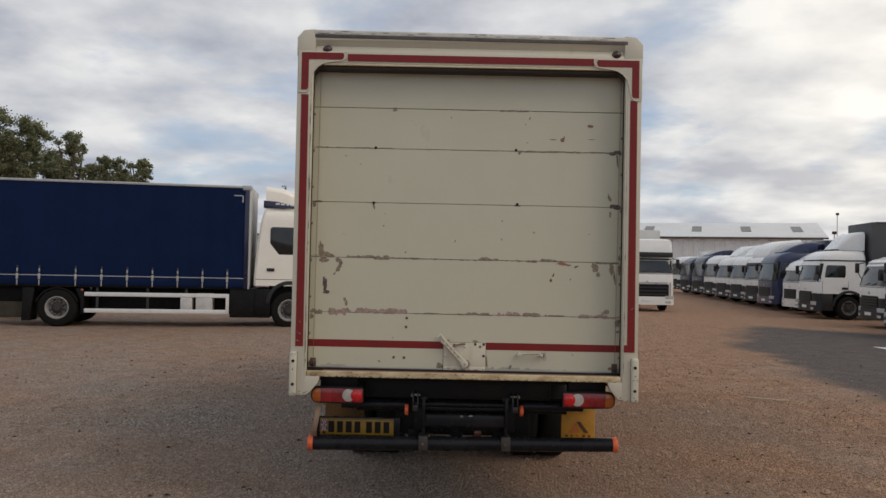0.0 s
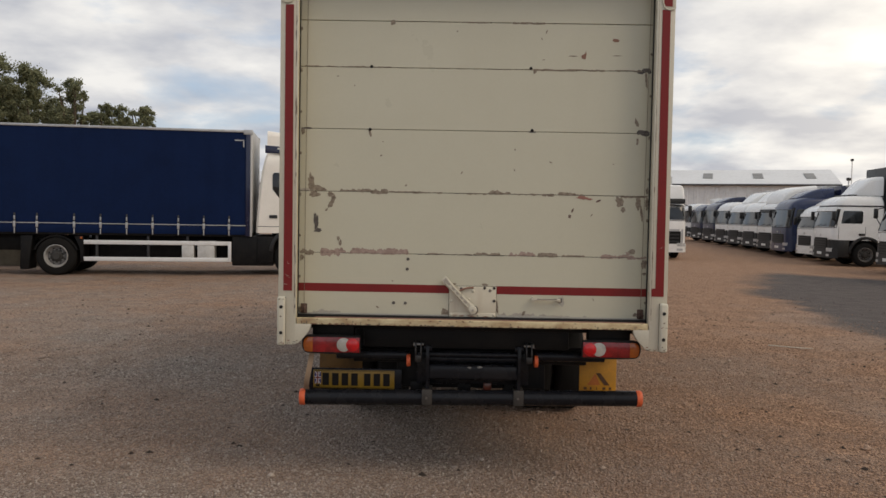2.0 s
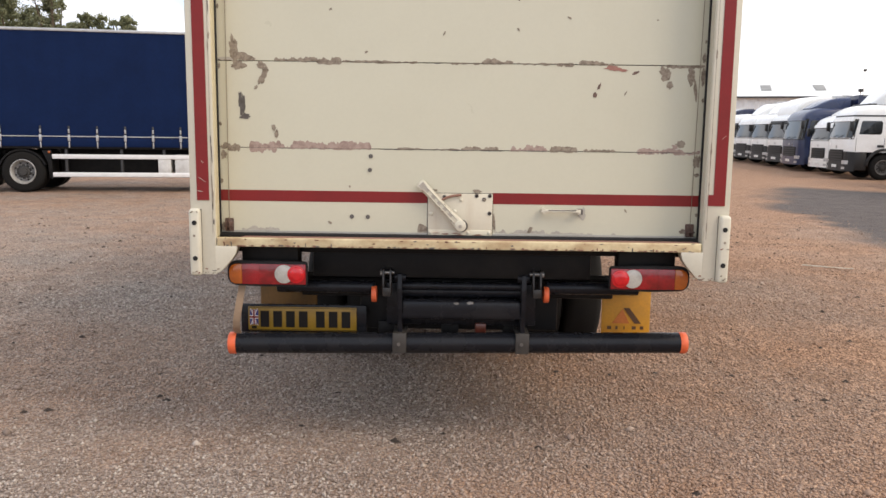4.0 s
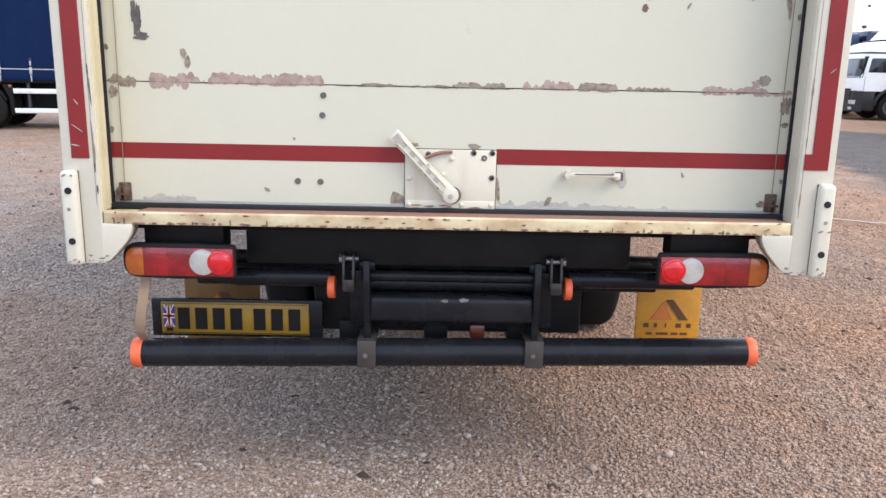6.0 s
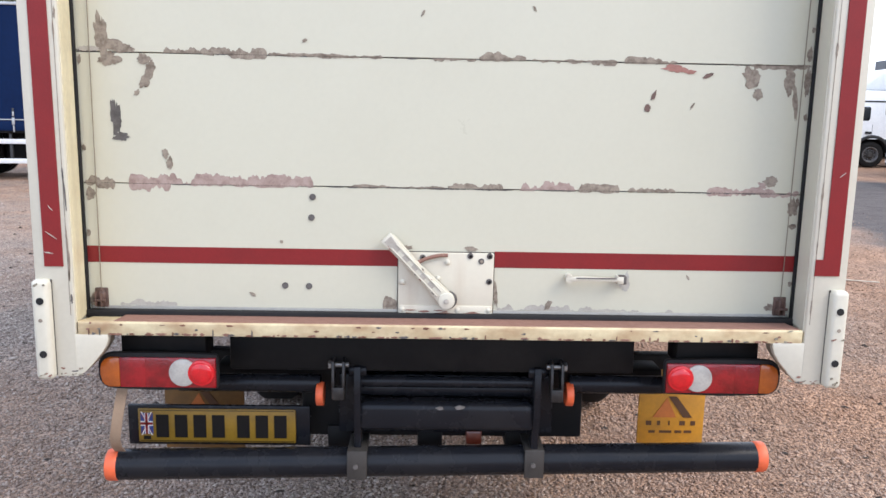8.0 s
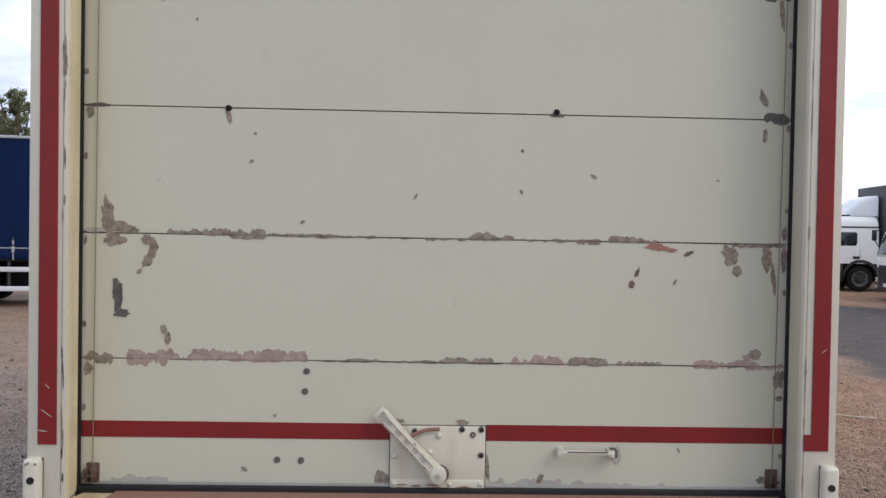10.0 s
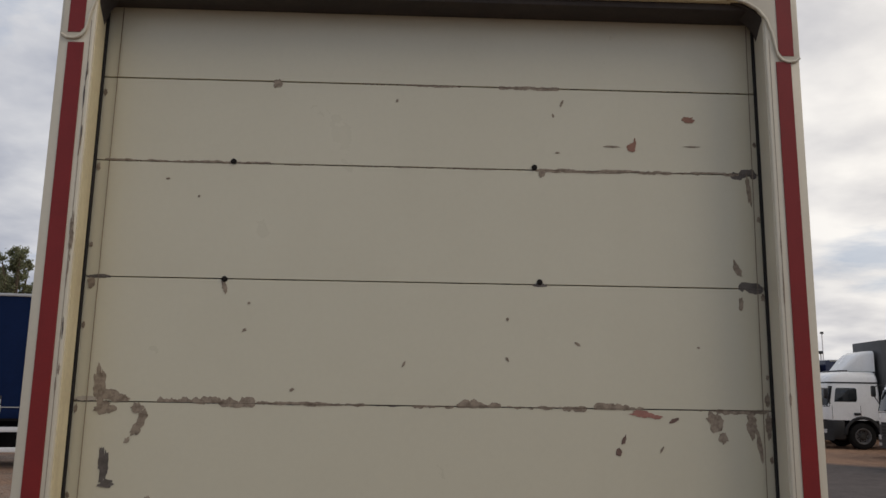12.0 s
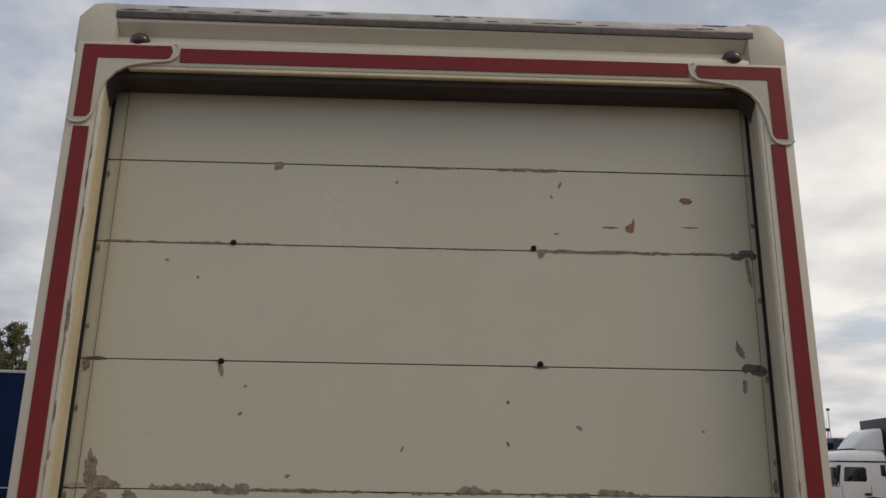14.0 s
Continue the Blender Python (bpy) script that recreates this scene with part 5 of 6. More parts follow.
# lift cables and their rusty anchors
for x0, x1, xa in ((-1.106, -1.098, -1.106), (1.108, 1.128, 1.111)):
    part("lift_cable", Mesher().rod((xa, DY - 0.006, 1.20), (x1, DY - 0.006, 3.33), 0.0015, 6), M_CABLE, door)
    an = Mesher()
    an.ball((xa, DY - 0.008, 1.180), 0.020, 0.8, 0.5, 1.2, 2)
    an.box(xa - 0.022, xa + 0.020, DY - 0.006, DY + 0.004, 1.142, 1.206, 0.004)
    an.rod((xa, DY - 0.014, 1.195), (xa, DY - 0.002, 1.195), 0.008, 10)
    an.box(xa - 0.014, xa - 0.009, DY - 0.030, DY + 0.004, 1.150, 1.196, 0.002)
    an.box(xa + 0.004, xa + 0.008, DY - 0.032, DY + 0.004, 1.148, 1.190, 0.002)
    an.rod((xa - 0.02, DY - 0.022, 1.168), (xa + 0.018, DY - 0.022, 1.168), 0.005, 8)
    part("cable_anchor", an, M_ANCHOR, door, "rusted cable anchor")

# lock plate with lever
lock = part("lock_plate", Mesher().box(-0.149, 0.161, DY - 0.010, DY + 0.006, 1.128, 1.338, 0.004), M_PLATE, door, "cream steel lock plate with rust at its foot")
part("plate_fold", Mesher().box(-0.147, 0.159, DY - 0.014, DY + 0.0, 1.128, 1.164, 0.005), M_PLATE, lock)
# slightly larger dark sheet that draws the shadow line round the plate
part("plate_gap", Mesher().box(-0.1515, 0.1635, DY - 0.003, DY + 0.004, 1.128, 1.3405), M_SEAM, lock)
part("rust_stain", Mesher().prism([(-0.147, 1.1285), (0.158, 1.1285), (0.15, 1.133), (0.07, 1.135), (0.0, 1.142), (-0.06, 1.136), (-0.12, 1.140)], "y", DY - 0.0150, DY - 0.010), M_RUSTCHIP, lock)
for i in range(22):
    rg = random.Random(2000 + i)
    chip(rg.uniform(-0.14, 0.14), 1.130 + rg.random() ** 3 * 0.02, rg.uniform(0.01, 0.045), rg.uniform(0.002, 0.006), 0, 410 + i, rg.choice((M_RUST, M_RUSTCHIP, M_RUSTCHIP)), lock, DY - 0.0139)
def along(t, off=0.0):
    """A point along the lever, from its pivot (0) to its tip (1)."""
    d = Vector((-0.193, 0, 0.202)); n = Vector((0.723, 0, 0.691))
    return Vector((0.008, DY - 0.035, 1.186)) + d * t + n * off
lv = Mesher()
o = [along(0.05, -0.022), along(0.40, -0.013), along(0.80, -0.015), along(0.90, -0.020), along(1.02, -0.021), along(1.02, 0.021), along(0.90, 0.020), along(0.80, 0.015), along(0.40, 0.013), along(0.05, 0.022), along(-0.07, 0.016), along(-0.09, 0.0), along(-0.07, -0.016)]
lv.prism([(p.x, p.z) for p in o], "y", DY - 0.044, DY - 0.030, 0.002)
lever = part("lever", lv, M_FRAME, lock, "chipped cream lock lever")
back = Mesher()
o = [along(-0.02, -0.027), along(0.5, -0.0195), along(0.97, -0.0225), along(1.015, 0.0), along(0.97, 0.0225), along(0.5, 0.0195), along(-0.02, 0.027), along(-0.105, 0.0)]
back.prism([(p.x, p.z) for p in o], "y", DY - 0.031, DY - 0.024, 0.001)
part("lever_back", back, M_PLATE, lock)
slot = Mesher()
for t0, t1 in ((0.22, 0.30), (0.36, 0.43), (0.50, 0.57), (0.64, 0.72)):
    q = [along(t0, -0.006), along(t1, -0.006), along(t1, 0.006), along(t0, 0.006)]
    slot.prism([(p.x, p.z) for p in q], "y", DY - 0.0455, DY - 0.04)
part("lever_slots", slot, M_CHIPL, lock)
tip = [along(0.80, -0.009), along(0.985, -0.014), along(0.985, 0.014), along(0.80, 0.009)]
part("lever_channel", Mesher().prism([(p.x, p.z) for p in tip], "y", DY - 0.0448, DY - 0.04), M_CHIPL, lock)
for i in range(14):
    rg = random.Random(2400 + i)
    p = along(rg.uniform(0.08, 0.98), rg.choice((-1, 1)) * rg.uniform(0.010, 0.017))
    chip(p.x, p.z, rg.uniform(0.004, 0.012), rg.uniform(0.002, 0.004), -48, 440 + i, rg.choice((M_CHIPD, M_RUSTCHIP)), lock, DY - 0.0432)
rib = Mesher()
for off in (-0.0105, 0.0105):
    a, b = along(0.12, off), along(0.88, off)
    rib.rod((a.x, DY - 0.046, a.z), (b.x, DY - 0.046, b.z), 0.0022, 8)
part("lever_ribs", rib, M_FRAME, lock)
part("pivot_washer", Mesher().rod((0.014, DY - 0.022, 1.184), (0.014, DY, 1.184), 0.030, 24, bevel=0.003), M_CHIPD, lock)
part("pivot", Mesher().rod((0.008, DY - 0.050, 1.186), (0.008, DY, 1.186), 0.027, 24, bevel=0.004), M_FRAME, lock)
part("pivot_bolt", Mesher().rod((0.008, DY - 0.055, 1.186), (0.008, DY - 0.04, 1.186), 0.0085, 12, bevel=0.002), M_CHIPL, lock)
gd = Mesher()
for a, b in zip(arc(0.005, 1.16, 0.172, 128, 88, 8), arc(0.005, 1.16, 0.172, 128, 88, 8)[1:]):
    gd.rod((a[0], DY - 0.020, a[1]), (b[0], DY - 0.020, b[1]), 0.006, 8)
part("lever_guide", gd, M_RUSTCHIP, lock)
for x, z, m in ((0.084, 1.329, M_INK), (0.147, 1.329, M_INK), (0.147, 1.245, M_INK), (-0.070, 1.322, M_INK), (0.120, 1.312, M_CHIP)):
    hole = part("lock_hole", Mesher().rod((x, DY - 0.0125, z), (x, DY, z), 0.0098, 14), M_CHIPD, lock)
    part("bolt_head", Mesher().rod((x + 0.001, DY - 0.0145, z - 0.001), (x + 0.001, DY - 0.01, z - 0.001), 0.0052, 8), M_CHIP if m is M_CHIP else M_INK, hole)
for x, z in ((0.045, 1.150), (0.146, 1.150), (-0.135, 1.150), (0.01, 1.308), (-0.135, 1.24), (-0.02, 1.253)):
    part("dome_bolt", Mesher().ball((x, DY - 0.012, z), 0.0095, 1, 0.7, 1, 2), M_FRAME, lock)
# pull handle
hd = Mesher()
hd.prism([(0.395, 1.262), (0.415, 1.270), (0.44, 1.272), (0.56, 1.268), (0.575, 1.262), (0.575, 1.254), (0.555, 1.256), (0.44, 1.258), (0.415, 1.255)], "y", DY - 0.042, DY - 0.028, 0.003)
hd.rod((0.405, DY - 0.04, 1.263), (0.405, DY + 0.004, 1.263), 0.013, 12)
hd.box(0.560, 0.580, DY - 0.04, DY + 0.004, 1.248, 1.272, 0.003)
pull = part("pull_handle", hd, M_FRAME, door, "cream pull handle")
part("handle_gap", Mesher().box(0.425, 0.556, DY - 0.0436, DY - 0.040, 1.2655, 1.2690), M_CHIPD, pull)
part("handle_foot", Mesher().box(0.566, 0.590, DY - 0.036, DY - 0.0, 1.247, 1.273, 0.002), M_CHIPD, pull)

# ---- under the body ----
under = thing("tail_lift", Matrix.Identity(4), "black tuck-away tail lift folded under the lorry's sill", "tail lift")
part("crossmember", Mesher().box(-0.715, 0.655, 0.20, 0.42, 0.915, 1.06, 0.008), M_DIRTBLACK, under)
part("rear_beam", Mesher().box(-0.80, 0.80, 0.34, 0.46, 0.79, 0.885, 0.01), M_DIRTBLACK, under)
part("deck", Mesher().box(-0.50, 0.52, 0.36, 0.60, 0.615, 0.90, 0.01), M_DIRTBLACK, under)
part("deck_plate", Mesher().box(-0.36, 0.40, 0.30, 0.36, 0.655, 0.87, 0.006), M_BLACK, under)
for x in (-0.345, -0.02, 0.30):
    part("deck_foot", Mesher().box(x - 0.06, x + 0.03, 0.34, 0.5, 0.575, 0.66, 0.006), M_DIRTBLACK, under)
lt = part("lift_tube", Mesher().box(-0.285, 0.325, 0.185, 0.275, 0.705, 0.805, 0.022, seg=3), M_BLACK, under)
part("scuff", Mesher().prism([(-0.02, 0.792), (-0.005, 0.797), (0.006, 0.795), (0.008, 0.787), (-0.006, 0.784)], "y", 0.1835, 0.19), M_STEEL, lt, smooth=0)
part("scuff", Mesher().prism([(0.045, 0.795), (0.062, 0.802), (0.082, 0.797), (0.078, 0.790), (0.055, 0.786)], "y", 0.1835, 0.19), M_STEEL, lt, smooth=0)
part("lift_shaft", Mesher().rod((-0.30, 0.235, 0.868), (0.34, 0.235, 0.868), 0.020, 20), M_BLACK, under)
part("lift_shaft", Mesher().rod((-0.30, 0.27, 0.835), (0.34, 0.27, 0.835), 0.030, 20), M_BLACK, under)
for s, x in ((-1, -0.285), (1, 0.327)):
    armp = [(0.18, 0.935), (0.235, 0.940), (0.26, 0.90), (0.255, 0.80), (0.30, 0.70), (0.27, 0.62), (0.20, 0.60), (0.20, 0.69), (0.175, 0.76), (0.17, 0.86)]
    ar = part("lift_arm", Mesher().prism(armp, "x", x - 0.012, x + 0.012, 0.004), M_BLACK, under)
    part("arm_boss", Mesher().rod((x - 0.03, 0.215, 0.915), (x + 0.03, 0.215, 0.915), 0.024, 16, bevel=0.003), M_BLACK, ar)
    fx = x + s * 0.062
    fk = part("fork", Mesher().prism([(0.165, 0.958), (0.205, 0.966), (0.22, 0.93), (0.205, 0.885), (0.205, 0.836), (0.155, 0.830), (0.155, 0.89)], "x", fx - 0.022, fx - 0.013, 0.002)
              .prism([(0.165, 0.958), (0.205, 0.966), (0.22, 0.93), (0.205, 0.885), (0.205, 0.836), (0.155, 0.830), (0.155, 0.89)], "x", fx + 0.013, fx + 0.022, 0.002)
              .box(fx - 0.02, fx + 0.02, 0.150, 0.175, 0.828, 0.872, 0.004), M_FORK, under, "worn dark steel hinge fork")
    part("pin", Mesher().rod((fx - 0.034, 0.185, 0.942), (fx + 0.034, 0.185, 0.942), 0.009, 12), M_STEEL, fk)
    part("pin_nut", Mesher().rod((fx + s * 0.024, 0.185, 0.942), (fx + s * 0.034, 0.185, 0.942), 0.016, 6), M_STEEL, fk)
    # hanger bracket over the underrun tube
    by = 0.20 + 0.085 * (x + 1.155) / 2.32
    hb = part("hanger", Mesher().box(x - 0.034, x + 0.034, by - 0.064, by - 0.054, 0.536, 0.640, 0.003).box(x - 0.034, x + 0.034, by - 0.06, by + 0.10, 0.627, 0.640, 0.003), M_BRACKET, under, "grey-brown steel hanger bracket")
    part("hanger_bolt", Mesher().rod((x - 0.004, by - 0.072, 0.585), (x - 0.004, by - 0.06, 0.585), 0.009, 6), M_CHIPD, hb)
    # side rod with an orange collar
    cx = -0.413 if s < 0 else 0.440
    cz = 0.828 if s < 0 else 0.836
    part("side_rod", Mesher().rod((cx, 0.235, cz + 0.030), (s * 0.90, 0.235, cz + 0.030), 0.031, 24, bevel=0.006), M_BLACK, under)
    part("orange_collar", Mesher().rod((cx - 0.013, 0.215, cz), (cx + 0.013, 0.215, cz), 0.041, 24, bevel=0.004), M_ORANGE, under, "faded orange plastic end collar")
bar = part("underrun_tube", Mesher().rod((-1.100, 0.200, 0.571), (1.130, 0.284, 0.582), 0.0525, 32), M_BLACK, under, "scuffed black round underrun tube")
for s, p, q in ((-1, (-1.139, 0.1985, 0.5708), (-1.097, 0.200, 0.571)), (1, (1.127, 0.284, 0.582), (1.168, 0.2855, 0.5822))):
    part("orange_cap", Mesher().rod(p, q, 0.0548, 32, bevel=0.008), M_ORANGE, bar, "orange plastic end cap")
part("fog_lamp", Mesher().box(0.093, 0.150, 0.285, 0.33, 0.615, 0.668, 0.008), M_FOG, under, "small dull orange reflector lamp")
st = [(-1.046, 0.13, 0.895), (-1.052, 0.112, 0.84), (-1.064, 0.105, 0.77), (-1.078, 0.112, 0.70), (-1.088, 0.150, 0.655), (-1.091, 0.185, 0.626)]
part("webbing_strap", Mesher().tube(st, 0.034, 0.004), M_STRAP, under, "frayed beige webbing strap")

# number plate and its holder
part("plate_holder", Mesher().box(-1.105, -0.462, 0.300, 0.318, 0.600, 0.748, 0.006), M_BLACK, truck)
plate = part("number_plate", Mesher().box(-1.066, -0.512, 0.292, 0.300, 0.613, 0.737, 0.003), M_YELLOW, truck, "yellow number plate with plain dark bars")
part("plate_border", Mesher().box(-1.060, -0.518, 0.2908, 0.2925, 0.6175, 0.6195).box(-1.060, -0.518, 0.2908, 0.2925, 0.7305, 0.7325), M_INK, plate, smooth=0)
for i in range(7):
    x = -1.003 + 0.0655 * i + (0.022 if i >= 4 else 0)
    part("bar", Mesher().box(x, x + 0.044, 0.2895, 0.2925, 0.632, 0.716), M_INK, plate, smooth=0)
fl = part("flag_panel", Mesher().box(-1.057, -1.014, 0.2900, 0.2925, 0.645, 0.722), M_BLUEINK, plate, smooth=0)
fc = (-1.0355, 0.6835)
for w, mat, y in ((0.0050, M_WHITEINK, 0.2892), (0.0022, M_TAPE, 0.2886)):
    dg = Mesher()
    for sx in (-1, 1):
        ax_, bx_ = fc[0] - 0.0205, fc[0] + 0.0205
        az_, bz_ = (0.646, 0.721) if sx > 0 else (0.721, 0.646)
        dg.prism([(ax_, az_ - w), (ax_ + w, az_ - w), (bx_, bz_ + w), (bx_ - w, bz_ + w)] if sx > 0 else [(ax_, az_ + w), (ax_ + w, az_ + w), (bx_, bz_ - w), (bx_ - w, bz_ - w)], "y", y, 0.2905)
    part("flag_saltire", dg, mat, fl, smooth=0)
part("flag_cross", Mesher().box(-1.057, -1.014, 0.2880, 0.2902, 0.675, 0.692).box(-1.0425, -1.0285, 0.2880, 0.2902, 0.645, 0.722), M_WHITEINK, fl, smooth=0)
part("flag_cross", Mesher().box(-1.057, -1.014, 0.2872, 0.2892, 0.679, 0.688).box(-1.0395, -1.0315, 0.2872, 0.2892, 0.645, 0.722), M_TAPE, fl, smooth=0)
part("bar", Mesher().box(-1.048, -1.023, 0.2895, 0.2925, 0.624, 0.637), M_INK, plate, smooth=0)


def tail_lamp(s):
    """Combination lamp: amber, red, reflector red, white crescent and round red, from the outside in."""
    x0, x1, z0, z1, y = 1.106, 0.722, 0.889, 1.006, 0.075
    X = lambda k: s * (x0 + (x1 - x0) * k)
    hs = [(X(0.0), z0 + 0.045), (X(0.0), z1 - 0.045), (X(0.008), z1 - 0.026), (X(0.03), z1 - 0.011), (X(0.065), z1 - 0.001), (X(0.12), z1 + 0.003), (X(0.5), z1 + 0.004), (X(0.985), z1), (X(1.0), z1 - 0.012), (X(1.0), z0 + 0.014), (X(0.985), z0), (X(0.5), z0 - 0.006), (X(0.12), z0 - 0.001), (X(0.065), z0 + 0.004), (X(0.03), z0 + 0.014), (X(0.008), z0 + 0.028)]
    lamp = part("tail_lamp", Mesher().prism(hs, "y", y + 0.002, y + 0.024, 0.006), M_RUBBER, truck, "rear lamp cluster with amber, red and clear lenses")
    za, zb = z0 + 0.008, z1 - 0.011
    am = [(X(0.026), z0 + 0.048), (X(0.026), z1 - 0.048), (X(0.036), z1 - 0.030), (X(0.060), z1 - 0.018), (X(0.10), zb), (X(0.19), zb), (X(0.19), za), (X(0.10), za), (X(0.060), z0 + 0.015), (X(0.036), z0 + 0.028)]
    part("amber_lens", Mesher().prism(am, "y", y - 0.008, y + 0.01, 0.005), M_AMBER, lamp)
    part("red_lens", Mesher().prism([(X(0.19), za), (X(0.19), zb), (X(0.40), zb), (X(0.40), za)], "y", y - 0.0065, y + 0.01, 0.0006), M_REDLENS, lamp)
    part("red_reflector", Mesher().prism([(X(0.40), za), (X(0.40), zb), (X(0.76), zb), (X(0.76), za)], "y", y - 0.006, y + 0.01, 0.0006), M_REDLENS, lamp)
    part("red_lens", Mesher().prism([(X(0.76), za), (X(0.76), zb), (X(0.984), zb), (X(0.984), za)], "y", y - 0.008, y + 0.01, 0.003), M_REDLENS, lamp)
    c = (X(0.715), (z0 + z1) / 2)
    part("clear_lens", Mesher().rod((c[0], y - 0.013, c[1]), (c[0], y, c[1]), 0.0455, 32, bevel=0.004), M_CLEAR, lamp)
    c = (X(0.865), (z0 + z1) / 2)
    part("round_lens", Mesher().rod((c[0], y - 0.014, c[1]), (c[0], y, c[1]), 0.043, 32, bevel=0.004).ball((c[0], y - 0.012, c[1]), 0.036, 1, 0.28, 1, 3), M_BRIGHTRED, lamp)
    part("lamp_back", Mesher().box(X(0.10), X(0.86), y + 0.022, y + 0.075, z0 + 0.012, z1 - 0.01, 0.01), M_DIRTBLACK, lamp)
    part("lamp_mount", Mesher().box(s * 1.045, s * 0.772, 0.12, 0.22, 0.98, 1.075, 0.006), M_DIRTBLACK, lamp)


tail_lamp(-1)
tail_lamp(1)

# mudflaps with a two-tone triangle badge
for x0, x1 in ((-1.075, -0.765), (0.797, 1.062)):
    mf = part("mudflap", Mesher().box(x0, x1, 0.600, 0.612, 0.455, 0.800, 0.004), M_FLAP if x0 > 0 else M_FLAPSHADED, truck, "orange-yellow mudflap with a triangle badge" if x0 > 0 else "stained brown-orange mudflap behind the number plate, its shade painted in")
    xm = (x0 + x1) / 2
    part("badge", Mesher().prism([(xm - 0.075, 0.603), (xm - 0.02, 0.685), (xm + 0.02, 0.603)], "y", 0.5975, 0.601), M_FADED, mf, smooth=0)
    part("badge", Mesher().prism([(xm - 0.015, 0.690), (xm + 0.018, 0.690), (xm + 0.085, 0.603), (xm + 0.048, 0.603)], "y", 0.5970, 0.601), M_BROWNINK, mf, smooth=0)
    for i, w in enumerate((0.022, 0.012, 0.006, 0.022, 0.018)):
        x = xm - 0.100 + 0.045 * i
        part("bar", Mesher().box(x, x + w, 0.5978, 0.601, 0.570, 0.588), M_BROWNINK, mf, smooth=0)
    for i, (a, b) in enumerate(((-0.088, -0.062), (-0.045, 0.005), (0.018, 0.045), (0.055, 0.085))):
        part("bar", Mesher().box(xm + a, xm + b, 0.5978, 0.601, 0.538, 0.548), M_BROWNINK, mf, smooth=0)
part("mudguard_bar", Mesher().box(-1.1, 1.1, 0.60, 0.66, 0.80, 0.86, 0.006), M_DIRTBLACK, truck)

# running gear; built facing +x and turned to face +y


def turned(ob):
    """Turn a part built facing +x so that it faces +y, with the body's rear at y = 0."""
    ob.data.transform(Matrix.Translation((0, 9.2, 0)) @ Matrix.Rotation(radians(90), 4, "Z"))
    for c in ob.children:
        turned(c)


before = set(truck.children)
chassis(truck, -8.8, -0.4)
for y, o in ((-0.95, -1), (-0.66, -1), (0.95, 1), (0.66, 1)):
    wheel(truck, -6.75, y, 0.46, 0.26, o)
wheel(truck, -1.32, -0.98, 0.46, 0.28, -1)
wheel(truck, -1.32, 0.98, 0.46, 0.28, 1)
part("rear_axle", Mesher().rod((-6.75, -1.0, 0.46), (-6.75, 1.0, 0.46), 0.09, 16).ball((-6.75, 0, 0.46), 0.22), M_DIRTBLACK, truck)
part("front_axle", Mesher().rod((-1.32, -0.95, 0.44), (-1.32, 0.95, 0.44), 0.06, 12), M_DIRTBLACK, truck)
part("fuel_tank", Mesher().box(-4.4, -3.3, -1.15, -0.6, 0.50, 0.98, 0.06), M_PLASTIC, truck)
cab(truck, M_WHITE, 2.3, "plain", 0.0, 2.1, 2.75, deflector=0.75)
for ob in truck.children:
    if ob not in before:
        turned(ob)


# ---- the blue curtain-sided lorry across the yard ----
YAW = 9.0
blue = thing("curtain_lorry", pose(-11.66, 18.70, -0.08, 0, 0, YAW) @ Matrix.Scale(1.053, 4), "navy blue curtain-sided rigid lorry with white sleeper cab, parked on gravel", "lorry")


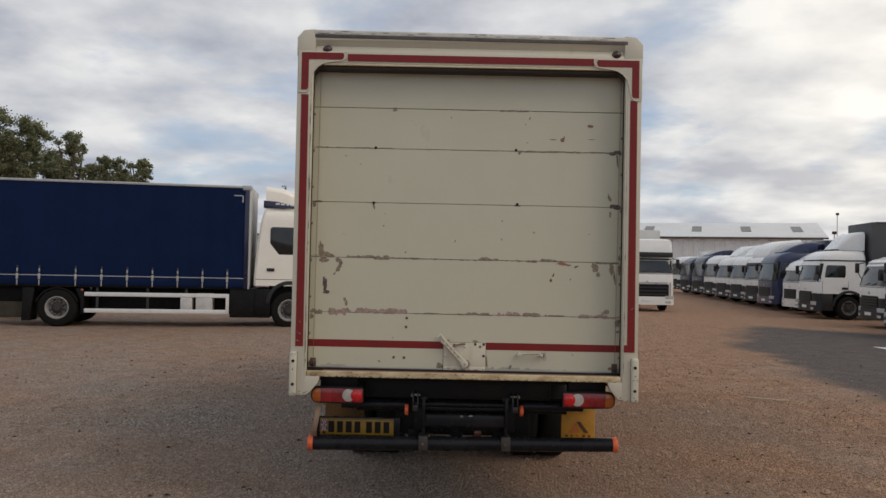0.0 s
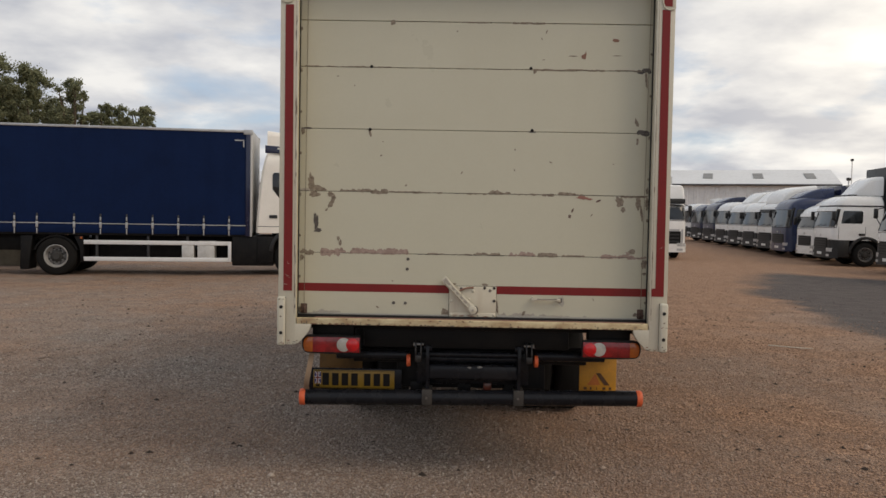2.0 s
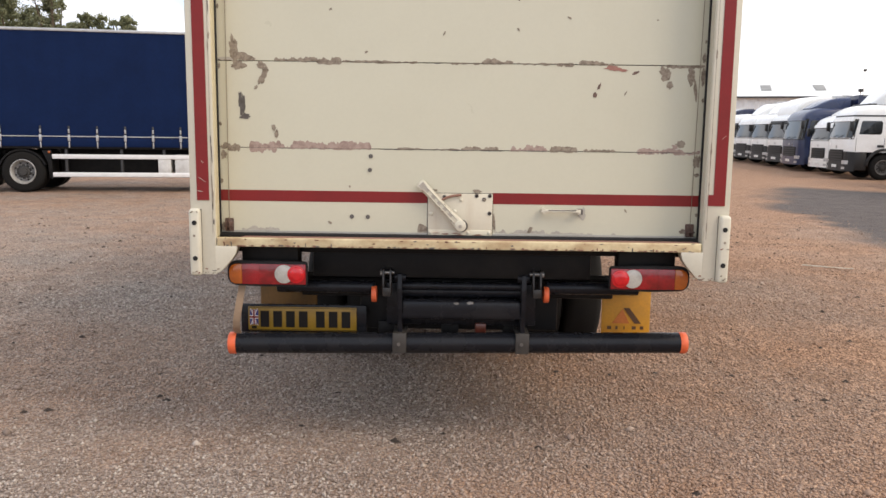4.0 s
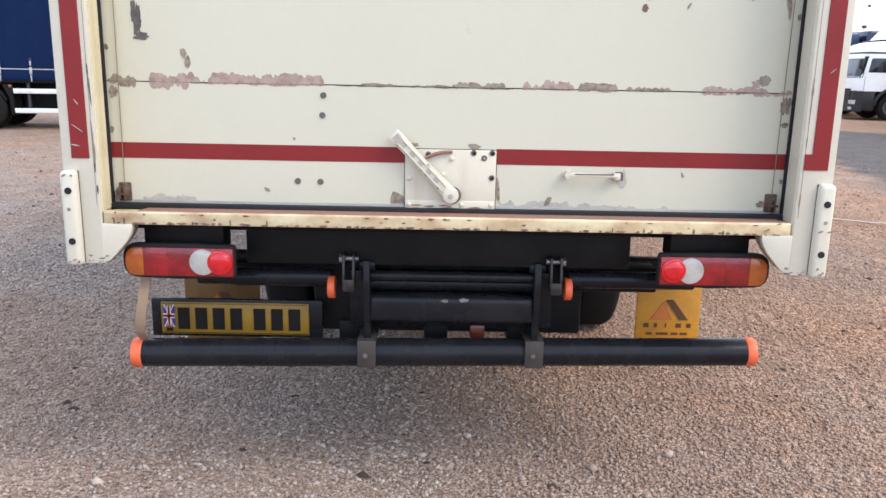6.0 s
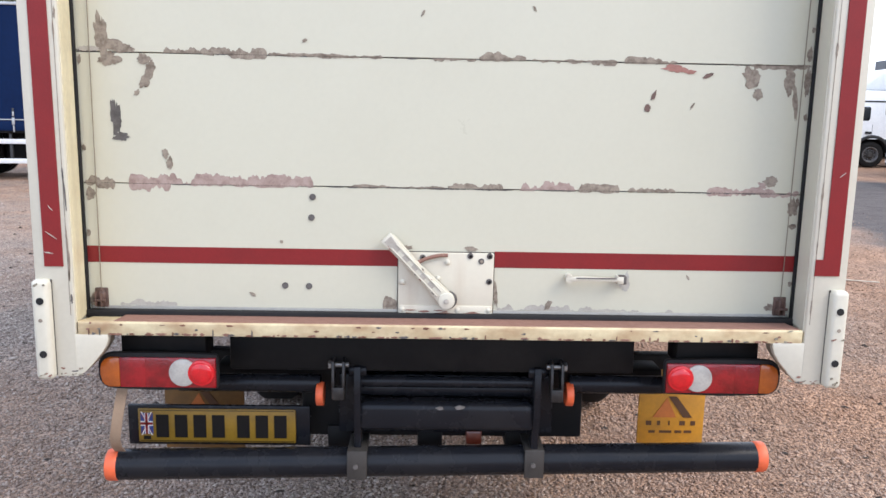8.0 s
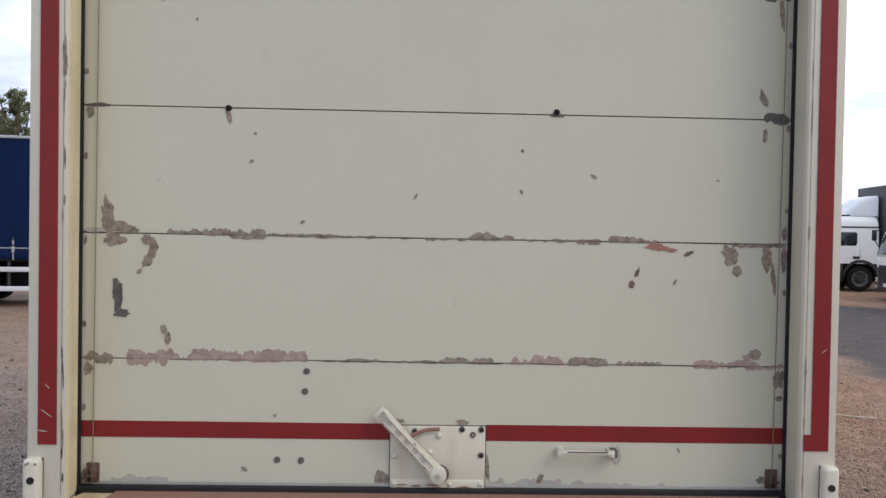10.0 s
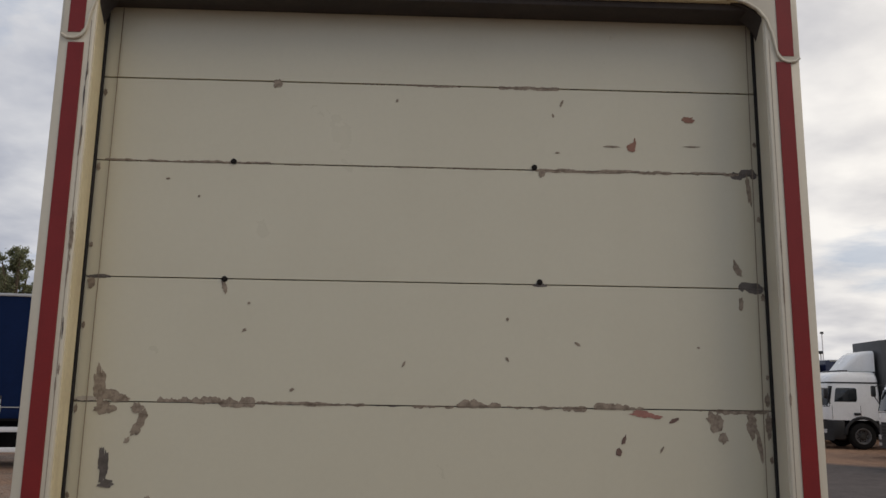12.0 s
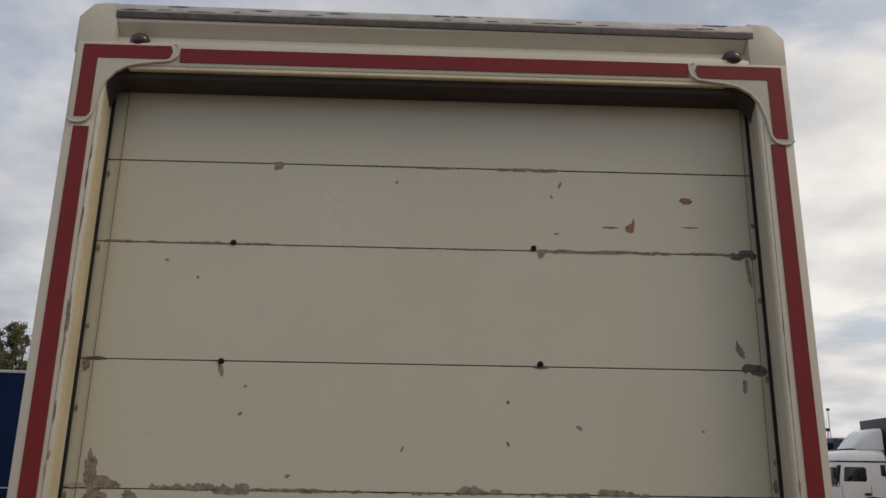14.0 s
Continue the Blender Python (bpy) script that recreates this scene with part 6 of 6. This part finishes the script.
def curtain_lorry(t):
    """Faces +x; rear axle at x = 0, near side at y = -1.25."""
    xr, xf, zb, zt = -3.4, 5.2, 1.17, 4.09
    part("bed", Mesher().box(xr, xf, -1.22, 1.22, zb - 0.06, zb + 0.06, 0.01), M_DIRTBLACK, t)
    for s in (-1, 1):
        # curtain with shallow upright folds
        n = 120
        pts = []
        for i in range(n + 1):
            x = xr + 0.06 + (xf - xr - 0.12) * i / n
            pts.append((x, s * (1.235 + 0.006 * math.sin(i * 0.9) + 0.004 * math.sin(i * 0.37))))
        pts += [(xf - 0.06, s * 1.20), (xr + 0.06, s * 1.20)]
        cur = part("curtain", Mesher().prism(pts, "z", zb + 0.01, zt - 0.06), M_BLUE, t, "dark blue tensioned curtain")
        part("curtain_hem", Mesher().box(xr + 0.06, xf - 0.06, s * 1.243, s * 1.25, zb + 0.0, zb + 0.22, 0.003), M_BLUE, cur)
        part("hem_line", Mesher().box(xr + 0.06, xf - 0.06, s * 1.250, s * 1.256, zb + 0.245, zb + 0.268, 0.002), M_SILVER, cur)
        part("roof_rail", Mesher().box(xr, xf, s * 1.18, s * 1.26, zt - 0.07, zt, 0.015), M_SILVER, t)
        part("corner_post", Mesher().box(xf - 0.17, xf - 0.05, s * 1.20, s * 1.262, zb - 0.04, zt - 0.06, 0.006), M_NAVY, t)
        x = xf - 0.62
        steps = [0.682] * 6 + [0.95, 0.57, 0.60, 0.682, 0.682, 0.682]
        while x > xr + 0.3:
            st = part("strap", Mesher().box(x - 0.022, x + 0.022, s * 1.252, s * 1.262, zb - 0.04, zb + 0.52, 0.002), M_PLASTIC, cur)
            part("buckle", Mesher().box(x - 0.03, x + 0.03, s * 1.258, s * 1.282, zb + 0.14, zb + 0.30, 0.005).box(x - 0.018, x + 0.018, s * 1.258, s * 1.275, zb + 0.34, zb + 0.44, 0.003).box(x - 0.014, x + 0.014, s * 1.256, s * 1.272, zb - 0.03, zb + 0.12, 0.003), M_SILVER, st)
            x -= steps.pop(0)
        # corner mark on the curtain
        part("corner_mark", Mesher().box(xf - 0.48, xf - 0.22, s * 1.2465, s * 1.2490, zt - 0.30, zt - 0.27).box(xf - 0.25, xf - 0.22, s * 1.2465, s * 1.2490, zt - 0.48, zt - 0.27), M_SILVER, cur, smooth=0)
        # side guards
        for z in (0.40, 0.86):
            part("side_guard", Mesher().box(0.72, 4.60, s * 1.18, s * 1.215, z, z + 0.115, 0.008), M_GUARD, t, "bright aluminium side guard rail")
        for x in (1.05, 2.4, 3.45):
            part("guard_post", Mesher().box(x - 0.03, x + 0.03, s * 1.10, s * 1.18, 0.40, 1.12, 0.004), M_PLASTIC, t)
        part("locker", Mesher().box(3.30, 3.62, s * 0.75, s * 1.205, 0.50, 0.88, 0.02), M_WHITEGREY, t, "off-white side locker")
        part("locker", Mesher().box(3.72, 4.18, s * 0.75, s * 1.205, 0.50, 0.98, 0.02), M_WHITEGREY, t, "off-white side locker")
        part("guard_end", Mesher().box(4.55, 4.64, s * 1.17, s * 1.222, 0.40, 0.97, 0.01), M_GUARD, t)
        part("mudguard", Mesher().prism([(0.60 * math.cos(radians(a)), 0.50 + 0.60 * math.sin(radians(a))) for a in range(20, 161, 14)] + [(0.56 * math.cos(radians(a)), 0.50 + 0.56 * math.sin(radians(a))) for a in range(160, 19, -14)], "y", s * 0.62, s * 1.2), M_DIRTBLACK, t)
        part("mud_flap", Mesher().prism([(-0.60, 1.08), (-0.66, 0.60), (-0.70, 0.16), (-0.92, 0.16), (-0.90, 1.08)], "y", s * 0.62, s * 1.19, 0.01), M_DIRTBLACK, t, "black mud flap box behind the wheel")
        part("guard_flap", Mesher().prism([(0.46, 1.08), (0.60, 0.75), (0.62, 0.36), (0.70, 0.36), (0.70, 1.08)], "y", s * 0.62, s * 1.17, 0.01), M_DIRTBLACK, t)
        part("rail_end", Mesher().box(xf - 0.24, xf + 0.012, s * 1.17, s * 1.268, zt - 0.125, zt + 0.012, 0.012), M_SILVER, t)
        part("marker_light", Mesher().box(0.62, 0.68, s * 1.18, s * 1.20, 1.0, 1.06, 0.005), M_AMBER, t)
    part("front_bulkhead", Mesher().box(xf - 0.06, xf, -1.25, 1.25, zb - 0.05, zt - 0.02, 0.02), M_LIGHTBODY, t)
    part("rear_doors", Mesher().box(xr, xr + 0.06, -1.25, 1.25, zb - 0.05, zt - 0.02, 0.02), M_LIGHTBODY, t)
    part("roof_sheet", Mesher().box(xr, xf, -1.2, 1.2, zt - 0.03, zt + 0.0, 0.01), M_LIGHTBODY, t)
    chassis(t, -3.2, 7.1)
    for y, o in ((-1.06, -1), (-0.74, -1), (1.06, 1), (0.74, 1)):
        wheel(t, 0.0, y, 0.525, 0.29, o)
    part("axle", Mesher().rod((0, -1, 0.5), (0, 1, 0.5), 0.09, 14), M_DIRTBLACK, t)
    part("battery_box", Mesher().box(4.66, 5.80, -1.2, 1.2, 0.30, 1.14, 0.03), M_DIRTBLACK, t)
    part("underframe", Mesher().box(0.75, 4.6, -0.62, 0.62, 0.36, 1.12, 0.03), M_DIRTBLACK, t)
    part("rear_underframe", Mesher().box(-3.2, -0.75, -0.8, 0.8, 0.66, 1.12, 0.03), M_DIRTBLACK, t)
    part("cab_skirt", Mesher().box(5.36, 5.80, -1.236, -1.10, 0.40, 1.12, 0.02), M_DIRTBLACK, t)
    part("fuel_tank", Mesher().box(1.5, 2.9, 0.6, 1.18, 0.42, 0.95, 0.08), M_SILVER, t)
    # cab is built at its own front and moved forward
    before = set(t.children)
    wheel(t, -1.32, -1.08, 0.525, 0.30, -1)
    wheel(t, -1.32, 1.08, 0.525, 0.30, 1)
    cab(t, M_WARMWHITE, 2.46, "plain", 0.25, 2.34, 3.21, deflector=0.66, win_back=1.90, glass=(1.62, 2.70), rear_round=0.10, win_cut=(0.42, 0.46), lean=0.16, deflector_back=0.28, rear_gap=False)
    for s in (-1, 1):
        wing = part("side_wing", Mesher().prism([(-2.12, 3.48), (-2.12, 3.70), (-1.75, 3.68), (-0.9, 3.50), (-0.9, 3.48)], "y", s * 1.07, s * 1.12, 0.01), M_NAVY, t, "navy roof wing with white lettering bars")
        for x0, x1, z in ((-1.78, -1.66, 3.59), (-1.63, -1.52, 3.58), (-1.47, -1.40, 3.57), (-1.36, -1.24, 3.56)):
            part("lettering_bar", Mesher().box(x0, x1, s * 1.119, s * 1.122, z, z + 0.045), M_WHITEINK, wing)
        part("cab_seam", Mesher().box(-2.30, -0.3, s * 1.215, s * 1.2325, 1.405, 1.42), M_PLASTIC, t)

    def shift(ob):
        ob.data.transform(Matrix.Translation((7.66, 0, 0)))
        for c in ob.children:
            shift(c)
    for ob in t.children:
        if ob not in before:
            shift(ob)


curtain_lorry(blue)


# ---- the row of parked lorries ----
def row_lorry(m, paint, label, width=2.35, roof="plain", height=2.75, deflector=None, body=None, body_top=3.5, low_grey=True, length=2.1, axle=1.32, body_x=-2.35, **look_of):
    t = thing("parked_lorry", m, label, "lorry", "row of parked lorries")
    wheel(t, -axle, -width / 2 + 0.17, 0.47, 0.28, -1, steel=M_DULLRIM)
    wheel(t, -axle, width / 2 - 0.17, 0.47, 0.28, 1, steel=M_DULLRIM)
    cab(t, paint, width, roof, 0.05, length, height, deflector=deflector, low_grey=low_grey, axle=axle, **look_of)
    chassis(t, -8.4, -0.4)
    for y, o in ((-0.95, -1), (0.95, 1)):
        wheel(t, -5.6, y, 0.48, 0.5, o)
    if body:
        b = part("load_body", Mesher().box(-8.8, body_x, -1.24, 1.24, 1.05, body_top, 0.03), body, t)
        part("body_rail", Mesher().box(-8.82, body_x - 0.18, -1.26, 1.26, 1.0, 1.12, 0.01), M_ALU, b)
        part("body_cap", Mesher().box(-8.82, body_x - 0.18, -1.255, 1.255, body_top - 0.06, body_top + 0.015, 0.01), M_ALU if body is not M_GREYBODY else M_GREYBODY, b)
    else:
        part("fifth_wheel", Mesher().box(-5.8, -4.9, -0.45, 0.45, 0.98, 1.10, 0.03), M_DIRTBLACK, t)
        part("air_tank", Mesher().rod((-3.4, -0.8, 0.75), (-2.6, -0.8, 0.75), 0.2, 16), M_PLASTIC, t)
    return t


def stand(x, y, yaw):
    """Place of a parked lorry; the cabs are drawn at 1 / 1.058 of their size."""
    return pose(x, y, lie(x, y), 0, 0, yaw) @ Matrix.Scale(1.058, 4)


WHITE_L = "white forward-control lorry cab with dark windscreen, parked in a row"
row_lorry(stand(14.05, 18.75, 181), M_SILVERCAB, "silver-grey lorry cab with bright grille bars, parked at the row's end", 2.3, "plain", 2.35, None, M_LIGHTBODY, 3.0, grille=(0.62, 1.20, 0.80), glass=(1.40, 2.0))
row_lorry(stand(15.50, 23.42, 173), M_WHITE, "low white lorry cab with grey bumper, parked in a row", 2.2, "plain", 2.42, None, M_LIGHTBODY, 3.1, glass=(1.40, 2.24))
row_lorry(stand(15.75, 29.11, 173), M_WHITE, "white lorry cab with tall roof deflector and dark grey body behind", 2.25, "plain", 2.71, 0.78, M_GREYBODY, 3.92, length=1.95, axle=1.30, body_x=-2.08, glass=(1.50, 2.15), win_back=1.16, roof_gap=2.29, door_low=0.12, foot_box=True)
row_lorry(stand(16.34, 32.03, 179), M_WHITE, "narrow low white lorry cab with black grille, parked in a row", 2.05, "plain", 2.42, 0.42, None, low_grey=False)
row_lorry(stand(16.47, 35.37, 176), M_MIDBLUE, "blue lorry cab with tall blue roof deflector, parked in a row", 2.4, "plain", 2.75, 0.50, M_NAVY, 3.40, low_grey=False)
row_lorry(stand(16.97, 38.34, 181), M_WHITE, WHITE_L, 2.35, "high", 2.65, None, M_LIGHTBODY, 3.5)
row_lorry(stand(17.28, 41.52, 181), M_WHITE, WHITE_L, 2.35, "plain", 2.65, 0.70, M_LIGHTBODY, 3.5)
row_lorry(stand(17.63, 45.03, 181), M_WHITE, WHITE_L, 2.35, "plain", 2.65, 0.70, M_LIGHTBODY, 3.5)
row_lorry(stand(17.96, 48.43, 181), M_WHITE, WHITE_L, 2.35, "plain", 2.75, None, M_NAVY, 3.4)
row_lorry(stand(18.34, 52.27, 181), M_NAVY, "dark navy lorry cab, parked in a row", 2.4, "plain", 2.8, 0.4, M_GREYBODY, 3.2)
row_lorry(stand(18.77, 56.65, 181), M_NAVY, "dark navy lorry cab, parked in a row", 2.4, "plain", 2.7, None, M_GREYBODY, 3.1)
row_lorry(stand(19.18, 60.82, 181), M_WHITE, WHITE_L, 2.4, "plain", 2.8, None, M_WHITE, 3.3)
# the tall white lorry that faces the yard
row_lorry(stand(9.28, 31.11, -89), M_WHITE, "tall white lorry with dark grille and pale box body", 2.46, "box", 2.55, None, M_LIGHTBODY, 3.70, length=2.2, low_grey=False, glass=(1.66, 2.32), grille=(0.50, 1.16, 0.72), surround=M_SILVERCAB)


# ---- shed, lamp pole, block, trees ----
shed = thing("warehouse", Matrix.Translation((40.16, 81.0, 0.19)) @ Matrix.Rotation(radians(161.8), 4, "Z") @ Matrix.Scale(1.034, 4), "long pale grey sheet-metal warehouse with rooflights", "warehouse")


def build_shed(t):
    """Local x runs along the building, from its near end; local -y side is away from the yard."""
    L_, D_, he, hr = 75.0, 16.0, 5.2, 7.0
    wl = Mesher()
    x = 0.0
    pts = []
    while x <= L_:
        pts += [(x, D_ / 2), (x + 0.5, D_ / 2), (x + 0.6, D_ / 2 + 0.05), (x + 0.9, D_ / 2 + 0.05)]
        x += 1.0
    pts += [(L_, D_ / 2 - 0.2), (0, D_ / 2 - 0.2)]
    part("wall", wl.prism(pts, "z", 0, he), M_SHEDWALL, t, smooth=0)
    part("wall", Mesher().box(0, L_, -D_ / 2, -D_ / 2 + 0.2, 0, he), M_SHEDWALL, t)
    for x in (0.0, L_ - 0.2):
        part("gable", Mesher().prism([(-D_ / 2 + 0.2, 0), (D_ / 2 - 0.2, 0), (D_ / 2 - 0.2, he), (0, hr - 0.08), (-D_ / 2 + 0.2, he)], "x", x, x + 0.2), M_SHEDWALL, t)
    for s in (-1, 1):
        sl = [(s * (D_ / 2 + 0.35), he - 0.05), (0, hr), (0, hr + 0.12), (s * (D_ / 2 + 0.35), he + 0.08)]
        rf = part("roof", Mesher().prism(sl, "x", -0.4, L_ + 0.4), M_SHEDROOF, t)
        for i in range(8):
            x0 = 1.5 + 4.85 * i
            a, b = 0.30, 0.66
            y0, y1 = s * (D_ / 2 + 0.35) * a, s * (D_ / 2 + 0.35) * b
            zz = lambda y: hr + 0.12 - (hr + 0.04 - he) * abs(y) / (D_ / 2 + 0.35)
            part("rooflight", Mesher().prism([(y0, zz(y0) + 0.01), (y1, zz(y1) + 0.01), (y1, zz(y1) + 0.05), (y0, zz(y0) + 0.05)], "x", x0, x0 + 0.95), M_ROOFLIGHT, rf)
        part("gutter", Mesher().box(-0.4, L_ + 0.4, s * (D_ / 2 + 0.30), s * (D_ / 2 + 0.48), he - 0.12, he + 0.02, 0.02), M_PLASTIC, t)


build_shed(shed)

pole = thing("lamp_pole", pose(35.89, 67.0, 0.19) @ Matrix.Scale(1.034, 4), "slim grey yard lamp pole with a small floodlight", "lamp post")
part("mast", Mesher().rod((0, 0, 0), (0, 0, 7.1), 0.06, 12, 0.04), M_SHEDWALL, pole)
part("floodlight", Mesher().box(-0.12, 0.12, -0.1, 0.1, 7.0, 7.2, 0.03), M_PLASTIC, pole)
pole2 = thing("lamp_pole", pose(34.6, 64.9, 0.18) @ Matrix.Scale(1.034, 4), "short post with a dark floodlight", "lamp post")
part("mast", Mesher().rod((0, 0, 0), (0, 0, 5.3), 0.09, 12, 0.06), M_SHEDWALL, pole2)
part("floodlight", Mesher().box(-0.16, 0.14, -0.15, 0.15, 5.2, 5.45, 0.04), M_PLASTIC, pole2)

blk = thing("concrete_block", pose(-14.58, 21.44, -0.08, 0, 0, 6), "earth-stained concrete block lying on the yard", "block")
part("block_body", Mesher().box(-1.2, 1.0, -0.5, 0.5, 0.0, 0.95, 0.05), M_BLOCK, blk)


def tree(x, y, h, r, seed, name="oak_tree", mat=M_LEAF, leaves=2600, label="broad-leaved oak tree with ragged olive-green crown"):
    rng = random.Random(seed)
    t = thing(name, pose(x, y, lie(x, y)) @ Matrix.Scale(1.045, 4), label, "tree", "trees behind the yard")
    tr = Mesher()
    tr.rod((0, 0, 0), (0.1, 0.1, h * 0.45), 0.32, 10, 0.2)
    clumps = []
    for i in range(9):
        a = rng.uniform(0, 6.28)
        k = rng.uniform(0.35, 0.85)
        p = Vector((math.cos(a) * r * k, math.sin(a) * r * k, h * rng.uniform(0.5, 0.93)))
        q = Vector((0.1, 0.1, h * rng.uniform(0.25, 0.45)))
        mid = (p + q) / 2 + Vector((0, 0, 0.4))
        tr.rod(q, mid, 0.13, 7, 0.09)
        tr.rod(mid, p, 0.09, 7, 0.03)
        clumps.append((p, rng.uniform(0.14, 0.26) * r))
    part("trunk", tr, M_BARK, t)
    for i in range(110):
        a = rng.uniform(0, 6.28)
        k = rng.uniform(0.0, 0.95)
        zz = rng.uniform(0.40, 1.0)
        w = math.sqrt(max(0.05, 1 - ((zz - 0.62) / 0.42) ** 2))
        clumps.append((Vector((math.cos(a) * r * k * w, math.sin(a) * r * k * w, h * zz * 0.95)), rng.uniform(0.08, 0.22) * r))
    verts, faces = [], []
    for i in range(leaves):
        c, cr = rng.choice(clumps)
        d = Vector((rng.gauss(0, 1), rng.gauss(0, 1), rng.gauss(0, 0.8)))
        d = d.normalized() * cr * min(1.9, abs(rng.gauss(0, 0.85)))
        p = c + d
        s = rng.uniform(0.045, 0.105)
        u = Vector((rng.gauss(0, 1), rng.gauss(0, 1), rng.gauss(0, 1))).normalized()
        v = u.orthogonal().normalized()
        b = len(verts)
        verts += [p - u * s, p + v * s * 0.6 + u * s * 0.1, p + u * s, p - v * s * 0.55]
        faces.append((b, b + 1, b + 2, b + 3))
    me = bpy.data.meshes.new("crown")
    me.from_pydata([tuple(v) for v in verts], [], faces)
    me.materials.append(mat)
    cr = new("crown", me)
    cr.parent = t


SKYLINE = [(-36.26, 51.0, 12.0, 2.6), (-32.63, 49.9, 12.4, 2.3), (-30.17, 51.0, 11.9, 1.7), (-27.17, 51.1, 11.0, 1.2), (-25.23, 52.2, 9.6, 0.95), (-23.77, 51.1, 9.2, 0.8), (-22.12, 51.2, 9.2, 0.95),
           (-40.5, 52.0, 12.4, 2.8), (-31.0, 56.3, 10.2, 1.8), (-28.4, 57.4, 9.4, 1.3), (-35.2, 57.4, 11.2, 2.3), (-25.9, 57.4, 9.0, 1.2)]
for i, (x, y, h, r) in enumerate(SKYLINE):
    tree(x, y, h, r, 40 + i, leaves=int(17000 * r))
tree(-14.39, 64.2, 8.75, 0.55, 70, "conifer_tree", M_LEAFDARK, 900, "dark slim conifer top rising behind the lorries")
